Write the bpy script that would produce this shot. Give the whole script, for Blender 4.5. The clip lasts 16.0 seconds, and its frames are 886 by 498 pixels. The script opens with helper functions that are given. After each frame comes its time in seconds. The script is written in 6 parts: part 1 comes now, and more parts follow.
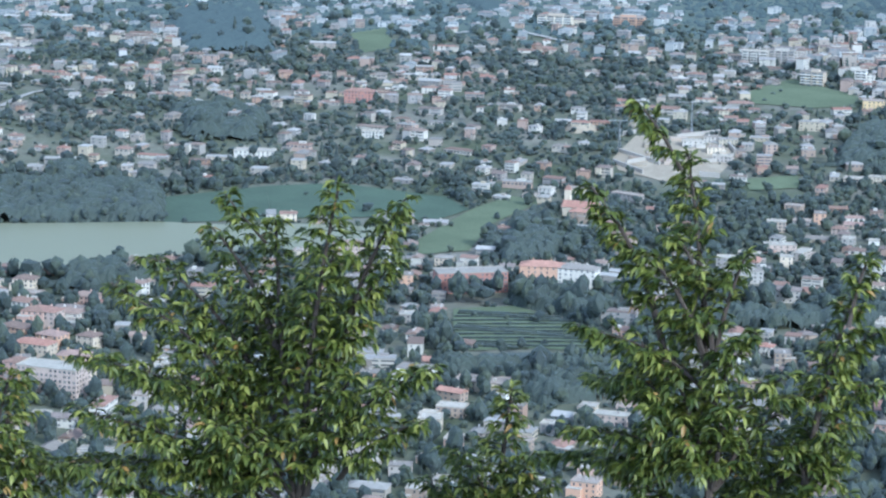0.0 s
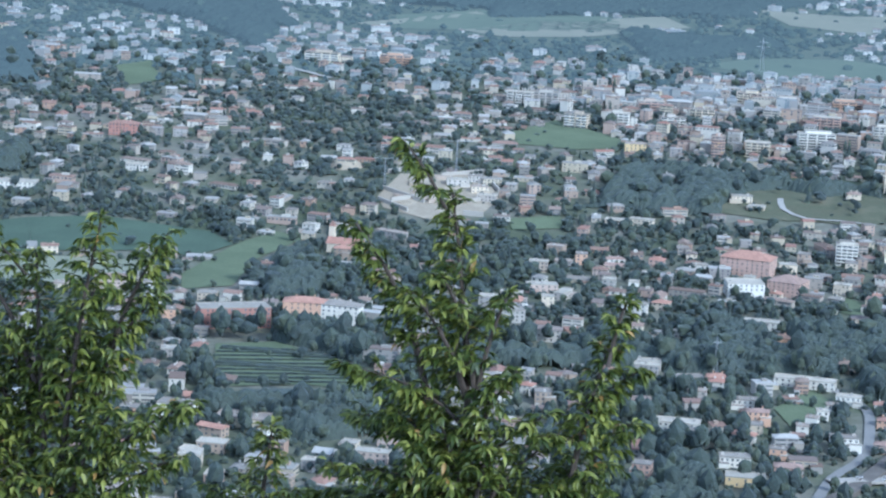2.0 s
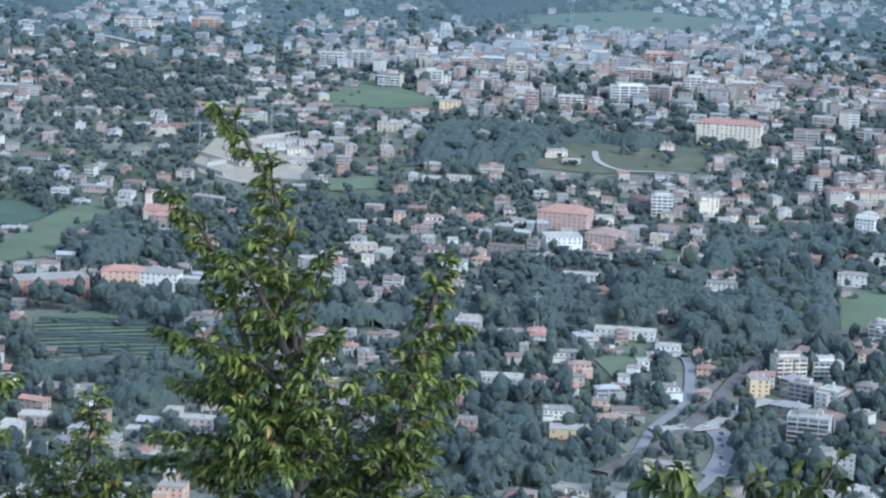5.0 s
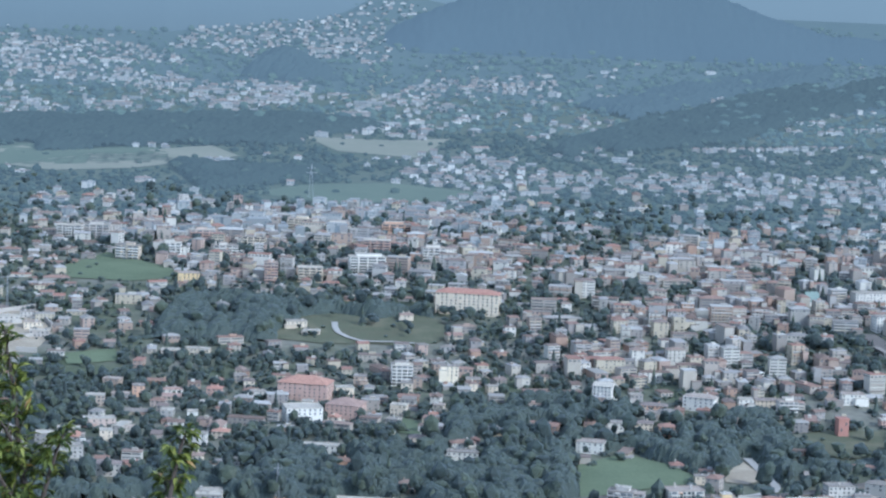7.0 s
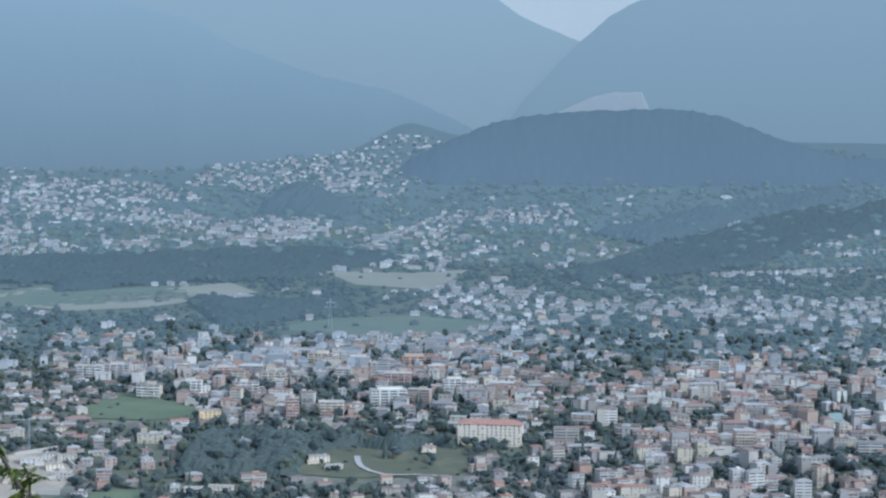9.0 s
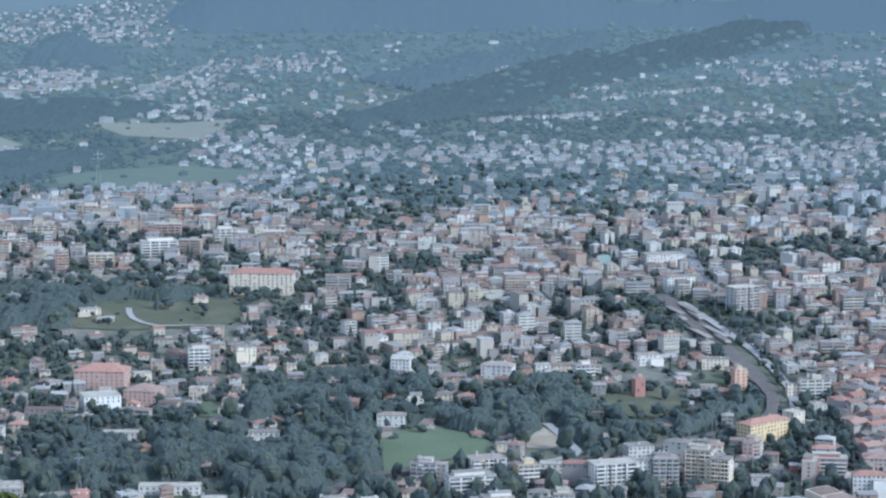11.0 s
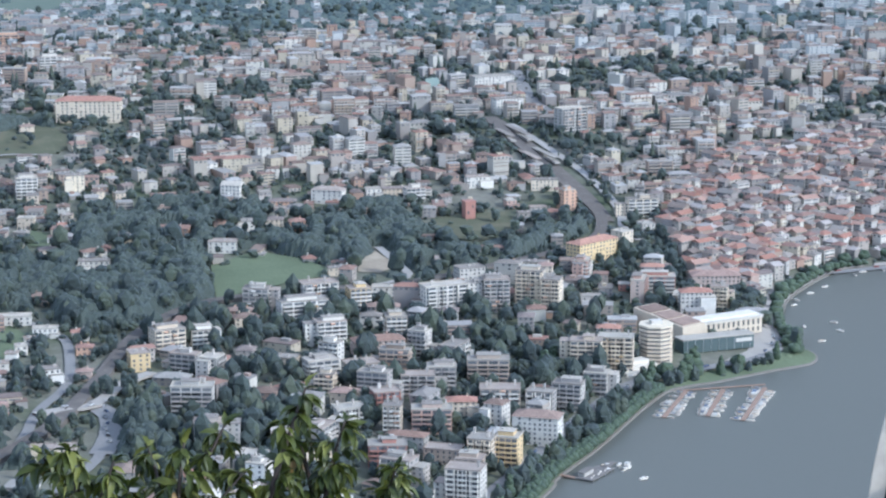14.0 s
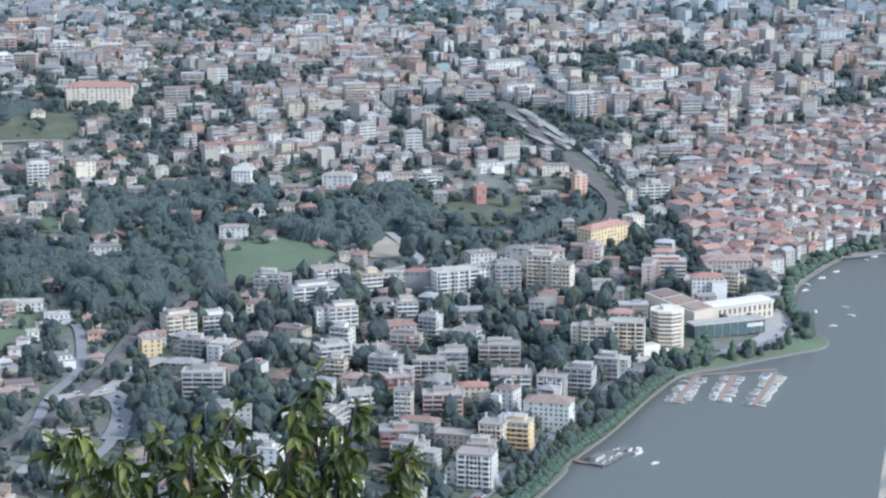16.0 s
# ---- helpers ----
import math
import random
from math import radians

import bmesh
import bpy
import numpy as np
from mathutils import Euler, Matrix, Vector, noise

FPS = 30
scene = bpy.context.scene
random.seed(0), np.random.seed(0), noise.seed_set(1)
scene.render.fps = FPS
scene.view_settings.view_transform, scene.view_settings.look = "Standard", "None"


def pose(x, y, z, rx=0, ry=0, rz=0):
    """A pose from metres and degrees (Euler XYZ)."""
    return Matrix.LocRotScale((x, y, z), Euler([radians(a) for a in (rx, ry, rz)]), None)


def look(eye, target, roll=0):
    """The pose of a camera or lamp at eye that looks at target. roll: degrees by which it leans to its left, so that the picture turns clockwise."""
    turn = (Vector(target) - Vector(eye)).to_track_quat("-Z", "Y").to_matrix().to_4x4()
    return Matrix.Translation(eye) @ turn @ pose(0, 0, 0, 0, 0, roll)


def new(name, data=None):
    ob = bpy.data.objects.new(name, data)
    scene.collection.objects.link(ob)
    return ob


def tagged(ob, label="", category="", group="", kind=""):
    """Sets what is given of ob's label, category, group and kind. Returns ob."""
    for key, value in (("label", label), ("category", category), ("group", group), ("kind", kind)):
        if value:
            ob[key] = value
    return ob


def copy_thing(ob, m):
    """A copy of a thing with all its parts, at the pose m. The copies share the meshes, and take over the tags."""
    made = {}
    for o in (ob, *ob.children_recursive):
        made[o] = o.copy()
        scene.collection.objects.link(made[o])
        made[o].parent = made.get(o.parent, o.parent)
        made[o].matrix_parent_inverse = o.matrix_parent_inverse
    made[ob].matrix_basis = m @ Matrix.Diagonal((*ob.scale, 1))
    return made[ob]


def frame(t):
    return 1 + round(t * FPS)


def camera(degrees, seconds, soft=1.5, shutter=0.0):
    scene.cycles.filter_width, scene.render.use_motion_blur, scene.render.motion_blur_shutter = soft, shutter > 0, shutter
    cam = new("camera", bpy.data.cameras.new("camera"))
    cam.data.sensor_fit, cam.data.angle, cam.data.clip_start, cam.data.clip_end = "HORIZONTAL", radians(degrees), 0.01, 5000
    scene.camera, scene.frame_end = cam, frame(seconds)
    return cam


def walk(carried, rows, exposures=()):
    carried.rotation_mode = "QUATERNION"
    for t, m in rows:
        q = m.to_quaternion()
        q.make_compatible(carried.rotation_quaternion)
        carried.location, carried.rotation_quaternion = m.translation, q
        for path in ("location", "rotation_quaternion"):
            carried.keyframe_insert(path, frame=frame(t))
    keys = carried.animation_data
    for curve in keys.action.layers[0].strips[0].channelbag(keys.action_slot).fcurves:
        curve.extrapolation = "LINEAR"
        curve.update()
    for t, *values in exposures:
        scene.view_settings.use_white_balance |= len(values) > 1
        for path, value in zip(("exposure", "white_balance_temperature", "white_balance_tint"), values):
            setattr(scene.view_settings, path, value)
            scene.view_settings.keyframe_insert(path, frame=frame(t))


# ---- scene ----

# ================= camera =================
EYE = 435.0        # metres above the lake
cam = camera(20.5, 16.0, soft=2.3)
PATH = [
    (0.0, 12.500, -11.700, -0.800), (0.5, 10.678, -11.223, -1.317), (1.0, 9.179, -10.627, -1.976),
    (1.5, 8.124, -10.116, -2.448), (2.0, 7.259, -10.688, -2.747), (2.5, 7.226, -11.152, -2.501),
    (3.0, 6.781, -11.236, -2.102), (3.5, 6.166, -11.453, -1.598), (3.7, 5.782, -11.677, -1.291),
    (5.8, 0.200, -10.703, -2.724), (6.0, -0.548, -10.260, -2.889), (6.5, -2.391, -9.157, -2.770),
    (7.0, -3.356, -7.242, -2.138), (7.5, -2.982, -5.468, -1.609), (8.0, -2.344, -3.908, -1.128)]
PATH += [
    (8.5, -2.093, -3.387, -0.927), (9.0, -3.059, -4.181, -0.592), (9.5, -4.943, -5.665, -0.524),
    (10.0, -6.745, -6.631, -0.361), (10.2, -7.225, -6.753, -0.291), (12.3, -10.216, -9.556, 0.012),
    (12.5, -10.609, -9.689, 0.060), (13.0, -11.726, -10.225, 0.132), (13.5, -12.288, -10.924, 0.103),
    (14.0, -12.578, -11.812, 0.081), (14.5, -13.140, -12.526, 0.149), (15.0, -13.488, -12.364, 0.296),
    (15.5, -13.035, -11.988, 0.332), (16.0, -12.336, -12.154, 0.193)]
walk(cam, [(t, pose(0, 0, EYE, 90 + p, r, y)) for t, y, p, r in PATH],
     exposures=[(0.0, 1.37, 4840, 4), (1.0, 1.38, 4800, 4), (1.6, 1.24, 4760, 4), (3.5, 1.24, 4780, 4), (6.0, 1.2, 4860, 6), (7.0, 1.1, 4890, 6), (7.5, 1.02, 4920, 6), (8.5, 0.97, 4980, 6), (10.0, 1.03, 4900, 6), (12.5, 1.13, 4960, 8), (14.0, 1.23, 5130, 9), (16.0, 1.28, 5160, 8)])

# ================= light =================
world = bpy.data.worlds.new("sky")
scene.world = world
world.use_nodes = True
wn = world.node_tree.nodes
sky = wn.new("ShaderNodeTexSky")
sky.sky_type = "NISHITA"
sky.sun_disc = False
sky.sun_elevation = radians(32)
sky.sun_rotation = radians(129)
sky.air_density = 1.0
sky.dust_density = 0.3
sky.ozone_density = 2.0
wn["Background"].inputs["Strength"].default_value = 0.138
veil = wn.new("ShaderNodeHueSaturation")
veil.inputs["Saturation"].default_value = 0.42
world.node_tree.links.new(sky.outputs[0], veil.inputs["Color"])
world.node_tree.links.new(veil.outputs[0], wn["Background"].inputs["Color"])
sun = new("sun", bpy.data.lights.new("sun", "SUN"))
sun.data.energy = 1.42
sun.data.angle = radians(11)
sun.data.color = (1.0, 0.89, 0.72)
sun.matrix_world = look((1100, -900, 900), (0, 0, 0))


# ================= materials =================
def links(m):
    m.use_nodes = True
    return m.node_tree.nodes, m.node_tree.links, m.node_tree.nodes["Principled BSDF"]


def surface(name, colours, rough=0.85, scale=0.3, amount=0.25, fine=None, bump=0.0, random_by="", spec=0.3, metal=0.0):
    """Node material: colours picked per piece, two sizes of mottling, optional relief."""
    m = bpy.data.materials.new(name)
    n, l, b = links(m)
    ramp = n.new("ShaderNodeValToRGB")
    ramp.color_ramp.interpolation = "CONSTANT" if random_by else "LINEAR"
    while len(ramp.color_ramp.elements) < len(colours):
        ramp.color_ramp.elements.new(0.5)
    for i, c in enumerate(colours):
        e = ramp.color_ramp.elements[i]
        e.position = i / len(colours) if random_by else i / max(1, len(colours) - 1)
        e.color = (*c, 1)
    tc = n.new("ShaderNodeTexCoord")
    big = n.new("ShaderNodeTexNoise")
    big.inputs["Scale"].default_value = scale
    big.inputs["Detail"].default_value = 5
    small = n.new("ShaderNodeTexNoise")
    small.inputs["Scale"].default_value = fine or scale * 9
    small.inputs["Detail"].default_value = 3
    l.new(tc.outputs["Object"], big.inputs["Vector"])
    l.new(tc.outputs["Object"], small.inputs["Vector"])
    if random_by == "island":
        l.new(n.new("ShaderNodeNewGeometry").outputs["Random Per Island"], ramp.inputs[0])
    elif random_by == "object":
        l.new(n.new("ShaderNodeObjectInfo").outputs["Random"], ramp.inputs[0])
    else:
        l.new(big.outputs["Fac"], ramp.inputs[0])
    add = n.new("ShaderNodeMath")
    add.operation = "ADD"
    l.new(big.outputs["Fac"], add.inputs[0])
    l.new(small.outputs["Fac"], add.inputs[1])
    span = n.new("ShaderNodeMapRange")
    span.inputs["From Min"].default_value, span.inputs["From Max"].default_value = 0.6, 1.4
    span.inputs["To Min"].default_value, span.inputs["To Max"].default_value = 1 - amount, 1 + amount
    l.new(add.outputs[0], span.inputs["Value"])
    mul = n.new("ShaderNodeVectorMath")
    mul.operation = "SCALE"
    l.new(ramp.outputs["Color"], mul.inputs[0])
    l.new(span.outputs["Result"], mul.inputs["Scale"])
    l.new(mul.outputs[0], b.inputs["Base Color"])
    b.inputs["Roughness"].default_value = rough
    b.inputs["Specular IOR Level"].default_value = spec
    b.inputs["Metallic"].default_value = metal
    if bump:
        bp = n.new("ShaderNodeBump")
        bp.inputs["Strength"].default_value = bump
        bp.inputs["Distance"].default_value = 0.4 / (fine or scale * 9)
        l.new(small.outputs["Fac"], bp.inputs["Height"])
        l.new(bp.outputs[0], b.inputs["Normal"])
    return m


def distance_backdrop(name, colours, haze_colour, haze_glow, random_by="", lift=None):
    """Far backdrop, kilometres off: haze is painted into its emission as a soft glow."""
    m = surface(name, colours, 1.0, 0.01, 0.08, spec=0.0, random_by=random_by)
    colour = haze_colour
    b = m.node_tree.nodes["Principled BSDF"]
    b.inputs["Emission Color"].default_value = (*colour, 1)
    b.inputs["Emission Strength"].default_value = haze_glow
    # haze gradient: the painted glow changes with height
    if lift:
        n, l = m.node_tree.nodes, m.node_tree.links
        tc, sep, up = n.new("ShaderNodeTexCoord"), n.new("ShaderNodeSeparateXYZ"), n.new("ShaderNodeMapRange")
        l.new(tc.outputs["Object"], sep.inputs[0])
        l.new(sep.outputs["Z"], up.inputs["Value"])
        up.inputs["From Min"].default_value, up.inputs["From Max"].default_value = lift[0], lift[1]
        up.inputs["To Min"].default_value, up.inputs["To Max"].default_value = haze_glow * lift[2], haze_glow * lift[3]
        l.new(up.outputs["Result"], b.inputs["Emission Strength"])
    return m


# far ground covers, with bluish haze put into their emission
m_plain = distance_backdrop("hazed_plain_ground", [(.05, .07, .045), (.08, .09, .06), (.11, .11, .09)], (.3, .385, .435), 0.195 * 0.7)
m_last = distance_backdrop("hazed_hill_ground", [(.03, .042, .035), (.045, .055, .045)], (.3, .385, .435), 0.195 * 1.15)
m_plain_meadow = distance_backdrop("hazed_plain_meadow", [(.085, .105, .07), (.115, .13, .085)], (.3, .385, .435), 0.195 * 0.7)
m_plain_dry = distance_backdrop("hazed_plain_stubble", [(.17, .17, .12), (.22, .2, .15)], (.3, .385, .435), 0.195 * 0.7)
WALLS = [(0.513, 0.487, 0.427), (0.376, 0.342, 0.299), (0.308, 0.291, 0.265), (0.445, 0.385, 0.291), (0.342, 0.265, 0.214), (0.564, 0.530, 0.470), (0.265, 0.239, 0.214), (0.410, 0.368, 0.308),
         (0.479, 0.445, 0.385), (0.359, 0.248, 0.188), (0.342, 0.325, 0.308), (0.359, 0.316, 0.274), (0.393, 0.299, 0.248), (0.462, 0.410, 0.316), (0.291, 0.265, 0.248), (0.427, 0.402, 0.368)]
ROOFS = [(0.261, 0.171, 0.135), (0.243, 0.216, 0.189), (0.279, 0.189, 0.153), (0.324, 0.306, 0.279), (0.198, 0.144, 0.117), (0.378, 0.360, 0.333), (0.270, 0.207, 0.171), (0.252, 0.234, 0.216), (0.342, 0.324, 0.306), (0.216, 0.171, 0.149), (0.306, 0.180, 0.140), (0.432, 0.414, 0.387)]
m_walls = surface("plaster_walls", WALLS, 0.9, 0.15, 0.12, random_by="island")
m_roofs = surface("tiled_roofs", ROOFS, 0.9, 0.4, 0.18, random_by="island")
m_oldroofs = surface("old_tile_roofs", [(.34, .18, .135), (.26, .17, .14), (.24, .15, .125), (.37, .24, .19), (.3, .25, .22), (.4, .36, .33), (.33, .18, .135), (.22, .18, .155), (.29, .2, .165), (.2, .165, .15), (.3, .27, .24), (.24, .22, .2)], 0.9, 0.4, 0.2, random_by="island")
m_glass = surface("window_glass", [(.1, .11, .12), (.16, .17, .18), (.22, .22, .22), (.13, .13, .13)], 0.25, 0.5, 0.3, random_by="island", spec=0.5)
m_white = surface("white_render", [(0.704, 0.660, 0.583), (0.627, 0.594, 0.528), (0.726, 0.693, 0.627), (0.572, 0.539, 0.484)], 0.85, 0.12, 0.14, random_by="object")
m_cream = surface("cream_render", [(0.704, 0.616, 0.473), (0.616, 0.528, 0.407), (0.682, 0.583, 0.451), (0.572, 0.484, 0.374)], 0.85, 0.12, 0.14, random_by="object")
m_yellow = surface("yellow_render", [(.66, .5, .28), (.6, .46, .26)], 0.85, 0.12, 0.1)
m_grey = surface("grey_concrete", [(0.506, 0.471, 0.425), (0.414, 0.391, 0.356), (0.460, 0.414, 0.368), (0.345, 0.322, 0.299)], 0.9, 0.12, 0.18, random_by="object")
m_pink = surface("pink_render", [(.54, .37, .3), (.48, .33, .27), (.5, .4, .34)], 0.85, 0.12, 0.14, random_by="object")
m_brick = surface("red_brick", [(.42, .22, .18), (.36, .19, .15)], 0.9, 0.2, 0.15)
m_tile = surface("red_clay_tiles", [(.38, .21, .16), (.31, .19, .15), (.42, .24, .18), (.34, .24, .2)], 0.9, 0.3, 0.3, bump=0.2, random_by="object")
m_brownwall = surface("brown_concrete", [(0.403, 0.314, 0.246), (0.336, 0.269, 0.213), (0.448, 0.370, 0.302)], 0.9, 0.12, 0.15, random_by="object")
m_orange = surface("orange_render", [(.62, .4, .28), (.56, .36, .25)], 0.85, 0.12, 0.1)
m_flat = surface("gravel_flat_roof", [(0.426, 0.392, 0.336), (0.336, 0.308, 0.269), (0.280, 0.252, 0.224), (0.482, 0.437, 0.370), (0.370, 0.314, 0.269)], 0.95, 0.12, 0.25, random_by="object")
m_brownroof = surface("brown_tiles", [(.27, .18, .14), (.22, .16, .13), (.3, .22, .18), (.24, .2, .18)], 0.9, 0.3, 0.3, bump=0.2, random_by="object")
m_ground = surface("valley_ground", [(.06, .09, .05), (.1, .12, .07), (.2, .19, .16), (.09, .12, .06)], 0.95, 0.012, 0.3, fine=0.15)
m_meadow = surface("meadow_grass", [(.115, .145, .085), (.155, .185, .11)], 0.95, 0.02, 0.2, fine=0.4)
m_darkmeadow = surface("dark_meadow_grass", [(.075, .11, .078), (.095, .13, .09)], 0.95, 0.02, 0.2, fine=0.4)
m_drygrass = surface("dry_grass", [(.16, .14, .095), (.11, .118, .075), (.21, .175, .125)], 0.95, 0.03, 0.2, fine=0.5)
m_earth = surface("bare_gravel", [(.5, .42, .32), (.34, .29, .22), (.52, .45, .35)], 0.95, 0.04, 0.2, fine=0.4)
m_asphalt = surface("grey_asphalt", [(.29, .28, .265), (.23, .225, .22)], 0.9, 0.05, 0.15, fine=0.6)
m_ballast = surface("rail_ballast", [(.2, .175, .155), (.155, .14, .125), (.24, .21, .185)], 0.95, 0.1, 0.2)
m_stone = surface("pale_paving", [(.42, .39, .34), (.36, .33, .3)], 0.9, 0.1, 0.12)


def leafy(m, share=0.4):
    """Lets part of the light through, as leaf masses do."""
    n, l, p = links(m)
    tr = n.new("ShaderNodeBsdfTranslucent")
    l.new(p.inputs["Base Color"].links[0].from_socket, tr.inputs["Color"])
    mix = n.new("ShaderNodeMixShader")
    mix.inputs[0].default_value = share
    l.new(p.outputs[0], mix.inputs[1])
    l.new(tr.outputs[0], mix.inputs[2])
    l.new(mix.outputs[0], n["Material Output"].inputs["Surface"])
    return m


m_foliage = leafy(surface("tree_foliage", [(0.080, 0.102, 0.088), (0.099, 0.123, 0.095), (0.068, 0.088, 0.082), (0.110, 0.132, 0.092), (0.082, 0.104, 0.088), (0.062, 0.080, 0.075)],
                          0.6, 0.2, 0.35, fine=0.8, bump=0.8, random_by="island", spec=0.4))
m_canopy = surface("wood_canopy", [(0.037, 0.050, 0.046), (0.061, 0.078, 0.063), (0.044, 0.057, 0.052), (0.074, 0.092, 0.068)], 0.7, 0.05, 0.4, fine=0.6, bump=0.9, spec=0.35)
m_clipped = surface("clipped_foliage", [(.044, .066, .04), (.058, .084, .046)], 0.7, 0.4, 0.35, fine=2.0, random_by="island", spec=0.4)
# blue-tinted sheen imitates haze over the dark foliage
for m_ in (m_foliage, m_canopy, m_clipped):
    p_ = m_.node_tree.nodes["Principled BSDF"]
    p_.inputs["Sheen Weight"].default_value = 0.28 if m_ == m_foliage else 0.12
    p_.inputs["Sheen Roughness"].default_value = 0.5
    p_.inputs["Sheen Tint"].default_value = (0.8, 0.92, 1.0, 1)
m_trunk = surface("bark", [(.09, .07, .055), (.05, .04, .035)], 0.9, 3.0, 0.3, fine=30, bump=0.4)
m_steel = surface("galvanised_steel", [(.45, .46, .47), (.38, .39, .4)], 0.45, 0.5, 0.1, metal=0.6)
m_deck = surface("weathered_planks", [(.36, .25, .19), (.28, .2, .155)], 0.9, 0.5, 0.2)
m_hull = surface("white_boat_hull", [(.85, .77, .65), (.78, .71, .6), (.62, .56, .48)], 0.75, 0.5, 0.05, random_by="object")
m_copper = surface("green_copper", [(.21, .265, .24), (.18, .235, .215)], 0.7, 0.1, 0.1)


def water(name, colour, rough):
    m = bpy.data.materials.new(name)
    n, l, b = links(m)
    b.inputs["Base Color"].default_value = (*colour, 1)
    b.inputs["Roughness"].default_value = rough
    b.inputs["IOR"].default_value = 1.33
    tc = n.new("ShaderNodeTexCoord")
    w = n.new("ShaderNodeTexNoise")
    w.inputs["Scale"].default_value = 0.25
    w.inputs["Detail"].default_value = 6
    l.new(tc.outputs["Object"], w.inputs["Vector"])
    bp = n.new("ShaderNodeBump")
    bp.inputs["Strength"].default_value = 0.12
    bp.inputs["Distance"].default_value = 0.6
    l.new(w.outputs["Fac"], bp.inputs["Height"])
    l.new(bp.outputs[0], b.inputs["Normal"])
    return m


m_lake = water("lake_water", (.134, .138, .122), 0.35)
m_lake.node_tree.nodes["Principled BSDF"].inputs["Specular IOR Level"].default_value = 0.35
m_pond = water("still_green_water", (.24, .245, .165), 0.35)
m_pond.node_tree.nodes["Principled BSDF"].inputs["Specular IOR Level"].default_value = 0.35


# ================= mesh tools =================
def link_mesh(name, verts, faces, material, parent=None):
    me = bpy.data.meshes.new(name)
    me.from_pydata(verts, [], faces)
    me.materials.append(material)
    ob = new(name, me)
    if parent:
        ob.parent = parent
    return ob


def tri_object(name, v, f, material, smooth=True):
    me = bpy.data.meshes.new(name)
    me.vertices.add(len(v))
    me.vertices.foreach_set("co", np.asarray(v, np.float32).ravel())
    me.loops.add(len(f) * 3)
    me.loops.foreach_set("vertex_index", np.asarray(f, np.int32).ravel())
    me.polygons.add(len(f))
    me.polygons.foreach_set("loop_start", np.arange(0, len(f) * 3, 3, dtype=np.int32))
    me.polygons.foreach_set("use_smooth", np.full(len(f), smooth))
    me.update(calc_edges=True)
    me.materials.append(material)
    return new(name, me)


def part(name, bm, material, parent, label=""):
    me = bpy.data.meshes.new(name)
    bm.to_mesh(me)
    bm.free()
    me.materials.append(material)
    ob = new(name, me)
    ob.parent = parent
    return tagged(ob, label)


class Heap:
    """Gathers faces of many alike far things into one mesh."""

    def __init__(self):
        self.v, self.f = [], []

    def add(self, verts, faces):
        k = len(self.v)
        self.v.extend(verts)
        self.f.extend(tuple(i + k for i in f) for f in faces)

    def box(self, cx, cy, z0, w, d, h, th, off=(0, 0)):
        c, s = math.cos(th), math.sin(th)
        p = [(cx + (off[0] + a * w / 2) * c - (off[1] + b * d / 2) * s, cy + (off[0] + a * w / 2) * s + (off[1] + b * d / 2) * c)
             for a, b in ((-1, -1), (1, -1), (1, 1), (-1, 1))]
        self.add([(x, y, z0) for x, y in p] + [(x, y, z0 + h) for x, y in p],
                 [(0, 1, 5, 4), (1, 2, 6, 5), (2, 3, 7, 6), (3, 0, 4, 7), (4, 5, 6, 7)])

    def out(self, name, material, parent=None):
        return link_mesh(name, self.v, self.f, material, parent)


def tube(heap, pts, radii, sides=6):
    k = len(heap.v)
    for p, r in zip(pts, radii):
        for i in range(sides):
            a = i / sides * 6.283
            heap.v.append((p[0] + math.cos(a) * r, p[1] + math.sin(a) * r, p[2]))
    for j in range(len(pts) - 1):
        for i in range(sides):
            a, b = k + j * sides + i, k + j * sides + (i + 1) % sides
            heap.f.append((a, b, b + sides, a + sides))


# ================= terrain =================
SHORE = np.array([(89, 933), (340, 1301), (372, 1356), (415, 1414), (462, 1485), (496, 1531), (516, 1543), (538, 1549), (565, 1561),
                  (592, 1572), (619, 1582), (631, 1601), (631, 1618), (625, 1629), (632, 1663), (644, 1706), (668, 1764), (689, 1796),
                  (724, 1839), (752, 1866), (788, 1876), (898, 1879), (1078, 1836), (1398, 1676), (1808, 1266)], float)
FAR_R = [1938, 2040, 2176, 2346, 2600, 2932, 3300, 3700, 4000, 4250, 4450, 4600, 4700, 4780, 4840, 4960]
FAR_Z = [0, 19, 41, 64, 75, 79, 86, 100, 118, 145, 180, 215, 245, 275, 298, 310]


def shore_dist(x, y):
    """Metres inland from the lake's edge; negative on the water."""
    x, y = np.asarray(x, float), np.asarray(y, float)
    best, side = np.full(x.shape, 1e9), np.ones(x.shape)
    for (x0, y0), (x1, y1) in zip(SHORE[:-1], SHORE[1:]):
        dx, dy = x1 - x0, y1 - y0
        k = np.clip(((x - x0) * dx + (y - y0) * dy) / (dx * dx + dy * dy), 0, 1)
        d = np.hypot(x - x0 - k * dx, y - y0 - k * dy)
        s = np.where(dx * (y - y0) - dy * (x - x0) > 0, 1, -1)
        m = d < best - 1e-6
        best, side = np.where(m, d, best), np.where(m, s, side)
    return best * side


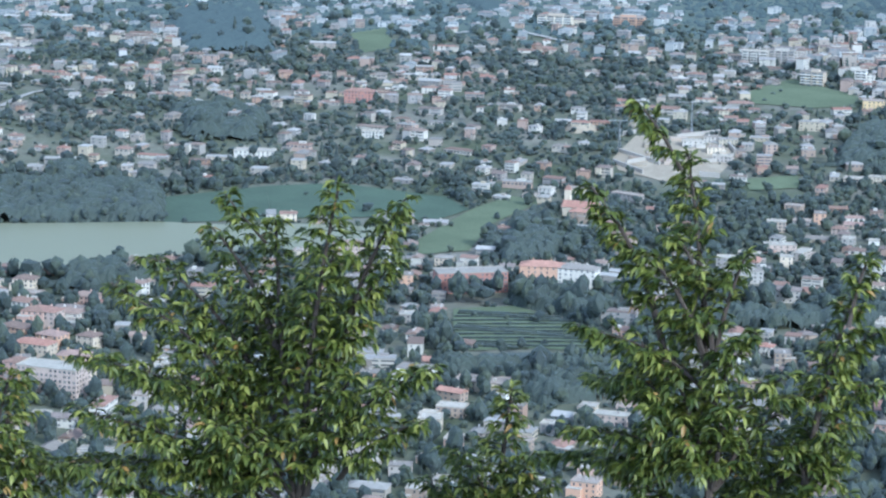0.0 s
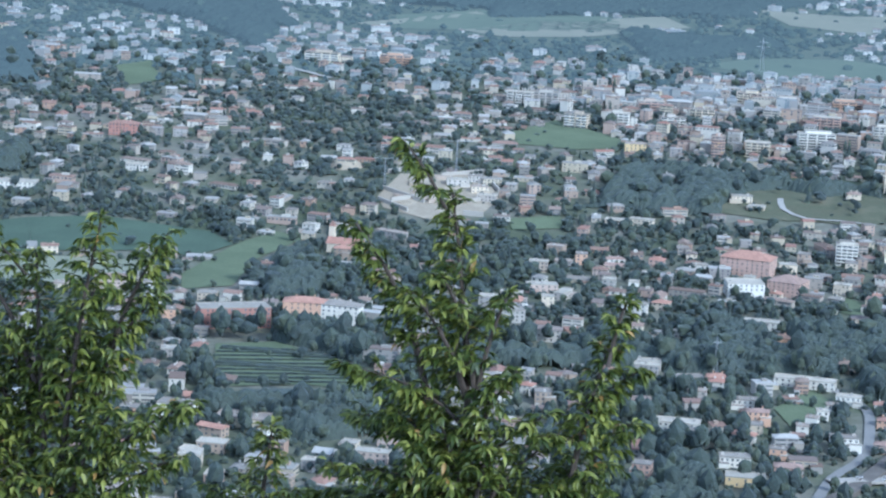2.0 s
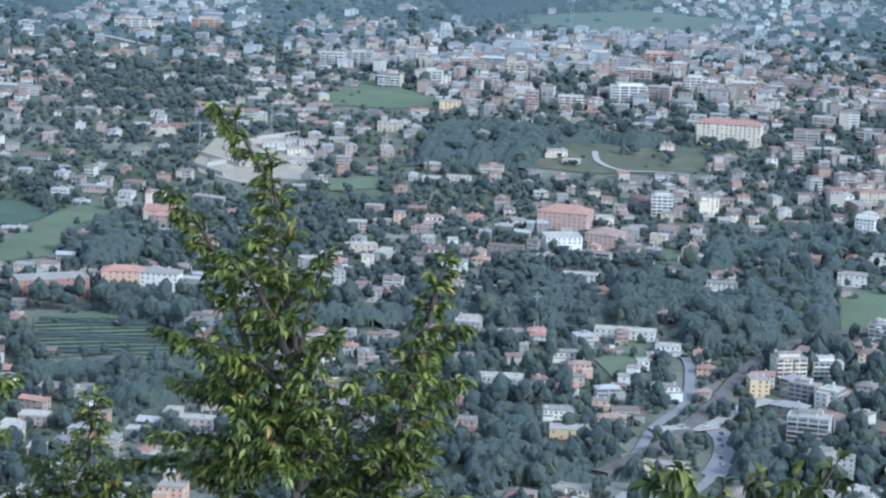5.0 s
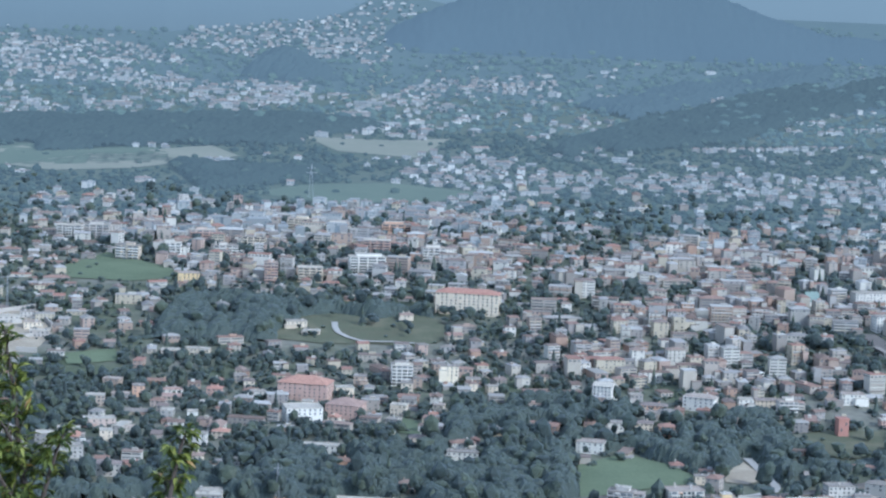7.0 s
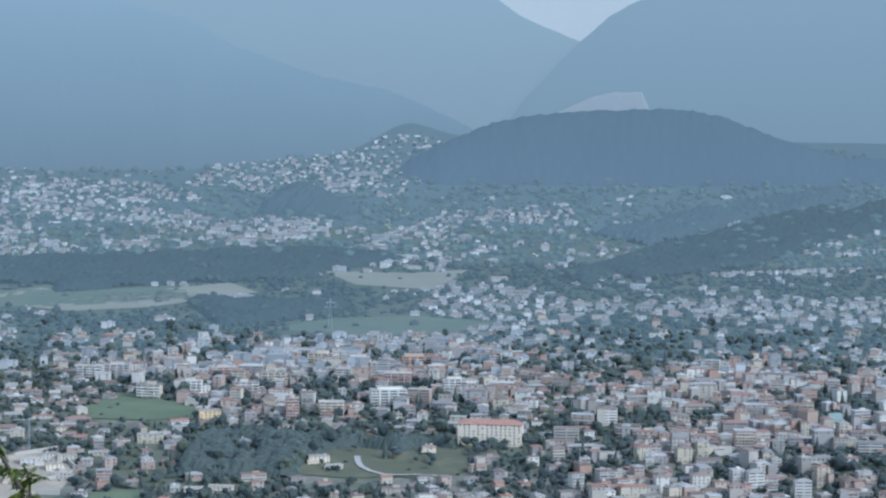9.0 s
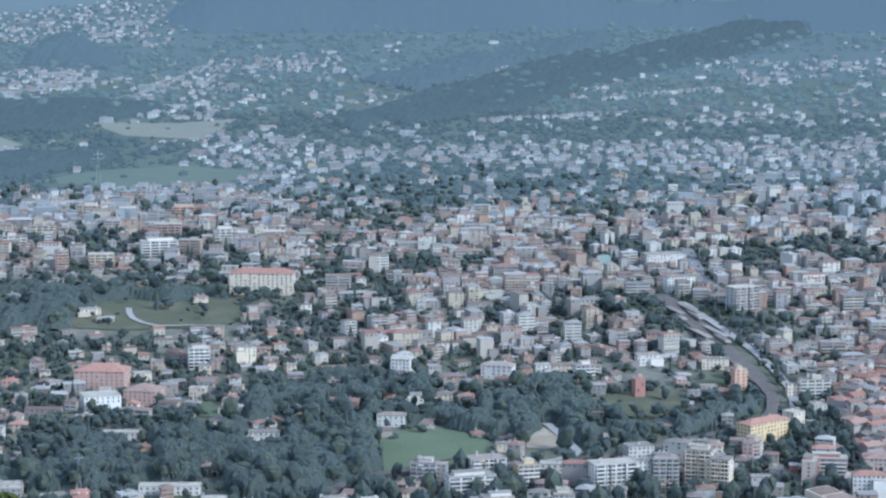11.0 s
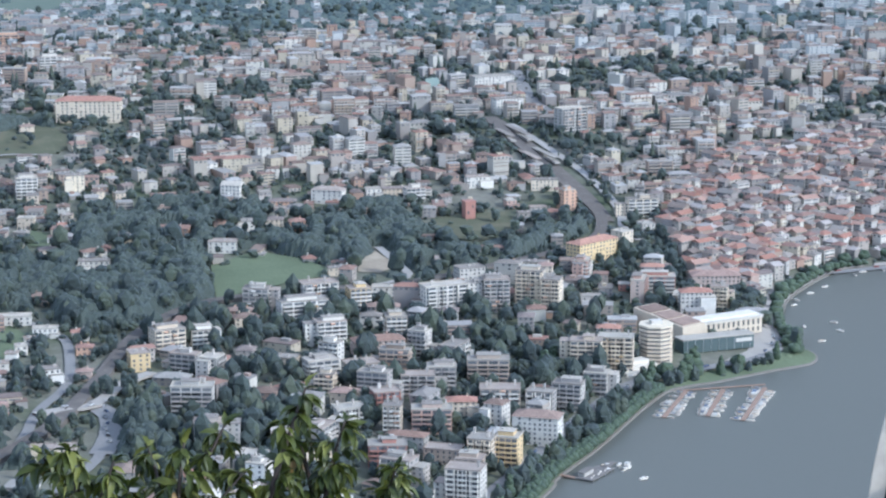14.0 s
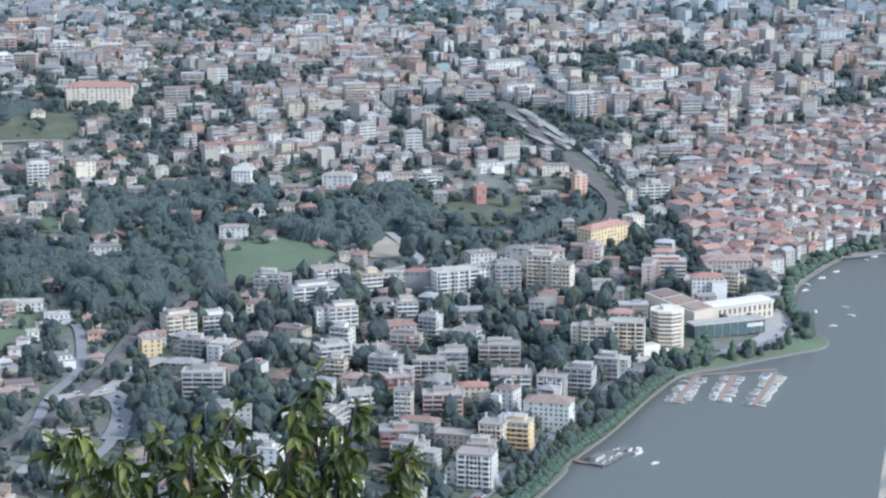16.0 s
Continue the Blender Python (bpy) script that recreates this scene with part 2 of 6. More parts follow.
def height(x, y):
    x, y = np.asarray(x, float), np.asarray(y, float)
    r, ds = np.hypot(x, y), shore_dist(x, y)
    zn = 1.5 + 42 * (1 - np.exp(-np.maximum(0, ds - 17) / 285))
    zf = np.interp(r, FAR_R, FAR_Z)
    z = np.where(zf < zn - 14, zn, np.where(zf < zn + 14, zn + np.maximum(0, zf - zn + 14) ** 2 / 56, zf))
    z = np.minimum(z, 1.5 + 0.3 * np.maximum(0, ds - 9))
    z = np.where(ds <= 9, -1.5, z)
    z = z + 34 * np.clip((r - 4690) / 100, 0, 1) * np.exp(-((np.degrees(np.arctan2(x, y)) - 2.2) / 0.9) ** 2)
    return np.where(r < 820, np.maximum(z, 433.3 - 0.62 * r), z)


def hz(x, y):
    return float(height(np.array([x]), np.array([y]))[0])


def build_ground():
    az = np.radians(np.concatenate([np.linspace(-180, -34, 30)[:-1], np.linspace(-34, 36, 270)[:-1], np.linspace(36, 180, 30)]))
    r = np.concatenate([np.linspace(0.0, 30, 12)[:-1], np.linspace(30, 1100, 40)[:-1], np.linspace(1100, 2500, 150)[:-1], np.linspace(2500, 4960, 100)])
    A, Rr = np.meshgrid(az, r)
    X, Y = np.sin(A) * Rr, np.cos(A) * Rr
    Z = height(X, Y)
    v = np.stack([X, Y, Z], -1).reshape(-1, 3)
    na, nr = len(az), len(r)
    i = (np.arange(nr - 1)[:, None] * na + np.arange(na - 1)[None]).ravel()
    f = np.concatenate([np.stack([i, i + na, i + na + 1], 1), np.stack([i, i + na + 1, i + 1], 1)])
    g = tri_object("ground", v, f, m_ground)
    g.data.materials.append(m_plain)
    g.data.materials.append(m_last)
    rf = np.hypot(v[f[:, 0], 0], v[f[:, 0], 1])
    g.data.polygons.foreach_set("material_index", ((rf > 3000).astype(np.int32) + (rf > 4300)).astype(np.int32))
    tagged(g, "green and grey valley floor rising to hills", "ground", kind="structure")


build_ground()


def drape(name, poly, material, lift, step, label, category="field"):
    """A patch of ground cover laid over the terrain."""
    bm = bmesh.new()
    bm.faces.new([bm.verts.new((x, y, 0)) for x, y in poly])
    xs, ys = [p[0] for p in poly], [p[1] for p in poly]
    for lo, hi, n in ((min(xs), max(xs), (1, 0, 0)), (min(ys), max(ys), (0, 1, 0))):
        k = lo + step
        while k < hi:
            bmesh.ops.bisect_plane(bm, geom=bm.verts[:] + bm.edges[:] + bm.faces[:], plane_co=(k * n[0], k * n[1], 0), plane_no=n)
            k += step
    co = np.array([v.co[:2] for v in bm.verts])
    z = height(co[:, 0], co[:, 1])
    for v, h in zip(bm.verts, z):
        v.co.z = h + lift
    bmesh.ops.recalc_face_normals(bm, faces=bm.faces[:])
    if sum(f.normal.z for f in bm.faces) < 0:
        bmesh.ops.reverse_faces(bm, faces=bm.faces[:])
    ob = part(name, bm, material, None)
    return tagged(ob, label, category, kind="structure")


def smooth_line(pts, step):
    """Points at even steps along a rounded line through pts."""
    p = [np.array(q, float) for q in pts]
    p = [2 * p[0] - p[1]] + p + [2 * p[-1] - p[-2]]
    out = []
    for a, b, c, d in zip(p, p[1:], p[2:], p[3:]):
        n = max(2, int(np.linalg.norm(c - b) / step))
        for t in np.linspace(0, 1, n, endpoint=False):
            out.append(0.5 * (2 * b + (c - a) * t + (2 * a - 5 * b + 4 * c - d) * t * t + (3 * b - a - 3 * c + d) * t ** 3))
    out.append(p[-2])
    return out


def strip(name, pts, width, material, lift, label, category="road", thick=0.0, rise=None):
    line = smooth_line(pts, 14)
    v, f = [], []
    for i, p in enumerate(line):
        t = line[min(i + 1, len(line) - 1)] - line[max(i - 1, 0)]
        n = np.array([-t[1], t[0]]) / max(1e-6, np.linalg.norm(t))
        k = i / (len(line) - 1)
        z = max(hz(*p), 0) + lift + (rise(k) if rise else 0)
        for s in (-1, 1):
            q = p + n * s * width / 2
            v.append((q[0], q[1], z))
        if thick:
            for s in (-1, 1):
                q = p + n * s * width / 2
                v.append((q[0], q[1], z - thick))
    m = 4 if thick else 2
    for i in range(len(line) - 1):
        a = i * m
        f.append((a, a + 1, a + m + 1, a + m))
        if thick:
            f += [(a + 2, a, a + m, a + m + 2), (a + 1, a + 3, a + m + 3, a + m + 1), (a + 3, a + 2, a + m + 2, a + m + 3)]
    ob = link_mesh(name, v, f, material)
    return tagged(ob, label, category, kind="structure"), line


# ================= water =================
lake = link_mesh("lake_water", [(*p, 0.0) for p in SHORE] + [(1900, -3000, 0), (-200, -3000, 0), (-200, 600, 0)],
                 [tuple(range(len(SHORE) + 3))], m_lake)
tagged(lake, "calm grey-blue lake water in a wide bay", "lake", kind="structure")

POLY, WOOD = {}, {}
POND = [(-800, 1835), (-721, 1859), (-652, 1885), (-595, 1888), (-525, 1914), (-467, 1913), (-462, 1862), (-498, 1815), (-587, 1774), (-641, 1698),
    (-728, 1667)]
POLY["dark"] = [(-614, 2067), (-555, 2097), (-450, 2069), (-419, 2019), (-439, 1954), (-471, 1969), (-569, 1931)]
POLY["bright"] = [(-419, 1826), (-384, 1853), (-388, 1962), (-364, 2085), (-398, 2089), (-417, 2020), (-426, 1940), (-432, 1883)]
POLY["vine"] = [(-354, 1656), (-314, 1678), (-272, 1647), (-236, 1618), (-231, 1563), (-273, 1565), (-319, 1544), (-341, 1596)]
POLY["lake"] = [(-685, 1996), (-614, 2067), (-568, 1926), (-648, 1886)]
POLY["mead"] = [(-238, 2588), (-200, 2702), (-126, 2598), (-105, 2545), (-162, 2516), (-226, 2524)]
POLY["pylon"] = [(-59, 3278), (16, 3376), (143, 3421), (264, 3339), (196, 3242), (60, 3200)]
POLY["par"] = [(228, 1851), (270, 1897), (306, 1865), (322, 1817), (276, 1790), (219, 1748)]
POLY["tower"] = [(438, 2014), (474, 2026), (511, 2026), (502, 1966), (458, 1930), (432, 1949)]
POLY["s"] = [(92, 2005), (122, 1972), (115, 1926), (93, 1939)]
POLY["far"] = [(-514, 3609), (-394, 3726), (-206, 3731), (-148, 3590), (-338, 3505), (-493, 3460)]
POLY["brown"] = [(-12, 2300), (17, 2364), (50, 2380), (89, 2355), (123, 2388), (150, 2355), (154, 2292), (124, 2262), (81, 2270), (39, 2267), (-12, 2279)]
POLY["site"] = [(-330, 2248), (-320, 2326), (-239, 2346), (-218, 2271), (-226, 2222), (-273, 2181), (-319, 2211)]
WOOD["hill"] = [(-139, 2265), (-114, 2383), (-45, 2492), (29, 2433), (143, 2449), (196, 2316), (145, 2284), (28, 2319), (-19, 2268)]
WOOD["big"] = [(127, 2006), (163, 2075), (258, 2087), (339, 2037), (345, 1906), (322, 1826), (307, 1869), (271, 1901), (227, 1860), (217, 1745), (158,
    1674), (110, 1669), (82, 1735), (26, 1740), (37, 1848), (118, 1899)]
WOOD["rail"] = [(339, 2037), (425, 2068), (436, 2014), (431, 1945), (498, 1955), (582, 2044), (565, 1962), (472, 1869), (384, 1783), (330, 1826)]
WOOD["a"] = [(-874, 2006), (-799, 2074), (-701, 2040), (-650, 1891), (-802, 1839)]
WOOD["b"] = [(-720, 1650), (-640, 1694), (-586, 1757), (-542, 1749), (-574, 1684), (-624, 1639), (-711, 1627)]
WOOD["c"] = [(-370, 1706), (-328, 1731), (-283, 1711), (-245, 1669), (-238, 1624), (-273, 1654), (-319, 1681), (-356, 1661)]
WOOD["d"] = [(-344, 1536), (-226, 1559), (-205, 1469), (-248, 1429), (-321, 1470)]
WOOD["e"] = [(-418, 3952), (18, 4104), (17, 3812), (-190, 3762), (-377, 3648)]
WOOD["f"] = [(-180, 3561), (-48, 3524), (65, 3535), (0, 3397), (-120, 3284)]
WOOD["g"] = [(-377, 1866), (-382, 1959), (-350, 2020), (-321, 1883), (-291, 1893), (-344, 1811)]
WOOD["h"] = [(-1020, 2997), (-944, 3148), (-809, 2744), (-895, 2689)]
WOOD["hill2"] = [(400, 3860), (606, 4152), (861, 4299), (1079, 4436), (1396, 4573), (1348, 4411), (1020, 4230), (741, 4083), (525, 3915), (423, 3737)]
WOOD["far2"] = [(-564, 3962), (-388, 4012), (18, 4104), (167, 4036), (17, 3905), (-276, 3752), (-530, 3719)]
WOOD["left"] = [(-786, 2309), (-731, 2358), (-677, 2298), (-675, 2213), (-734, 2204)]
WOOD["mid"] = [(131, 2028), (219, 2091), (230, 1960), (217, 1805), (109, 1782)]
WOOD["mid2"] = [(-202, 1745), (-69, 1767), (0, 1854), (84, 1795), (81, 1709), (-192, 1661)]
WOOD["low"] = [(-45, 1512), (1, 1513), (6, 1418), (67, 1438), (68, 1364), (-37, 1330)]
WOOD["low2"] = [(115, 1452), (146, 1475), (152, 1406), (134, 1365), (109, 1386)]
WOOD["knoll"] = [(-100, 4402), (-64, 4520), (-13, 4560), (39, 4500), (88, 4412), (-5, 4380)]
WOOD["slope_low"] = [(434, 3902), (592, 4122), (781, 4317), (971, 4414), (930, 4220), (715, 3941), (514, 3813)]
WOOD["slope_high"] = [(491, 4248), (694, 4407), (993, 4516), (975, 4432), (761, 4318), (577, 4148)]
WOOD["west_hill"] = [(-1029, 3739), (-960, 3881), (-806, 3689), (-645, 3370), (-634, 3158), (-810, 3449), (-931, 3524)]
WOOD["top"] = [(-1009, 3784), (-856, 3795), (-693, 3616), (-615, 3384), (-716, 3398), (-854, 3459)]
POLY["v1"] = [(38, 1621), (66, 1683), (79, 1648), (52, 1569)]
POLY["v2"] = [(-203, 2207), (-156, 2231), (-150, 2188), (-194, 2168)]
POLY["v3"] = [(-759, 2918), (-731, 2982), (-676, 2814), (-702, 2754)]
POLY["v4"] = [(-404, 3487), (-311, 3631), (-124, 3774), (-78, 3671), (-226, 3494), (-334, 3444)]
POLY["runway"] = [(-553, 3493), (-397, 3716), (-385, 3685), (-531, 3458)]
POLY["stubble"] = [(18, 3906), (162, 3886), (254, 3924), (189, 3708), (70, 3757)]
POLY["far3"] = [(543, 4191), (695, 4222), (759, 4194), (652, 4136)]
POLY["lawn"] = [(540, 1556), (595, 1582), (616, 1610), (621, 1595), (618, 1581), (589, 1570), (562, 1559)]
POLY["bowl"] = [(343, 1855), (366, 1896), (374, 1843), (355, 1817), (339, 1822)]
TOWNS = [[(-246, 4598), (-158, 4778), (-69, 4770), (85, 4785), (120, 4860), (330, 4850), (280, 4790), (193, 4723), (82, 4564), (-107, 4554)],
         [(-619, 4338), (-617, 4614), (-341, 4604), (-201, 4547), (-182, 4352), (-216, 4058), (-386, 3988), (-512, 3970), (-543, 3807), (-1400, 3700), (-1500, 4500)],
         [(-172, 4353), (29, 4410), (38, 4240), (-77, 4123), (-174, 4167)],
         [(76, 4188), (243, 4418), (497, 4490), (462, 4249), (261, 4040), (181, 3919), (64, 3975)],
         [(314, 3556), (734, 3590), (1500, 3500), (1500, 3000), (265, 2986), (-12, 2964), (150, 3400)],
         [(-1500, 3400), (-416, 3430), (-350, 2932), (-1500, 2900)]]
DENSE = [(253, 2511), (484, 2900), (1500, 3191), (1100, 1850), (712, 1849), (589, 1963), (513, 2140), (355, 2133), (219, 2190)]
CENTRE = [(-208, 2931), (-137, 3149), (-7, 3124), (230, 3097), (240, 2570), (156, 2558), (58, 2527), (-24, 2532), (-104, 2600), (-186, 2653)]
OLD = [(644, 2031), (743, 2137), (1000, 2200), (960, 1890), (800, 1888), (716, 1862), (646, 1772), (605, 1802)]
PARA = [(169, 1685), (319, 1799), (515, 1860), (603, 1900), (656, 1772), (601, 1598), (500, 1543), (336, 1309), (282, 1275), (134, 1272), (146, 1576)]
RAIL = [(560, 2309), (576, 2120), (585, 2021), (579, 1974), (560, 1934), (513, 1888), (454, 1842), (368, 1778), (305, 1767), (234, 1746), (193, 1716),
    (149, 1641), (112, 1526), (78, 1436), (38, 1369)]
QUAY = [(277, 1253), (297, 1284), (345, 1356), (393, 1430), (438, 1496), (480, 1546), (528, 1567), (576, 1588), (602, 1613), (636, 1698), (667, 1790),
    (712, 1845), (747, 1862), (824, 1876)]
ROAD = [(71, 1702), (99, 1649), (101, 1593), (94, 1527), (73, 1472), (59, 1410), (38, 1369)]
BRIDGE = [(71, 1460), (90, 1471), (108, 1479), (130, 1525), (151, 1549)]
ROAD2 = [(113, 1435), (101, 1376), (73, 1318)]
STREET = [(630, 2321), (630, 2413), (657, 2588)]


def inside(poly, x, y):
    """Which of the points lie in the outline."""
    x, y = np.asarray(x, float), np.asarray(y, float)
    hit = np.zeros(x.shape, bool)
    for (x0, y0), (x1, y1) in zip(poly, poly[1:] + poly[:1]):
        c = (y0 > y) != (y1 > y)
        if y1 != y0:
            hit ^= c & (x < (x1 - x0) * (y - y0) / (y1 - y0) + x0)
    return hit


pond = link_mesh("pond_water", [(x, y, 44.6) for x, y in POND], [tuple(range(len(POND)))], m_pond)
tagged(pond, "pale still water of a small lake among woods", "lake", kind="structure")
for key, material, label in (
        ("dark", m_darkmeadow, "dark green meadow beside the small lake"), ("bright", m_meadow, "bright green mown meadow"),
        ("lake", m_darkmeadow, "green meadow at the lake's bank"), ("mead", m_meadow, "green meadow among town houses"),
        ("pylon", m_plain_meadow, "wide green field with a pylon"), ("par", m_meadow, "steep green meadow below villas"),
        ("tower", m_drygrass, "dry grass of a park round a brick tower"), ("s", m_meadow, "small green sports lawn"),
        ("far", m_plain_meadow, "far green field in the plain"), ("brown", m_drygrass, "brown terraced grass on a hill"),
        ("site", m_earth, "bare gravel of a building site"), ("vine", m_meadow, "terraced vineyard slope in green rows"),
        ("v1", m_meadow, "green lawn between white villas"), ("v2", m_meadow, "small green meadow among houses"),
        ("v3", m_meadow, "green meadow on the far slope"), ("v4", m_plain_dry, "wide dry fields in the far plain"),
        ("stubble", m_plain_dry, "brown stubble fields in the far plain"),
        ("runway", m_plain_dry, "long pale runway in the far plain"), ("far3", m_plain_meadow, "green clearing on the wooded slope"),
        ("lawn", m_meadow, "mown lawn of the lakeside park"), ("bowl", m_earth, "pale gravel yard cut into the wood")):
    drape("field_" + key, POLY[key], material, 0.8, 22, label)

# ================= roads and railway =================
rail_ob, rail_line = strip("railway", RAIL, 10, m_ballast, 3.0, "double railway track on brown ballast", "railway", thick=4.5)
m_track = surface("worn_track", [(.13, .115, .105), (.17, .15, .135)], 0.8, 0.4, 0.2)
for off in (-2.2, 2.2):
    pts = []
    for i in range(0, len(rail_line), 2):
        t = rail_line[min(i + 1, len(rail_line) - 1)] - rail_line[max(i - 1, 0)]
        pts.append(rail_line[i] + np.array([-t[1], t[0]]) / np.linalg.norm(t) * off)
    strip("track", pts, 1.7, m_track, 3.1, "dark railway track on sleepers", "railway")
quay_ob, quay_line = strip("road", QUAY, 10, m_asphalt, 0.9, "grey lakeside road along the quay")
road_ob, road_line = strip("road", ROAD, 7, m_asphalt, 1.2, "grey road winding down the slope")
bridge_ob, bridge_line = strip("bridge", BRIDGE, 9, m_stone, 3.0, "pale concrete road bridge over the railway", "bridge", thick=1.4)
road2_ob, road2_line = strip("road", ROAD2, 7, m_asphalt, 1.2, "grey road below the bridge")
street_ob, street_line = strip("road", STREET, 14, m_asphalt, 1.2, "grey street at the station")
m_paleroad = surface("pale_worn_road", [(.42, .4, .36), (.34, .32, .3)], 0.95, 0.05, 0.15, fine=0.5)
for pts, wide, label in (
        ([(-352, 2014), (-337, 1986), (-309, 1975), (-284, 1966)], 7, "pale road past the white church"),
        ([(46, 2336), (49, 2303), (70, 2277), (102, 2276), (134, 2269)], 6, "pale lane bending up a grassy hill"),
        ([(371, 1907), (375, 1846), (372, 1799), (320, 1767), (248, 1744)], 7, "pale road round the gravel yard"),
        ([(-956, 2283), (-953, 2366), (-920, 2394)], 7, "pale road between suburban houses"),
        ([(-639, 2958), (-577, 3006), (-492, 2927)], 9, "pale road on the edge of the suburb")):
    ob_, line_ = strip("road", pts, wide, m_paleroad, 1.4, label)
    road_line += line_
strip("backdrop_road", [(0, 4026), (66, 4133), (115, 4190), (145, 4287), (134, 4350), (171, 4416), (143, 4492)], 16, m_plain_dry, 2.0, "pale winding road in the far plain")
BUSY = np.array([p for p in rail_line] + [p for p in quay_line] + [p for p in road_line] + bridge_line + road2_line + street_line)


# ================= houses =================
taken = {}
gardens = []


def free(x, y, rad):
    cx, cy = int(x // 30), int(y // 30)
    for i in (-1, 0, 1):
        for j in (-1, 0, 1):
            for px, py, pr in taken.get((cx + i, cy + j), ()):
                if (px - x) ** 2 + (py - y) ** 2 < (pr + rad) ** 2:
                    return False
    return True


def take(x, y, rad):
    taken.setdefault((int(x // 30), int(y // 30)), []).append((x, y, rad))


rng = random.Random(5)
far_walls, far_roofs, old_roofs, far_glass = Heap(), Heap(), Heap(), Heap()
plain_walls, plain_roofs, plain_glass = Heap(), Heap(), Heap()


def hip(w, d, h, over=0.5, ridge=0.5):
    """Hipped roof over a w by d plan, with eaves."""
    a, b = w / 2 + over, d / 2 + over
    k = max(0.0, a - b * (1.1 if ridge else 0))
    if w < d:
        k2 = max(0.0, b - a)
        top = [(0, -k2, h), (0, k2, h)]
        faces = [(0, 1, 4), (1, 2, 5, 4), (2, 3, 5), (3, 0, 4, 5)]
    else:
        top = [(-k, 0, h), (k, 0, h)]
        faces = [(0, 1, 5, 4), (1, 2, 5), (2, 3, 4, 5), (3, 0, 4)]
    return [(-a, -b, 0), (a, -b, 0), (a, b, 0), (-a, b, 0)] + top, faces + [(3, 2, 1, 0)]


def gable(w, d, h, over=0.5):
    a, b = w / 2 + over, d / 2 + over
    return ([(-a, -b, 0), (a, -b, 0), (a, b, 0), (-a, b, 0), (-a, 0, h), (a, 0, h)],
            [(0, 1, 5, 4), (2, 3, 4, 5), (1, 2, 5), (3, 0, 4), (3, 2, 1, 0)])


def placed(verts, x, y, z, th):
    c, s = math.cos(th), math.sin(th)
    return [(x + a * c - b * s, y + a * s + b * c, z + h) for a, b, h in verts]


def window_quads(w, d, floors, storey, pitch, win_w, win_h, proud=0.08, sides=(0, 1, 2, 3), z0=0.9):
    v, f = [], []
    for s in sides:
        length = w if s % 2 == 0 else d
        n = max(1, int(length / pitch))
        off = (d if s % 2 == 0 else w) / 2 + proud
        for k in range(floors):
            for i in range(n):
                u = (i + 0.5) / n * length - length / 2
                za = k * storey + z0
                q = [(u - win_w / 2, -off), (u + win_w / 2, -off)]
                for _ in range(s):
                    q = [(-b, a) for a, b in q]
                i0 = len(v)
                v += [(*q[0], za), (*q[1], za), (*q[1], za + win_h), (*q[0], za + win_h)]
                f.append((i0, i0 + 1, i0 + 2, i0 + 3))
    return v, f


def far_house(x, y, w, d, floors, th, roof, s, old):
    z = hz(x, y) - 1.0
    h = floors * 2.9 * s + 1.0
    gardens.append((x, y, d, w))
    r = math.hypot(x, y)
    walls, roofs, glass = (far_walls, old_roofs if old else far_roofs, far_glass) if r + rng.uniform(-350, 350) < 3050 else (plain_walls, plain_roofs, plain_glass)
    walls.box(x, y, z, w, d, h, th)
    if roof == "flat":
        roofs.box(x, y, z + h, w + 0.5 * s, d + 0.5 * s, 0.7 * s, th)
        if rng.random() < 0.6:
            walls.box(x, y, z + h, w * 0.3, d * 0.3, 2.4 * s, th, (w * 0.12, d * 0.1))
        if floors > 3 and r < 2600:
            for k in range(1, floors):
                walls.box(x, y, z + k * 2.9 + 0.6, w * 0.9, 1.2, 0.9, th, (0, -d / 2 - 0.6))
    else:
        v, f = (hip if roof == "hip" else gable)(w, d, (min(w, d) / 2) * (0.5 if old else 0.42), 0.6 * s)
        roofs.add(placed(v, x, y, z + h, th), f)
        if rng.random() < 0.7:
            walls.box(x, y, z + h, 1.0 * s, 1.0 * s, min(w, d) * 0.22 + 0.9, th, (w * 0.2, d * 0.12))
    if rng.random() < 0.35 and not old:
        hw = h * rng.choice((0.5, 0.7, 1.0))
        side = rng.choice((-1, 1))
        walls.box(x, y, z, w * 0.42, d * 0.75, hw, th, (side * w * 0.45, -d * 0.5))
        roofs.box(x, y, z + hw, w * 0.45, d * 0.8, 0.6 * s, th, (side * w * 0.45, -d * 0.5))
    near = r < 2500
    style = rng.random()
    sides = (0, 1, 3) if near else (0, 1)
    if style < 0.35 and floors > 1:
        v, f = window_quads(w, d, floors, 2.9 * s, w * 0.48, w * 0.42, 1.15 * s, 0.08, (0,), 1.0 + 1.0 * s)
    elif style < 0.85:
        pitch = rng.uniform(3.2, 5.2) * s if near else 6.0 * s
        v, f = window_quads(w, d, floors, 2.9 * s, pitch, pitch * rng.uniform(0.3, 0.5), rng.uniform(1.2, 1.7) * s, 0.08, sides, 1.0 + 0.9 * s)
        f = [q for q in f if rng.random() < 0.75]
    else:
        v, f = window_quads(w, d, 1, 2.9 * s, 3.6 * s, 2.2 * s, 1.7 * s, 0.08, sides, h - 2.5 * s)
    glass.add(placed(v, x, y, z, th), f)


house_mats = [m_white, m_cream, m_grey, m_cream, m_pink, m_grey, m_brownwall, m_cream, m_grey, m_grey, m_brownwall, m_orange, m_white, m_grey]


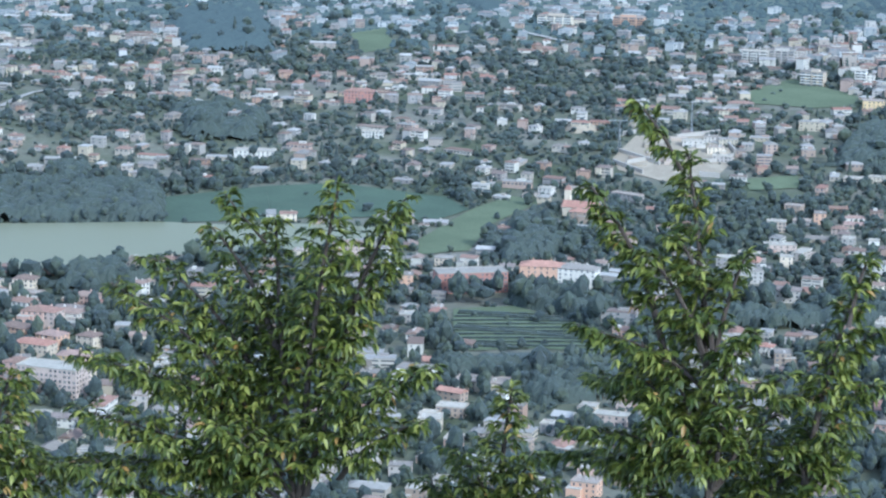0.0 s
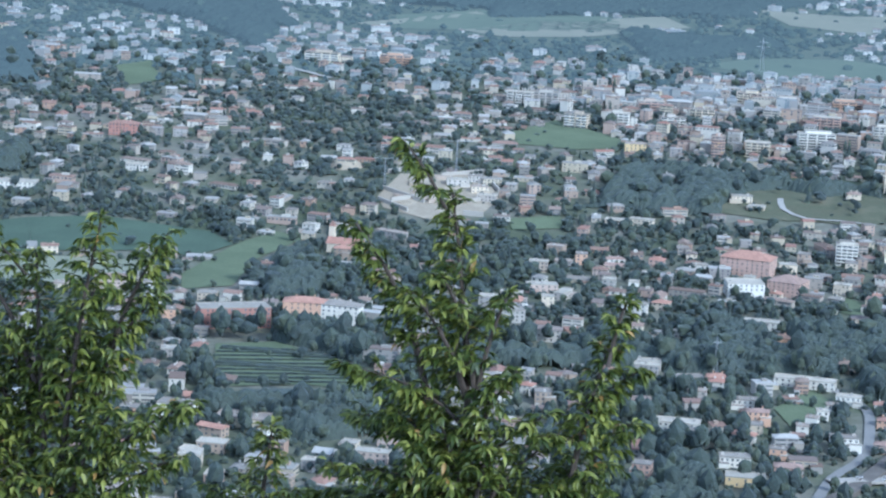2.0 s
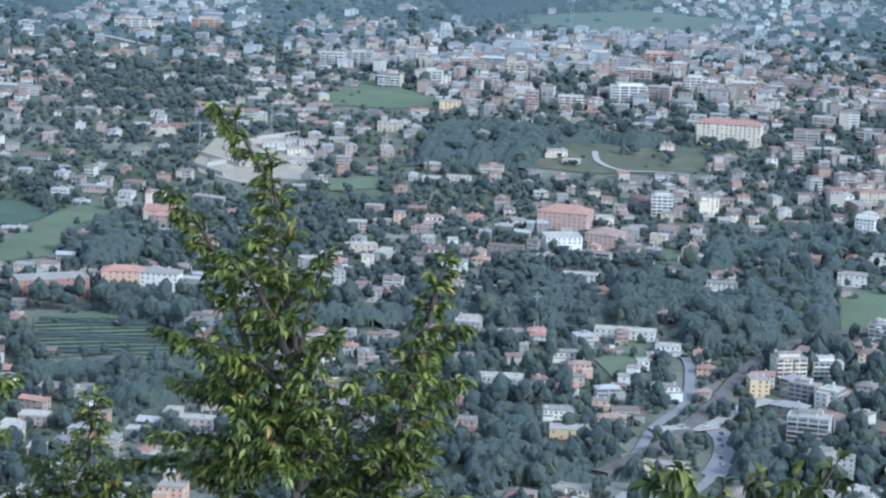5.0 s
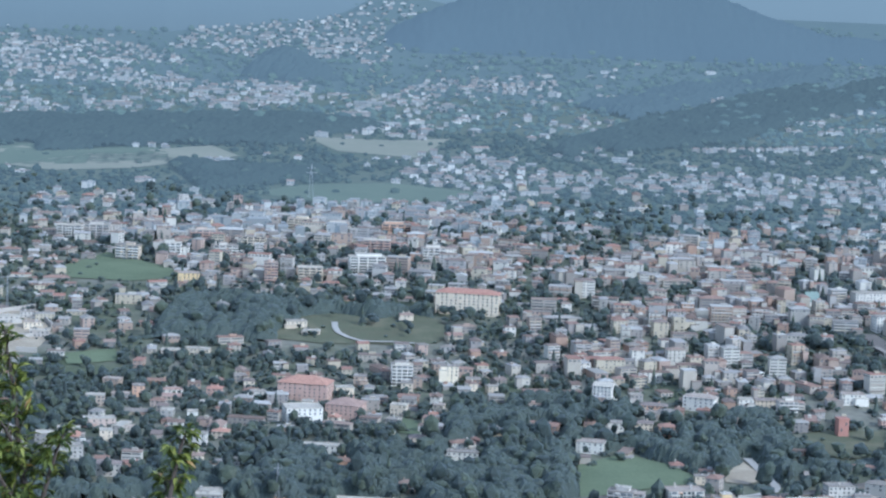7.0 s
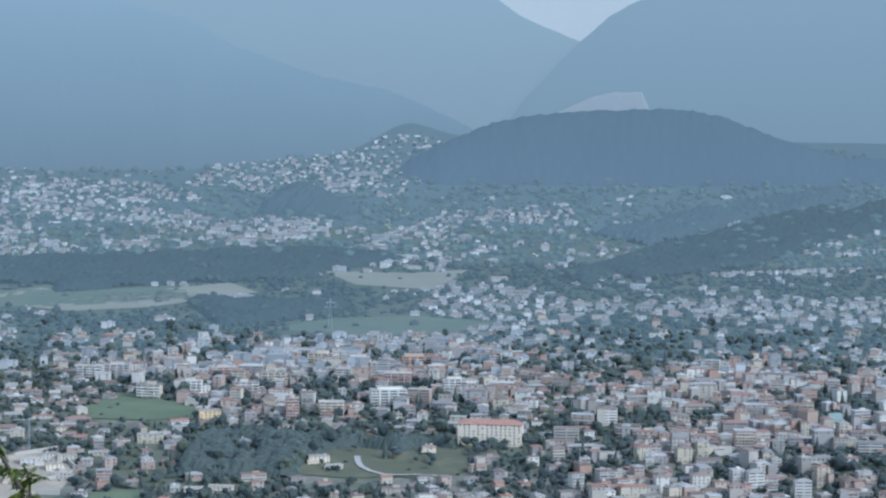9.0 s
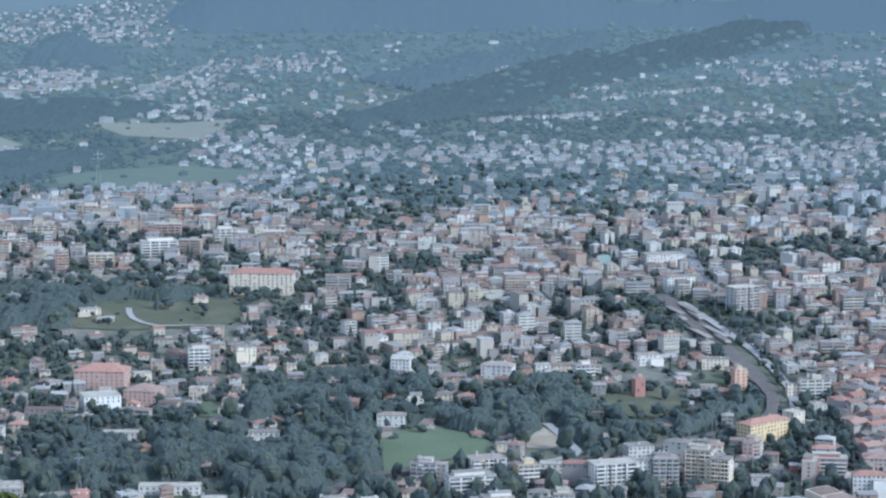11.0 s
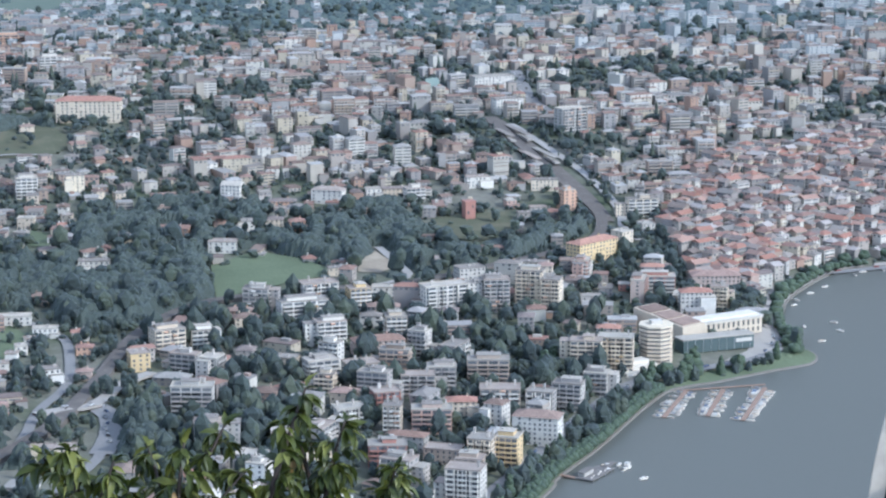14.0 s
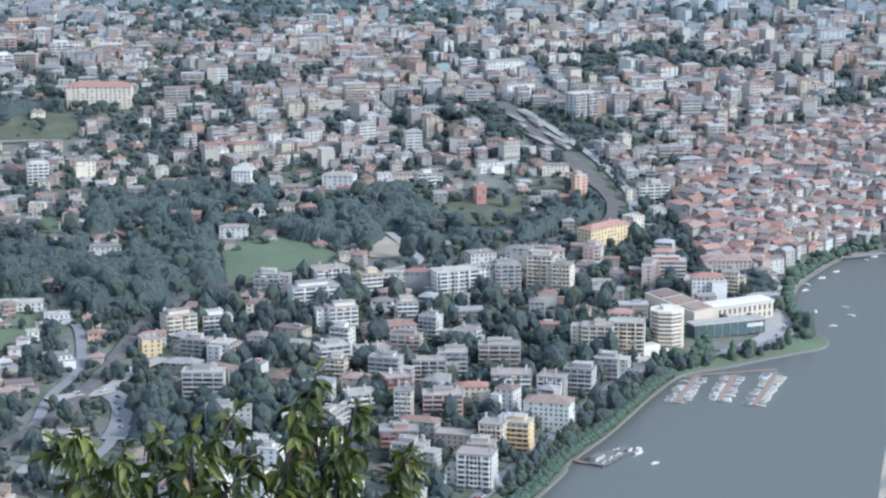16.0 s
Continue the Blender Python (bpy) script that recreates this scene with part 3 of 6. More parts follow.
def house(x, y, w, d, floors, th, roof="hip", wall=None, cover=None, balconies=False, label="", sink=1.5, pitch=3.3, extra=None):
    """One building with its own walls, roof, windows and balconies."""
    gardens.append((x, y, d, w))
    n = max(1, round(w / d))
    for i in range(n):
        u = ((i + 0.5) / n - 0.5) * w
        take(x + u * math.cos(th), y + u * math.sin(th), d * 0.55)
    z = hz(x, y) - sink
    ob = new("apartment_block" if balconies else "house")
    ob.matrix_world = pose(x, y, z, 0, 0, math.degrees(th))
    storey = 3.0
    h = floors * storey + sink
    wall = wall or rng.choice(house_mats)
    style = rng.random() if balconies else 1.0
    b = Heap()
    b.box(0, 0, 0, w, d, h, 0)
    b.out("wall", wall, ob)
    r = Heap()
    if roof == "flat":
        r.box(0, 0, h, w + 0.6, d + 0.6, 0.25, 0)
        for sx, sy, ww, dd in ((0, -1, w + 0.6, 0.3), (0, 1, w + 0.6, 0.3), (-1, 0, 0.3, d), (1, 0, 0.3, d)):
            r.box(0, 0, h + 0.25, ww, dd, 0.55, 0, (sx * (w + 0.3) / 2, sy * (d + 0.3) / 2))
        cover = cover or m_flat
    else:
        v, f = (hip if roof == "hip" else gable)(w, d, min(w, d) * 0.21, 0.8)
        r.add([(a, c, e + h) for a, c, e in v], f)
        cover = cover or (m_tile if rng.random() < 0.35 else m_brownroof)
    r.out("roof", cover, ob)
    if roof != "flat":
        for k in range(rng.choice((1, 2))):
            stack = Heap()
            stack.box(0, 0, h, 0.9, 0.7, min(w, d) * 0.21 + 0.9, 0, (w * (0.2 - 0.42 * k), d * 0.1))
            stack.out("chimney", wall, ob)
    elif balconies and style < 0.75:
        top = Heap()
        pw, pd, px = w * rng.uniform(0.3, 0.72), d * rng.uniform(0.4, 0.6), w * rng.uniform(-0.12, 0.12)
        top.box(0, 0, h + 0.25, pw, pd, 2.5, 0, (px, d * 0.08))
        top.out("penthouse", wall, ob)
        top = Heap()
        top.box(0, 0, h + 2.75, pw + 1.2, pd + 1.2, 0.25, 0, (px, d * 0.08))
        top.out("penthouse_roof", cover, ob)
    if roof == "flat":
        for k in range(rng.choice((1, 2, 3))):
            stack = Heap()
            stack.box(0, 0, h + 0.25, rng.uniform(0.8, 2.2), rng.uniform(0.8, 1.8), rng.uniform(0.9, 1.8) + (2.4 if balconies else 0), 0, (w * rng.uniform(-0.4, 0.4), d * rng.uniform(-0.1, 0.35)))
            stack.out("roof_vent", m_grey, ob)
    g = Heap()
    if balconies:
        side_w = rng.uniform(1.2, 2.4)
        g.add(*window_quads(w, d, floors, storey, rng.uniform(3.6, 5.5), side_w, 1.5, 0.06, (1, 2, 3), z0=sink + 0.9))
        g.add(*window_quads(w, d, floors, storey, w * 0.24, w * 0.21, 2.0, 0.06, (0,), z0=sink + 0.6))
    else:
        g.add(*window_quads(w, d, floors, storey, pitch * rng.uniform(0.9, 1.3), rng.uniform(1.1, 1.7), 1.5, 0.06, z0=sink + 0.9))
        g.f = [q for q in g.f if rng.random() < 0.88]
    tagged(g.out("window", m_glass, ob), "dark window panes in rows", kind="stuff")
    if balconies:
        paint = wall if rng.random() < 0.7 else m_white
        cols = [(0.0, w * 0.96)] if style < 0.45 else [(-w * 0.27, w * 0.38), (w * 0.27, w * 0.38)] if style < 0.8 else [(-w * 0.33, w * 0.24), (0.0, w * 0.24), (w * 0.33, w * 0.24)]
        wrap = rng.choice((-1, 0, 0, 1))
        for cx, cw in cols:
            slab = Heap()
            slab.box(0, 0, 0, cw, 1.9, 0.2, 0, (cx, -d / 2 - 0.95))
            slab.box(0, 0, 0.2, cw, 0.14, 0.95, 0, (cx, -d / 2 - 1.82))
            for e in (-1, 1):
                slab.box(0, 0, 0.2, 0.14, 1.7, 0.95 if style < 0.6 else 2.6, 0, (cx + e * (cw / 2 - 0.1), -d / 2 - 0.9))
            if wrap and cw > w * 0.5:
                slab.box(0, 0, 0, 1.5, d * 0.7, 0.2, 0, (wrap * (w / 2 + 0.75), -d * 0.15))
                slab.box(0, 0, 0.2, 0.14, d * 0.7, 0.95, 0, (wrap * (w / 2 + 1.43), -d * 0.15))
            first = None
            for k in range(1, floors):
                o = slab.out("balcony", paint, ob) if first is None else new("balcony", first.data)
                first = first or o
                o.parent = ob
                o.location = (0, 0, sink + k * storey - 0.1)
        if rng.random() < 0.35:
            cloth = rng.choice((m_orange, m_white, m_yellow))
            for k in range(1, floors):
                if rng.random() < 0.5:
                    blind = Heap()
                    u0, zb = rng.uniform(-0.3, 0.3) * w, sink + k * storey
                    blind.add([(u0 - 1.6, -d / 2 - 0.1, zb + 2.5), (u0 + 1.6, -d / 2 - 0.1, zb + 2.5), (u0 + 1.6, -d / 2 - 1.8, zb + 1.8),
                               (u0 - 1.6, -d / 2 - 1.8, zb + 1.8), (u0 - 1.6, -d / 2 - 0.1, zb + 2.4), (u0 + 1.6, -d / 2 - 0.1, zb + 2.4)],
                              [(0, 1, 2, 3), (4, 3, 2, 5)])
                    blind.out("awning", cloth, ob)
        if rng.random() < 0.5:
            k = rng.randint(max(1, floors - 3), floors)
            side = rng.choice((-1, 1))
            wing = Heap()
            wing.box(0, 0, 0, w * 0.4, d * 0.75, k * storey + sink - 1.2, 0, (side * w * 0.66, d * 0.18))
            wing.out("wing", wall, ob)
            wing = Heap()
            wing.box(0, 0, k * storey + sink - 1.2, w * 0.42, d * 0.8, 0.5, 0, (side * w * 0.66, d * 0.18))
            wing.out("wing_roof", cover, ob)
            wing = Heap()
            wing.add(*window_quads(w * 0.4, d * 0.75, k, storey, 3.4, 1.4, 1.5, 0.06, (0, 1, 3), z0=sink + 0.3))
            wing.v = [(a + side * w * 0.66, c + d * 0.18, e) for a, c, e in wing.v]
            tagged(wing.out("wing_window", m_glass, ob), "dark window panes in rows", kind="stuff")
    elif rng.random() < 0.45 and w < 26:
        side, ext = rng.choice((-1, 1)), rng.uniform(0.35, 0.6)
        hh = max(1, floors - 1) * storey + sink
        wing = Heap()
        wing.box(0, 0, 0, w * ext, d * 0.7, hh, 0, (side * (w * 0.5 - w * ext * 0.3), -d * 0.45))
        wing.out("wing", wall, ob)
        wing = Heap()
        wing.box(0, 0, hh, w * ext + 0.6, d * 0.7 + 0.6, 0.3, 0, (side * (w * 0.5 - w * ext * 0.3), -d * 0.45))
        wing.out("wing_roof", m_flat, ob)
    if extra:
        extra(ob, h)
    kind_name = "apartment block" if balconies else "house"
    words = {m_white: "white", m_cream: "cream", m_grey: "grey", m_pink: "pink", m_yellow: "yellow", m_brick: "red brick", m_brownwall: "brown", m_orange: "orange"}
    cover_words = {m_tile: "red tiled roof", m_brownroof: "brown tiled roof", m_flat: "flat gravel roof", m_copper: "green copper roof"}
    label = label or "%s %s of %d storeys with a %s" % (words.get(wall, "plain"), kind_name, floors, cover_words.get(cover, "flat roof"))
    return tagged(ob, label, kind_name if balconies else "house", "apartment blocks of the town" if balconies else "houses of the town")


def scale_at(r):
    """Houses on the far slopes are built smaller, as they are farther than they stand here."""
    return float(np.interp(r, [3300, 4000, 4500, 4800], [1.0, 0.92, 0.75, 0.62]))


for p in BUSY:
    take(p[0], p[1], 7.0)


# ================= landmarks =================
house(144, 1566, 13, 14, 4, radians(6), "flat", m_yellow, label="tall plain yellow block with a flat grey roof")
house(168, 1613, 22, 13, 5, radians(14), "flat", m_cream, balconies=True)
house(192, 1621, 16, 12, 4, radians(8), "flat", m_white, balconies=True)
house(227, 1655, 17, 12, 4, radians(5), "hip", m_cream)
house(291, 1727, 27, 15, 6, radians(8), "flat", m_white, balconies=True, label="white apartment slab with long balconies")
house(318, 1711, 16, 13, 6, radians(6), "flat", m_yellow, balconies=True, label="ochre apartment block with balconies")
house(273, 1688, 35, 14, 5, radians(8), "flat", m_white, balconies=True)
house(281, 1621, 21, 13, 6, radians(6), "flat", m_white, balconies=True)
house(310, 1597, 35, 15, 4, radians(4), "hip", m_pink, cover=m_brownroof, label="long pink house with a dark brown roof")
house(381, 1707, 34, 15, 7, radians(9), "flat", m_white, balconies=True, label="broad white apartment block with banded balconies")
house(420, 1792, 21, 14, 4, radians(8), "flat", m_white, label="white block with dark upright window strips")
house(421, 1710, 19, 14, 8, radians(-8), "flat", m_grey, balconies=True, label="grey concrete apartment block")
house(450, 1721, 20, 15, 9, radians(-26), "flat", m_cream, balconies=True, label="tall cream apartment block in steps")
house(463, 1708, 14, 15, 8, radians(-26), "flat", m_cream, balconies=True, label="tall cream apartment tower in steps")
house(260, 1537, 21, 14, 5, radians(10), "flat", m_grey, balconies=True, label="grey apartment block with dark window bands")
house(288, 1541, 23, 16, 4, radians(6), "flat", m_white, balconies=True, label="low white block with a broad flat roof")
house(319, 1507, 22, 13, 5, radians(-12), "flat", m_grey, balconies=True)
house(337, 1517, 19, 13, 6, radians(-12), "flat", m_grey, balconies=True)
house(373, 1536, 28, 15, 6, radians(-14), "flat", m_brownwall, balconies=True, label="brown concrete block with planted terraces")
house(368, 1483, 26, 15, 5, radians(-14), "flat", m_brownwall, balconies=True, label="brown terraced apartment block")
house(449, 1565, 21, 14, 8, radians(-20), "flat", m_cream, balconies=True, label="tall cream apartment block with deep balconies")
house(473, 1574, 24, 14, 8, radians(-20), "flat", m_cream, balconies=True, label="tall cream apartment block with deep balconies")
house(330, 1374, 15, 15, 6, radians(-28), "flat", m_cream, balconies=True, label="cream and yellow lakeside hotel")
house(347, 1378, 15, 15, 6, radians(-28), "flat", m_yellow, balconies=True, label="yellow lakeside hotel with white balconies")
house(376, 1418, 29, 16, 6, radians(-28), "hip", m_white, cover=m_brownroof, label="white hotel with a brown hipped roof")
house(415, 1487, 19, 14, 6, radians(-28), "flat", m_grey, balconies=True)
house(444, 1521, 16, 14, 5, radians(-28), "flat", m_grey, balconies=True)
house(305, 1310, 21, 15, 7, radians(-28), "flat", m_white, balconies=True, label="white lakeside apartment house with awnings")
house(170, 1395, 20, 14, 6, radians(-10), "flat", m_grey, balconies=True, label="grey apartment tower with stacked balconies")
house(313, 1438, 25, 14, 5, radians(-12), "flat", m_pink, balconies=True)
house(290, 1471, 17, 14, 5, radians(4), "flat", m_brick, balconies=True, label="red brick block with white storey bands")
house(271, 1368, 23, 14, 5, radians(-10), "flat", m_brick, balconies=True, label="red brick block with white balconies")
house(168, 1469, 26, 14, 6, radians(-14), "flat", m_grey, balconies=True)
house(338, 1464, 19, 12, 4, radians(-12), "hip", m_cream)
house(262, 1446, 19, 14, 4, radians(6), "flat", m_white, balconies=True)
house(215, 1400, 17, 12, 4, radians(-8), "flat", m_pink)
house(540, 1868, 46, 15, 6, radians(32), "hip", m_yellow, cover=m_tile, label="long pale yellow hall with a red tiled roof")
house(575, 1901, 13, 13, 6, radians(30), "flat", m_cream)
house(562, 1771, 32, 14, 5, radians(-15), "flat", m_brick, balconies=True)
house(620, 1796, 38, 16, 4, radians(-10), "hip", m_pink, cover=m_tile, label="long pink lakeside hotel with a red roof")
house(179, 2396, 63, 20, 7, radians(-12), "hip", m_cream, cover=m_tile, label="great pale convent with red hipped roofs")
house(280, 2102, 20, 14, 4, radians(-20), "gable", m_white, cover=m_flat, label="white house with a steep gable")
house(276, 1979, 18, 12, 3, radians(-5), "flat", m_white, label="white modern villa with a flat roof")
house(244, 1900, 22, 14, 3, radians(-15), "flat", m_white, label="white modern villa above the meadow")
house(361, 2080, 28, 14, 4, radians(-25), "hip", m_white, cover=m_flat)
house(436, 2074, 17, 12, 4, radians(5), "flat", m_white, balconies=True)
house(604, 2475, 44, 18, 5, radians(8), "flat", m_white, label="long white office block behind the station")
house(589, 2350, 28, 16, 5, radians(8), "flat", m_white, label="white station building with dark openings")
house(627, 2248, 30, 14, 8, radians(20), "flat", m_grey, balconies=True)
house(18, 2066, 43, 26, 5, radians(-14), "hip", m_pink, cover=m_tile, label="large pink hospital wing with a red roof")
house(15, 1974, 30, 22, 4, radians(10), "flat", m_white, label="white flat school block")
house(51, 1994, 28, 24, 4, radians(-20), "hip", m_pink, cover=m_tile, label="low hall with a broad red roof")
house(84, 2606, 39, 16, 6, radians(6), "flat", m_white, balconies=True, label="white slab of flats with three stair bays")
house(103, 2137, 19, 15, 6, radians(0), "flat", m_white, balconies=True, label="white rounded apartment tower")
house(279, 2097, 17, 14, 5, radians(-25), "gable", m_white, cover=m_flat, label="white house with a steep gable front")
house(-103, 2528, 22, 14, 3, radians(5), "flat", m_yellow, label="yellow block at the meadow's edge")
house(146, 2150, 16, 12, 5, radians(0), "flat", m_cream)
house(-355, 1719, 52, 20, 5, radians(24), "flat", m_brick, label="long red brick school with a grey flat roof")
house(-308, 1755, 32, 16, 5, radians(4), "hip", m_orange, cover=m_tile, label="orange rendered house with a red roof")
house(-280, 1753, 29, 14, 5, radians(-6), "hip", m_white, cover=m_flat)
house(-565, 2261, 20, 10, 2, radians(2), "flat", m_white, label="low white villa with a flat roof")
house(-619, 2422, 31, 14, 4, radians(5), "hip", m_brick, cover=m_tile, label="red brick house with a tiled roof")
house(-333, 1452, 23, 14, 4, radians(-6), "flat", m_white)
house(-292, 1457, 33, 18, 2, radians(-4), "flat", m_cream, label="pale building with broad flat roofs")
house(-303, 1358, 13, 14, 3, radians(4), "flat", m_cream)
house(-328, 1285, 26, 20, 3, radians(8), "flat", m_grey, label="long low grey factory hall")
house(-610, 1526, 23, 14, 4, radians(-10), "hip", m_pink, cover=m_tile)
house(-542, 1368, 41, 18, 6, radians(-8), "flat", m_pink, label="long salmon pink block with a grey roof")
house(-536, 1413, 15, 14, 3, radians(0), "hip", m_yellow, cover=m_tile)
house(-655, 2169, 38, 16, 2, radians(8), "flat", m_white, label="long low white building")
house(1228, 3156, 38, 25, 15, radians(10), "flat", m_grey, balconies=True, label="tall grey apartment tower above the town")

for x, y, w, d, floors, roof, wall in (
        (-25, 1545, 30, 13, 2, "flat", m_white), (18, 1618, 18, 10, 2, "flat", m_white), (27, 1580, 14, 9, 3, "hip", m_orange), (18, 1532, 16, 9, 2, "hip", m_white),
        (13, 1479, 19, 11, 2, "flat", m_white), (20, 1440, 24, 13, 2, "flat", m_yellow), (46, 1471, 17, 10, 2, "hip", m_pink), (60, 1690, 43, 11, 2, "flat", m_white),
        (89, 1654, 17, 9, 2, "flat", m_white), (112, 1643, 12, 9, 2, "hip", m_white), (112, 1604, 11, 9, 2, "hip", m_orange), (82, 1540, 18, 10, 3, "flat", m_white),
        (-14, 1629, 13, 9, 2, "flat", m_grey), (0, 1660, 13, 9, 2, "hip", m_white), (-51, 1688, 18, 10, 2, "flat", m_grey), (107, 1545, 10, 8, 2, "hip", m_pink),
        (56, 1567, 8, 8, 2, "flat", m_white), (63, 1590, 8, 8, 2, "flat", m_white), (70, 1609, 8, 8, 2, "flat", m_white), (77, 1627, 8, 8, 2, "flat", m_white)):
    house(x, y, w, d, floors, radians(rng.uniform(-14, 6)), roof, wall, cover=m_tile if roof == "hip" else None)


for x, y, w, floors, roof, wall in (
        (258, 2003, 17, 2, "hip", m_pink), (300, 1998, 15, 2, "hip", m_cream), (316, 1976, 13, 3, "hip", m_orange), (141, 1890, 19, 2, "hip", m_white), (139, 1857, 24, 2, "flat", m_white),
        (106, 1902, 13, 2, "hip", m_cream), (197, 1897, 12, 2, "hip", m_white), (44, 1824, 16, 1, "hip", m_orange), (-50, 1699, 17, 2, "flat", m_white), (-1, 1673, 15, 2, "hip", m_orange),
        (-70, 1871, 22, 3, "flat", m_white), (-131, 1757, 28, 3, "hip", m_grey), (-49, 1897, 13, 2, "hip", m_cream), (91, 1748, 12, 2, "hip", m_brownwall), (501, 2107, 21, 3, "flat", m_white),
        (558, 2086, 24, 3, "flat", m_cream), (402, 2088, 13, 3, "flat", m_white)):
    house(x, y, w, 11, floors, radians(rng.uniform(-20, 10)), roof, wall)
    for deep in (24, 40):
        take(x * (1 - deep / math.hypot(x, y)), y * (1 - deep / math.hypot(x, y)), 8)
for x, y, w, floors, wall in ((-251, 2812, 30, 5, m_grey), (-222, 2823, 30, 5, m_grey), (-174, 2660, 26, 5, m_cream), (-71, 2705, 28, 4, m_white), (-100, 2806, 30, 5, m_pink), (15, 2930, 34, 5, m_cream),
                             (55, 2898, 30, 5, m_white), (128, 2905, 36, 5, m_orange), (-18, 2536, 14, 7, m_pink), (23, 2548, 26, 5, m_cream), (-438, 3097, 40, 4, m_orange), (-531, 3081, 44, 4, m_cream), (-130, 2690, 24, 5, m_white),
                             (-40, 2760, 28, 5, m_cream), (100, 2760, 30, 5, m_pink), (160, 2690, 26, 6, m_white)):
    house(x, y, w, 14, floors, radians(rng.uniform(-14, 14)), "flat", wall, balconies=True)
for x, y, w, floors, roof in ((9, 2320, 20, 2, "flat"), (24, 2300, 16, 1, "flat"), (116, 2354, 13, 2, "hip"), (-104, 2213, 18, 2, "flat"), (-80, 2221, 22, 2, "flat")):
    house(x, y, w, 10, floors, radians(rng.uniform(-12, 12)), roof, m_cream)
for x, y, w, floors, wall in (
        (-616, 1524, 16, 4, m_pink), (-597, 1538, 20, 3, m_white), (-615, 1490, 22, 3, m_orange), (-583, 1440, 26, 4, m_cream), (-548, 1419, 20, 4, m_yellow), (-568, 1392, 30, 4, m_pink),
        (-531, 1384, 16, 4, m_cream), (-585, 1476, 18, 3, m_orange), (-664, 1626, 16, 3, m_cream), (-604, 1588, 18, 3, m_pink), (-560, 1480, 14, 3, m_cream), (-630, 1455, 24, 3, m_pink),
        (-610, 1420, 20, 3, m_orange), (-640, 1560, 18, 3, m_white), (-575, 1345, 22, 3, m_pink)):
    house(x, y, w, 13, floors, radians(rng.uniform(-22, 4)), "hip", wall, cover=m_brownroof if rng.random() < 0.6 else m_tile)
for x, y, w, floors, wall in ((-262, 2305, 20, 2, m_grey), (-238, 2288, 16, 2, m_cream), (-246, 2322, 14, 2, m_grey), (-228, 2262, 18, 2, m_grey)):
    house(x, y, w, 10, floors, radians(rng.uniform(-12, 12)), "flat", wall)


# ================= culture hall, piazza and round tower =================
m_greenglass = surface("green_glass_front", [(.08, .11, .108), (.11, .14, .138)], 0.15, 0.05, 0.1, spec=0.6)
m_whitestone = surface("white_limestone", [(.7, .66, .57), (.64, .6, .52)], 0.8, 0.1, 0.08)


def box_bm(w, d, h, z=0.0, x=0.0, y=0.0, bevel=0.0):
    bm = bmesh.new()
    bmesh.ops.create_cube(bm, size=1)
    for v in bm.verts:
        v.co = Vector((v.co.x * w + x, v.co.y * d + y, (v.co.z + 0.5) * h + z))
    if bevel:
        bmesh.ops.bevel(bm, geom=bm.edges[:], offset=bevel, segments=2, affect="EDGES")
    return bm


def thing_at(name, x, y, th, z=None, sink=0.5):
    ob = new(name)
    ob.matrix_world = pose(x, y, (hz(x, y) if z is None else z) - sink, 0, 0, th)
    return ob


def reserve(x0, y0, x1, y1, rad):
    n = max(2, int(math.hypot(x1 - x0, y1 - y0) / rad))
    for i in range(n + 1):
        take(x0 + (x1 - x0) * i / n, y0 + (y1 - y0) * i / n, rad)


glass_hall = thing_at("glass_hall", 557, 1619, 9)
part("wall", box_bm(56, 13, 9.5, 0, 0, -5.5), m_greenglass, glass_hall, "dark green glass front")
part("roof", box_bm(58, 14, 0.8, 9.5, 0, -5.5, bevel=0.1), m_flat, glass_hall, "flat grey roof")
for k in range(9):
    part("mullion", box_bm(0.25, 0.3, 9.5, 0, -25 + k * 6.25, -12.1), m_steel, glass_hall)
part("sign_board", box_bm(13, 0.3, 2.6, 5.2, 20, -12.25), m_white, glass_hall, "pale board on the glass front")
tagged(glass_hall, "culture hall with a green glass front", "hall")

long_hall = thing_at("white_hall", 573, 1652, 16)
part("wall", box_bm(68, 16, 12.5), m_cream, long_hall)
part("roof", box_bm(70, 17.5, 0.9, 12.5, bevel=0.1), m_white, long_hall, "flat white roof")
part("attic", box_bm(64, 12, 1.2, 13.4), m_white, long_hall)
for k in range(15):
    for z, h in ((1.8, 3.2), (6.8, 4.0)):
        part("window", box_bm(1.6, 0.3, h, z, -31 + k * 4.4, -8.0), m_glass, long_hall)
part("cornice", box_bm(69, 0.8, 0.6, 11.4, 0, -8.2), m_whitestone, long_hall)
tagged(long_hall, "long white classical palace with tall windows", "hall")

theatre = thing_at("theatre", 536, 1652, -62)
bm = box_bm(50, 23, 13.5)
for v in bm.verts:
    if v.co.z > 10:
        v.co.z += v.co.x * -0.12
part("wall", bm, m_cream, theatre)
for k in range(3):
    bm = box_bm(13.5, 19, 0.5, 0, -16 + k * 16, 0)
    for v in bm.verts:
        v.co.z += 13.7 + v.co.x * -0.12
    part("roof", bm, m_brownroof, theatre, "brown clay roof field between pale bands")
tagged(theatre, "theatre with a sloping brown roof", "theatre")


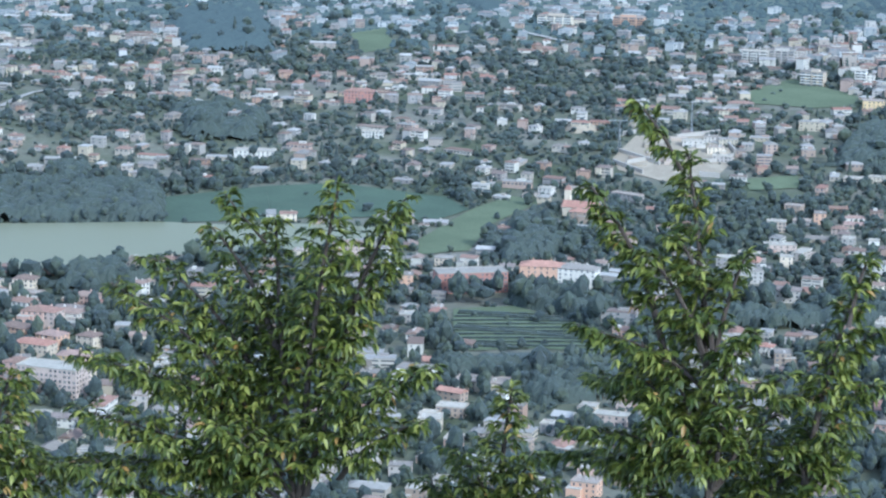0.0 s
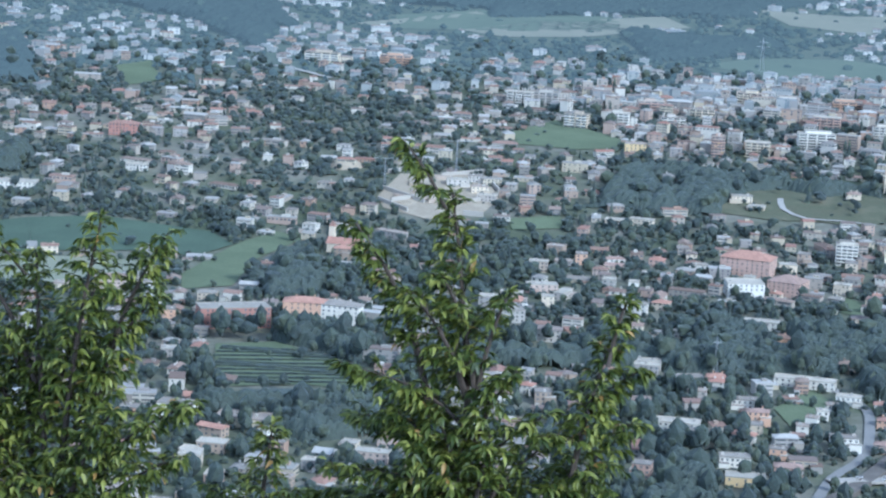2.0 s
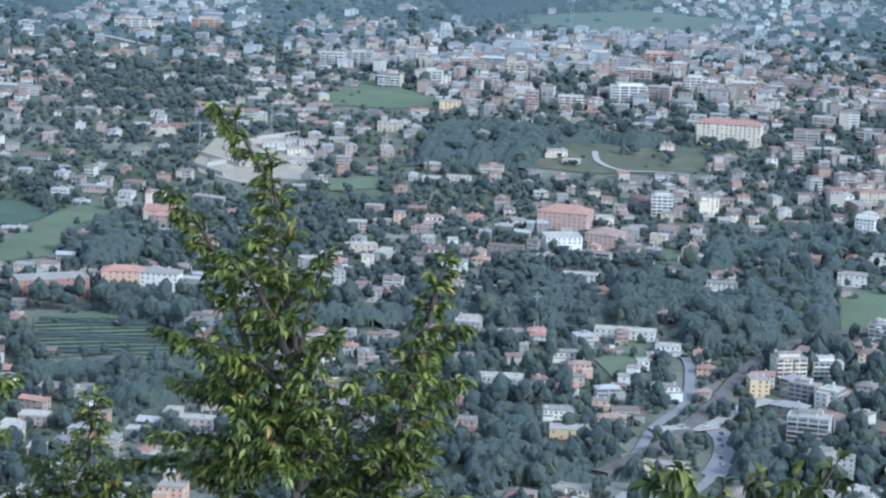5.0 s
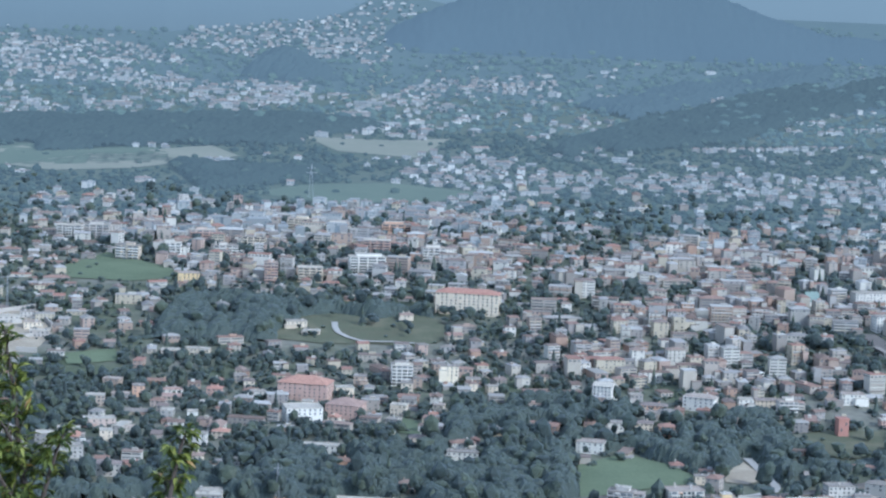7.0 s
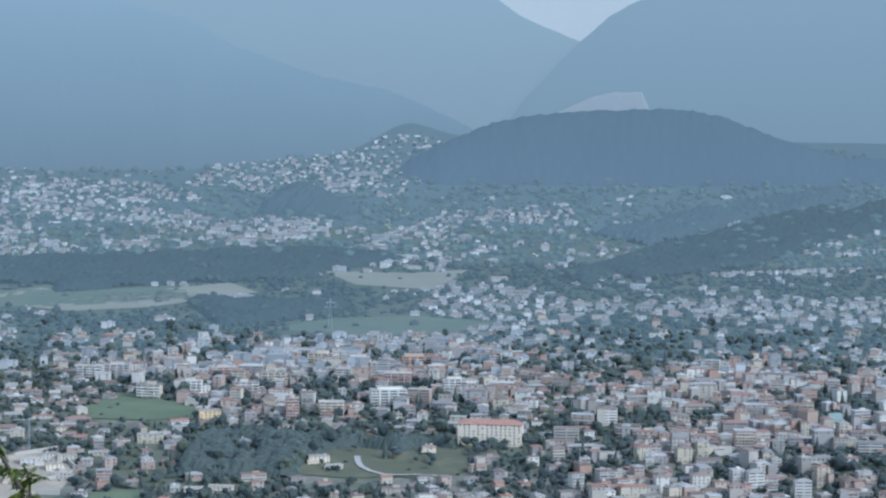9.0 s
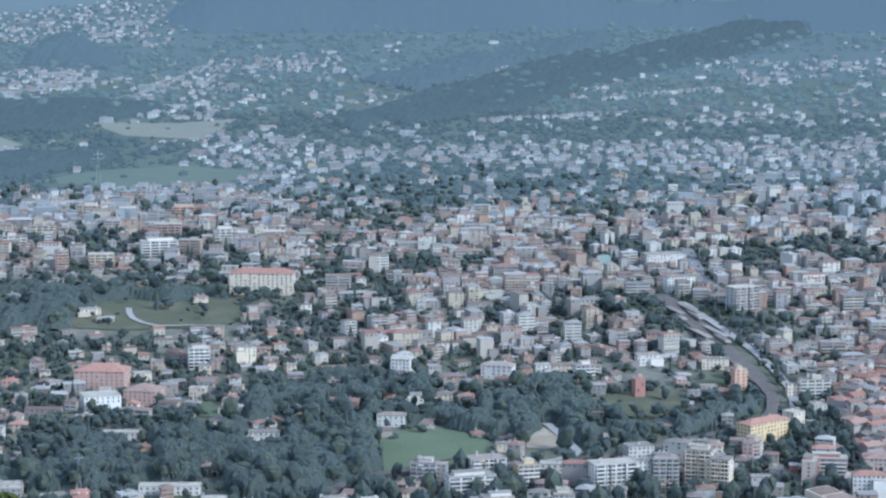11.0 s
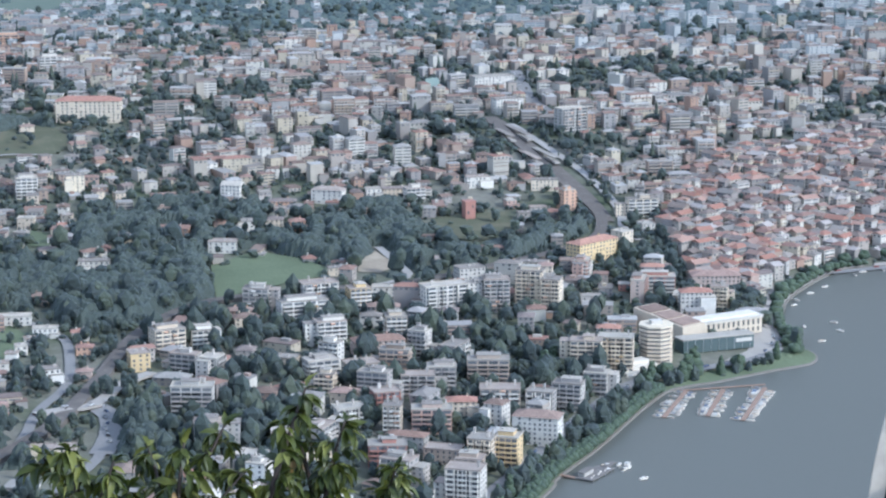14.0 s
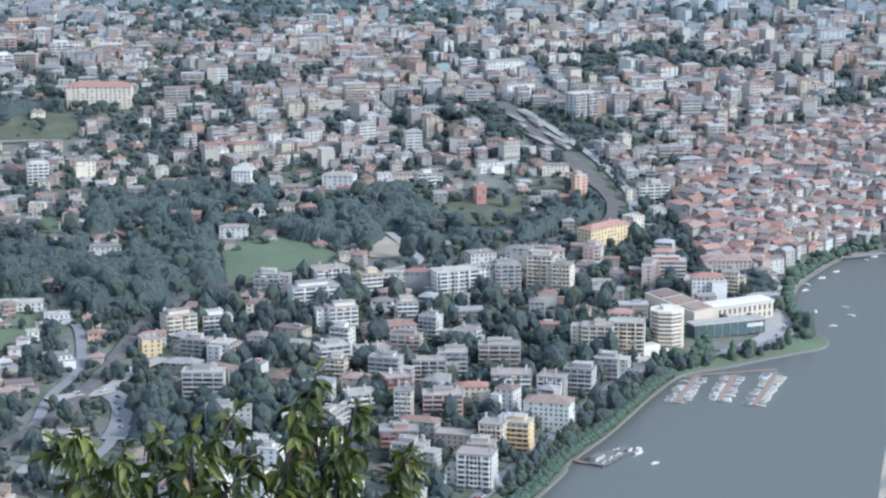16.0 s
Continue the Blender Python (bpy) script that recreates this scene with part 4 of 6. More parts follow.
def round_tower():
    t = thing_at("round_tower", 507, 1592, 0)
    bm = bmesh.new()
    bmesh.ops.create_cone(bm, cap_ends=True, segments=8, radius1=11.0, radius2=11.0, depth=26)
    bmesh.ops.translate(bm, verts=bm.verts, vec=(0, 0, 13.5))
    part("wall", bm, m_glass, t, "dark glazed walls behind ring balconies")
    ring = None
    for k in range(10):
        if ring is None:
            bm = bmesh.new()
            bmesh.ops.create_cone(bm, cap_ends=True, segments=8, radius1=12.6, radius2=12.6, depth=1.35)
            ring = part("balcony", bm, m_cream, t)
            o = ring
        else:
            o = new("balcony", ring.data)
            o.parent = t
        o.location = (0, 0, 0.7 + k * 2.85)
    part("roof_house", box_bm(8, 7, 2.6, 27), m_white, t)
    tagged(t, "round white apartment tower with ring balconies", "apartment tower")


round_tower()
reserve(480, 1578, 500, 1570, 10)
reserve(507, 1592, 507, 1593, 13)
reserve(533, 1612, 585, 1622, 14)
reserve(545, 1642, 605, 1662, 11)
reserve(525, 1672, 547, 1632, 13)
reserve(588, 1600, 610, 1640, 9)
reserve(535, 1590, 590, 1600, 13)
reserve(520, 1575, 560, 1585, 10)
drape("piazza", [(586, 1596), (600, 1650), (617, 1668), (610, 1612), (602, 1600)], m_stone, 0.7, 15, "pale stone square before the palace", "square")
terrace = thing_at("terrace", 488, 1572, 20)
for k in range(3):
    part("deck", box_bm(34 - 6 * k, 9, 2.2, 2.2 * k, 0, -6 + 6 * k), m_whitestone, terrace, "low white terrace deck")
tagged(terrace, "stepped white terraces below the tower", "terrace")

# ================= church, brick tower, masts =================
tower = thing_at("brick_tower", 471, 2012, 8)
part("wall", box_bm(9, 9, 15), m_brick, tower)
part("parapet", box_bm(9.8, 9.8, 1.2, 15, bevel=0.1), m_brick, tower)
for k in range(2):
    part("window", box_bm(1.4, 0.3, 3, 5 + 5 * k, -2 + 4 * k, -4.5), m_glass, tower)
tagged(tower, "square red brick tower in a park", "tower")
take(471, 2012, 9)

church = thing_at("church", -322, 2020, -8)
part("nave", box_bm(30, 12, 9), m_cream, church)
v, f = gable(30, 12, 5, 0.8)
link_mesh("roof", [(a, b2, c + 9) for a, b2, c in v], f, m_tile, church)
part("bell_tower", box_bm(5, 5, 22, 0, -14, 6), m_cream, church)
v, f = hip(5, 5, 5, 0.4)
link_mesh("spire", [(a - 14, b2 + 6, c + 22) for a, b2, c in v], f, m_tile, church)
part("window", box_bm(1.4, 0.3, 4, 3, 4, -6.05), m_glass, church)
tagged(church, "cream church with a bell tower and red roof", "church")
reserve(-334, 2022, -308, 2018, 9)

copper = thing_at("copper_church", 540, 2478, 20)
part("wall", box_bm(14, 12, 5), m_white, copper)
v, f = gable(15, 13, 10, 0.5)
link_mesh("roof", [(a, b2, c + 5) for a, b2, c in v], f, m_copper, copper)
tagged(copper, "modern church with a steep green copper roof", "church")
take(540, 2478, 14)


def mast(name, x, y, h, base, arms, label, category):
    """A lattice mast with cross arms."""
    m = thing_at(name, x, y, 15)
    s = Heap()
    for a, b in ((-1, -1), (1, -1), (1, 1), (-1, 1)):
        tube(s, [(a * base, b * base, 0), (a * 0.3, b * 0.3, h)], [0.22, 0.15], 4)
    for k in range(8):
        q = base * (1 - k / 8)
        z0, z1 = h * k / 8, h * (k + 1) / 8
        tube(s, [(-q, -q, z0), (q * 0.9, -q * 0.9, z1)], [0.1, 0.1], 4)
        tube(s, [(q, -q, z0), (-q * 0.9, -q * 0.9, z1)], [0.1, 0.1], 4)
    s.out("lattice", m_steel, m)
    for z, length in arms:
        part("arm", box_bm(length, 0.5, 0.5, z), m_steel, m)
    tagged(m, label, category)


mast("pylon", 27, 3250, 46, 3.2, ((34, 16), (40, 12)), "tall grey lattice power pylon in a field", "pylon")
mast("mast", -3, 1690, 30, 1.6, ((26, 6),), "grey lattice power mast among villas", "pylon")
mast("crane", -268, 2345, 34, 0.8, ((33, 30),), "pale tower crane at a building site", "crane")
mast("crane", -330, 2290, 26, 0.8, ((25, 24),), "pale tower crane at a building site", "crane")

# building site: low concrete walls and slabs
for i in range(14):
    x, y = -275 + rng.uniform(-48, 48), 2272 + rng.uniform(-55, 55)
    w = thing_at("foundation", x, y, rng.choice((10, 100)))
    part("slab", box_bm(rng.uniform(8, 26), rng.uniform(6, 12), rng.uniform(1, 5)), m_earth if i % 2 else m_brownwall, w)
    tagged(w, "raw pale concrete foundation on bare gravel", "foundation", "foundations on the site")

for pts in ([(-327, 2233), (-312, 2219), (-295, 2203)], [(-332, 2273), (-308, 2255), (-284, 2236)], [(-262, 2261), (-240, 2254), (-220, 2277)], [(-280, 2326), (-255, 2348), (-240, 2362)],
            [(-244, 2209), (-225, 2208)], [(-232, 2328), (-226, 2306), (-220, 2293)], [(-347, 2315), (-332, 2326), (-322, 2339)], [(-315, 2233), (-294, 2251), (-280, 2261)]):
    line_ = smooth_line(pts, 4)
    h = Heap()
    for i, p in enumerate(line_):
        t = line_[min(i + 1, len(line_) - 1)] - line_[max(i - 1, 0)]
        n = np.array([-t[1], t[0]]) / np.linalg.norm(t) * 0.9
        zb = hz(*p)
        h.v += [(p[0] - n[0], p[1] - n[1], zb - 1), (p[0] + n[0], p[1] + n[1], zb - 1), (p[0] + n[0], p[1] + n[1], zb + 4.5), (p[0] - n[0], p[1] - n[1], zb + 4.5)]
        if i:
            k = 4 * i
            h.f += [(k - 4 + j, k - 4 + (j + 1) % 4, k + (j + 1) % 4, k + j) for j in range(4)]
    h.f += [(3, 2, 1, 0), tuple(len(h.v) - 4 + j for j in range(4))]
    tagged(h.out("retaining_wall", m_stone), "curved pale retaining wall at the building site", "wall", "retaining walls of the site")


def mound(x, y, rad, high, material, label):
    q = np.random.RandomState(int(rad))
    v, f = ico_dome(rad, high, q)
    ob = tri_object("mound", v + np.array([x, y, hz(x, y) - 0.5]), f, material)
    tagged(ob, label, "mound", "mounds at the site")


def ico_dome(rad, high, q):
    v, f = [], []
    for i in range(7):
        for j in range(20):
            a, k = j / 20 * 6.283, i / 6
            rr = rad * k * (1 + 0.08 * math.sin(3 * a) + q.uniform(-0.03, 0.03))
            v.append((math.cos(a) * rr, math.sin(a) * rr, high * math.cos(k * 1.5708) - (2.0 if i == 6 else 0)))
    for i in range(6):
        for j in range(20):
            a, b = i * 20 + j, i * 20 + (j + 1) % 20
            f += [(a, a + 20, b + 20), (a, b + 20, b)]
    return np.array(v), np.array(f)


mound(-377, 2345, 20, 9, m_earth, "pale rounded earth mound beside the site")
mound(-322, 2371, 17, 8, m_earth, "pale low earth mound behind the site")
drape("plaza", [(555, 1585), (580, 1606), (615, 1685), (629, 1698), (602, 1609), (583, 1587)], m_stone, 0.7, 12, "pale paved square beside the culture hall", "pavement")

# vineyard terraces
vine_rows = Heap()
for k in range(16):
    y = 1556 + k * 7
    pts = [(x, y + (x + 290) * 0.18 + 5 * math.sin(x / 30 + k)) for x in range(-345, -225, 6)]
    ok = inside(POLY["vine"], [p[0] for p in pts], [p[1] for p in pts])
    for (x, yy), good in zip(pts, ok):
        if good:
            vine_rows.box(x, yy, hz(x, yy) + 0.6, 6.2, 1.2, 1.6, 0.18)
tagged(vine_rows.out("vines", m_foliage), "terraced rows of green vines", "vines", kind="stuff")

# ================= station =================
parked = []
for side, off in (("west", -5), ("east", 11)):
    for k in range(2):
        p0, p1 = (560 + off, 2309), (576 + off, 2120)
        cx, cy = p0[0] + (p1[0] - p0[0]) * (0.3 + 0.4 * k), p0[1] + (p1[1] - p0[1]) * (0.3 + 0.4 * k)
        ca = thing_at("platform_canopy", cx, cy, math.degrees(math.atan2(p1[1] - p0[1], p1[0] - p0[0])))
        part("roof", box_bm(60, 6, 0.5, 5.0), m_flat, ca)
        for j in range(5):
            part("column", box_bm(0.4, 0.4, 5.2, 0, -24 + j * 12), m_steel, ca)
        part("platform", box_bm(70, 5, 1.6, 0), m_stone, ca)
        tagged(ca, "long grey platform roof beside railway tracks", "canopy", "station platforms")
yard_ob, yard_line = strip("railway", [(566, 2330), (583, 2120), (588, 2040), (586, 1985)], 15, m_ballast, 1.0, "wide station yard of brown ballast", "railway")
side_ob, side_line = strip("road", [(577, 2290), (592, 2200), (603, 2126), (607, 2063), (606, 2010), (595, 1962), (600, 1930)], 8, m_paleroad, 1.3, "pale street beside the railway")
for p in side_line:
    take(p[0], p[1], 5.0)
lot_ob, lot_line = strip("road", [(104, 1492), (116, 1460), (113, 1420), (104, 1385)], 15, m_asphalt, 1.3, "wide grey junction below the bridge")
for p in lot_line:
    take(p[0], p[1], 9.0)
for p0, p1, n_ in (((603, 2200), (606, 2030), 17), ((112, 1480), (108, 1395), 7)):
    for k in range(n_):
        x_, y_ = p0[0] + (p1[0] - p0[0]) * k / n_ + rng.uniform(1, 3), p0[1] + (p1[1] - p0[1]) * k / n_
        parked.append((x_, y_, hz(x_, y_) + 1.35, rng.uniform(70, 110)))
for p in yard_line:
    take(p[0], p[1], 13.0)
for k, off in enumerate((-5.2, -3.7, 1.2, 2.7)):
    line = [p for p in rail_line]
    v, f = [], []
    for i, p in enumerate(line):
        t = line[min(i + 1, len(line) - 1)] - line[max(i - 1, 0)]
        n = np.array([-t[1], t[0]]) / np.linalg.norm(t)
        z = max(hz(*p), 0) + 1.4
        for s_ in (-0.12, 0.12):
            q = p + n * (off + s_)
            v.append((q[0], q[1], z))
    for i in range(len(line) - 1):
        f.append((2 * i, 2 * i + 1, 2 * i + 3, 2 * i + 2))
    tagged(link_mesh("rail", v, f, m_steel), "worn steel rail on ballast", "rail", "rails of the line", "structure")


# ================= lake shore =================
m_quay = surface("grey_quay_stone", [(.24, .22, .19), (.18, .165, .145)], 0.9, 0.2, 0.2)


def shore_wall():
    line = smooth_line(SHORE[:23], 6.0)
    v, f = [], []
    for i, p in enumerate(line):
        t = line[min(i + 1, len(line) - 1)] - line[max(i - 1, 0)]
        n = np.array([-t[1], t[0]]) / np.linalg.norm(t)
        for d_, z in ((-0.4, -1.2), (-0.2, 1.0), (1.3, 1.2), (9 if p[1] > 1800 else 24, None)):
            q = p + n * d_
            v.append((q[0], q[1], hz(*q) + 0.15 if z is None else z))
    for i in range(len(line) - 1):
        for j in range(3):
            a = 4 * i + j
            f.append((a, a + 4, a + 5, a + 1))
    ob = link_mesh("quay_wall", v, f, m_quay)
    ob.data.materials.append(m_meadow)
    ob.data.materials.append(m_stone)
    for i, p in enumerate(ob.data.polygons):
        p.material_index = (2 if p.center.y > 1632 else 1) if i % 3 == 2 else 0
    tagged(ob, "pale stone quay wall and lakeside path", "quay", kind="structure")


shore_wall()


m_cover = surface("boat_cover", [(.62, .6, .55), (.2, .24, .32), (.5, .48, .44), (.66, .64, .6), (.3, .3, .3), (.56, .46, .34)], 0.7, 0.8, 0.1, random_by="object")


def boat(name="boat"):
    b = new(name)
    bm = bmesh.new()
    rows = []
    for x, hw, z in ((-3, .9, .0), (-1.5, 1.1, .0), (0.5, 1.15, .0), (2, .85, .08), (3.2, .08, .3)):
        rows.append([bm.verts.new((x, -hw, .75 + z)), bm.verts.new((x, -hw * .6, -.25)), bm.verts.new((x, hw * .6, -.25)), bm.verts.new((x, hw, .75 + z))])
    for a, c in zip(rows, rows[1:]):
        for j in range(3):
            bm.faces.new((a[j], a[j + 1], c[j + 1], c[j]))
        bm.faces.new((a[3], a[0], c[0], c[3]))
    bm.faces.new(rows[0][::-1])
    bm.faces.new(rows[-1])
    part("hull", bm, m_hull, b)
    bm = box_bm(2.6, 1.5, .7, .75, -.3, 0, .18)
    part("cabin", bm, m_cover, b, "rounded cabin or cover")
    part("deck", box_bm(1.4, 1.2, .1, .78, 1.5), m_deck, b)
    return tagged(b, "small white motor boat moored on the lake", "boat", "boats of the harbour")


first_boat = boat()
first_boat.matrix_world = pose(423, 1347, 0.1, 0, 0, 20)


def pontoon(p0, p1):
    a, b = np.array(p0, float), np.array(p1, float)
    length = np.linalg.norm(b - a)
    th = math.degrees(math.atan2(*(b - a)[::-1]))
    d = (b - a) / length
    n = np.array([-d[1], d[0]])
    po = new("pontoon")
    po.matrix_world = pose(*((a + b) / 2), 0, 0, 0, th)
    part("deck", box_bm(length, 3.2, .5, .3), m_deck, po, "reddish plank deck")
    for k in range(6):
        part("pile", box_bm(.35, .35, 4, -1.5, -length / 2 + 4 + k * (length - 8) / 5, 1.4), m_steel, po)
    tagged(po, "floating pontoon with a reddish plank deck", "pontoon", "pontoons of the harbour")
    k = 2.0
    while k < length - 3:
        for side in (-1, 1):
            if rng.random() < 0.8:
                size = rng.uniform(0.7, 1.2)
                q = a + d * k + n * side * (1.9 + 3.0 * size)
                copy_thing(first_boat, pose(q[0], q[1], 0.1, 0, 0, th + 90 * side + rng.uniform(-9, 9)) @ Matrix.Scale(size, 4))
        k += rng.uniform(3.0, 4.4)


pontoon((475, 1472), (510, 1532))
pontoon((504, 1469), (536, 1530))
pontoon((523, 1454), (565, 1528))
walkway = new("walkway")
walkway.matrix_world = pose(537, 1535, 0, 0, 0, 2)
part("deck", box_bm(62, 2, .4, .4), m_deck, walkway)
tagged(walkway, "plank walkway joining the pontoons", "walkway")
for x, y in ((681, 1697), (676, 1671), (651, 1644), (672, 1758), (771, 1860), (655, 1690), (680, 1775), (700, 1795), (720, 1815), (760, 1850), (790, 1862), (815, 1865)):
    copy_thing(first_boat, pose(x, y, 0.1, 0, 0, rng.uniform(0, 360)))

m_greydeck = surface("wet_grey_planks", [(.17, .16, .15), (.23, .21, .19)], 0.9, 0.5, 0.25)
lido = new("bathing_platform")
lido.matrix_world = pose(397, 1362, 0.2, 0, 0, 47)
part("deck", box_bm(30, 12, .6, .5), m_greydeck, lido, "dark grey plank deck")
part("deck", box_bm(12, 5, .6, .5, 20, 1), m_greydeck, lido, "dark grey plank deck")
part("hut", box_bm(12, 4, 2.6, 1.1, -6, 3), m_grey, lido, "grey flat-roofed hut")
part("hut_roof", box_bm(13, 5, .3, 3.7, -6, 3), m_greydeck, lido)
for k in range(6):
    part("bench", box_bm(1.9, .7, .5, 1.1, -11 + 4.4 * k, -3.5 + (k % 2)), m_hull, lido)
for k in range(5):
    part("pile", box_bm(.4, .4, 3, -2, -17 + 8.5 * k, -7), m_steel, lido)
part("footbridge", box_bm(3, 22, .4, .6, -14, 16), m_deck, lido)
tagged(lido, "bathing platform on piles with a grey hut", "platform")
for k in range(9):
    q = Vector((415, 1372)) + Vector((rng.uniform(-9, 9), rng.uniform(-6, 8)))
    copy_thing(first_boat, pose(q.x, q.y, 0.1 if k else 0.1, 0, 0, 47 + rng.uniform(-20, 20)))


def street_tree(name, height_, width, label, group, pointed=False):
    q = np.random.RandomState(31 + int(height_))
    t = new(name)
    h = Heap()
    tube(h, [(0, 0, -0.5), (0.1, 0, height_ * 0.35), (0, 0.1, height_ * 0.6)], [0.28, 0.22, 0.1], 6)
    h.out("trunk", m_trunk, t)
    vs, fs, k = [], [], 0
    v0, f0 = ico(2)
    n = 12
    for i in range(n):
        u = (i + 0.5) / n
        rad = width * (0.5 * (1 - u) + 0.16 if pointed else 0.36)
        a = i * 2.4
        off = width * (0.12 if pointed else 0.3) * q.uniform(0.5, 1.1)
        c = np.array([math.cos(a) * off, math.sin(a) * off, height_ * ((0.15 + 0.82 * u) if pointed else q.uniform(0.45, 0.85))])
        v = v0 * rad * (1 + q.uniform(-0.2, 0.2, (len(v0), 1))) * np.array([1, 1, 1.3 if pointed else 0.85]) + c
        vs.append(v), fs.append(f0 + k)
        k += len(v0)
    crown = tri_object("crown", np.concatenate(vs), np.concatenate(fs), m_clipped)
    crown.parent = t
    return tagged(t, label, "tree", group)


def ico(level):
    bm = bmesh.new()
    bmesh.ops.create_icosphere(bm, subdivisions=level, radius=1)
    v = np.array([p.co[:] for p in bm.verts])
    f = np.array([[p.index for p in q.verts] for q in bm.faces])
    bm.free()
    return v, f


plane_tree = street_tree("plane_tree", 7, 6.0, "clipped green plane tree on the lakeside promenade", "promenade trees")
line = smooth_line([SHORE[1] * 1.0 + (SHORE[0] - SHORE[1]) * 0.25, *SHORE[1:6]], 5.0)
planted = False
for i in range(len(line) - 1):
    t = line[i + 1] - line[i]
    n = np.array([-t[1], t[0]]) / np.linalg.norm(t)
    for off in (2.6, 6.6):
        p = line[i] + n * (off + rng.uniform(-0.6, 0.6))
        m = pose(p[0], p[1], max(1.2, hz(*p) - 0.2), 0, 0, rng.uniform(0, 360))
        if not planted:
            plane_tree.matrix_world = m
            planted = True
        else:
            copy_thing(plane_tree, m)
cypress = street_tree("cypress", 12, 4.2, "dark pointed cypress beside the lakeside road", "cypresses by the lake", True)
cypress.matrix_world = pose(352, 1346, hz(352, 1346) - 0.3)
for x, y in ((345, 1335), (333, 1318), (363, 1366), (372, 1380), (322, 1300), (385, 1398), (490, 1548), (494, 1556), (484, 1543), (596, 1590), (618, 1606), (622, 1612), (560, 1568),
             (545, 1562), (455, 1500), (448, 1488)):
    copy_thing(cypress, pose(x, y, max(1.0, hz(x, y) - 0.3), 0, 0, rng.uniform(0, 360)) @ Matrix.Scale(rng.uniform(0.9, 1.3), 4))
for x, y, k in ((519, 1557, 1.5), (525, 1562, 1.7), (514, 1553, 1.2), (418, 1560, 1.5), (429, 1577, 1.35), (484, 1536, 1.0)):
    copy_thing(cypress, pose(x, y, max(1.0, hz(x, y) - 0.3), 0, 0, rng.uniform(0, 360)) @ Matrix.Diagonal((k * 1.5, k * 1.5, k, 1)))
big_tree = street_tree("willow", 11, 11, "large dark green tree on the lakeside lawn", "park trees")
big_tree.matrix_world = pose(628, 1640, 1.0)
for x, y in ((632, 1652), (622, 1628), (616, 1600), (565, 1575), (505, 1555), (645, 1720), (655, 1745), (664, 1768), (676, 1788), (690, 1806), (706, 1826), (725, 1846), (748, 1870), (766, 1882), (786, 1889), (806, 1892), (826, 1894), (847, 1893), (868, 1892)):
    copy_thing(big_tree, pose(x - 3, y, max(0.6, hz(x - 3, y) - 0.3), 0, 0, rng.uniform(0, 360)) @ Matrix.Scale(rng.uniform(0.55, 0.95), 4))


shore_line = smooth_line(SHORE[13:21], 7.0)
for i in range(len(shore_line) - 1):
    t = shore_line[i + 1] - shore_line[i]
    n = np.array([-t[1], t[0]]) / np.linalg.norm(t)
    for off in (4.0,):
        p = shore_line[i] + n * (off + rng.uniform(-1, 1))
        copy_thing(big_tree, pose(p[0], p[1], max(0.6, hz(*p) - 0.3), 0, 0, rng.uniform(0, 360)) @ Matrix.Scale(rng.uniform(0.4, 0.65), 4))


# ================= cars =================
m_car = surface("car_paint", [(.7, .7, .69), (.06, .06, .065), (.3, .31, .32), (.5, .5, .51), (.3, .06, .05), (.08, .12, .22), (.62, .62, .6)], 0.35, 0.5, 0.03, random_by="object", spec=0.5)
m_tyre = surface("tyre_rubber", [(.03, .03, .03), (.04, .04, .04)], 0.9, 3.0, 0.1)


def car():
    c = new("car")
    part("body", box_bm(4.4, 1.8, .75, .35, 0, 0, .16), m_car, c)
    part("cabin", box_bm(2.3, 1.55, .6, 1.08, -.2, 0, .22), m_glass, c, "dark glazed cabin")
    for x in (-1.4, 1.4):
        for y in (-.82, .82):
            bm = bmesh.new()
            bmesh.ops.create_cone(bm, cap_ends=True, segments=10, radius1=.33, radius2=.33, depth=.22)
            bm.transform(Matrix.Translation((x, y, .33)) @ Matrix.Rotation(math.pi / 2, 4, "X"))
            part("wheel", bm, m_tyre, c)
    return tagged(c, "car on the grey road along the lake", "car", "cars on the roads")


first_car = car()
first_car.matrix_world = pose(300, 1288, hz(300, 1288) + 1.0)
for x_, y_, z_, a_ in parked:
    copy_thing(first_car, pose(x_, y_, z_, 0, 0, a_))
for line_, lift, every in ((quay_line, 0.92, 1.7), (street_line, 1.22, 1.1), (bridge_line, 3.02, 1.5)):
    k = 2.0
    while k < len(line_) - 2:
        i = int(k)
        p, t = line_[i], line_[i + 1] - line_[i]
        n = np.array([-t[1], t[0]]) / np.linalg.norm(t)
        side = rng.choice((-1, 1))
        q = p + (k - i) * t + n * side * 2.3
        copy_thing(first_car, pose(q[0], q[1], max(hz(*p), 0) + lift, 0, 0, math.degrees(math.atan2(t[1], t[0])) + (0 if side < 0 else 180)))
        k += rng.uniform(0.4, 1.6) * every

# far copies of walls, roofs, woods: haze put into muted colours and glow
m_plain_walls = distance_backdrop("hazed_plain_walls", [(.37, .35, .32), (.27, .26, .235), (.43, .41, .38), (.25, .215, .19), (.31, .29, .265), (.2, .19, .175)], (.3, .385, .435), 0.195 * 0.7, "island")
m_plain_roofs = distance_backdrop("hazed_plain_roofs", [(.22, .16, .13), (.24, .23, .22), (.18, .14, .12)], (.3, .385, .435), 0.195 * 0.7, "island")
m_plain_glass = distance_backdrop("hazed_plain_windows", [(.1, .11, .12), (.16, .17, .18)], (.3, .385, .435), 0.195 * 0.7, "island")
m_plain_trees = distance_backdrop("hazed_plain_woods", [(.032, .044, .038), (.042, .056, .044), (.028, .04, .036), (.048, .062, .048)], (.3, .385, .435), 0.195 * 0.7, "island")
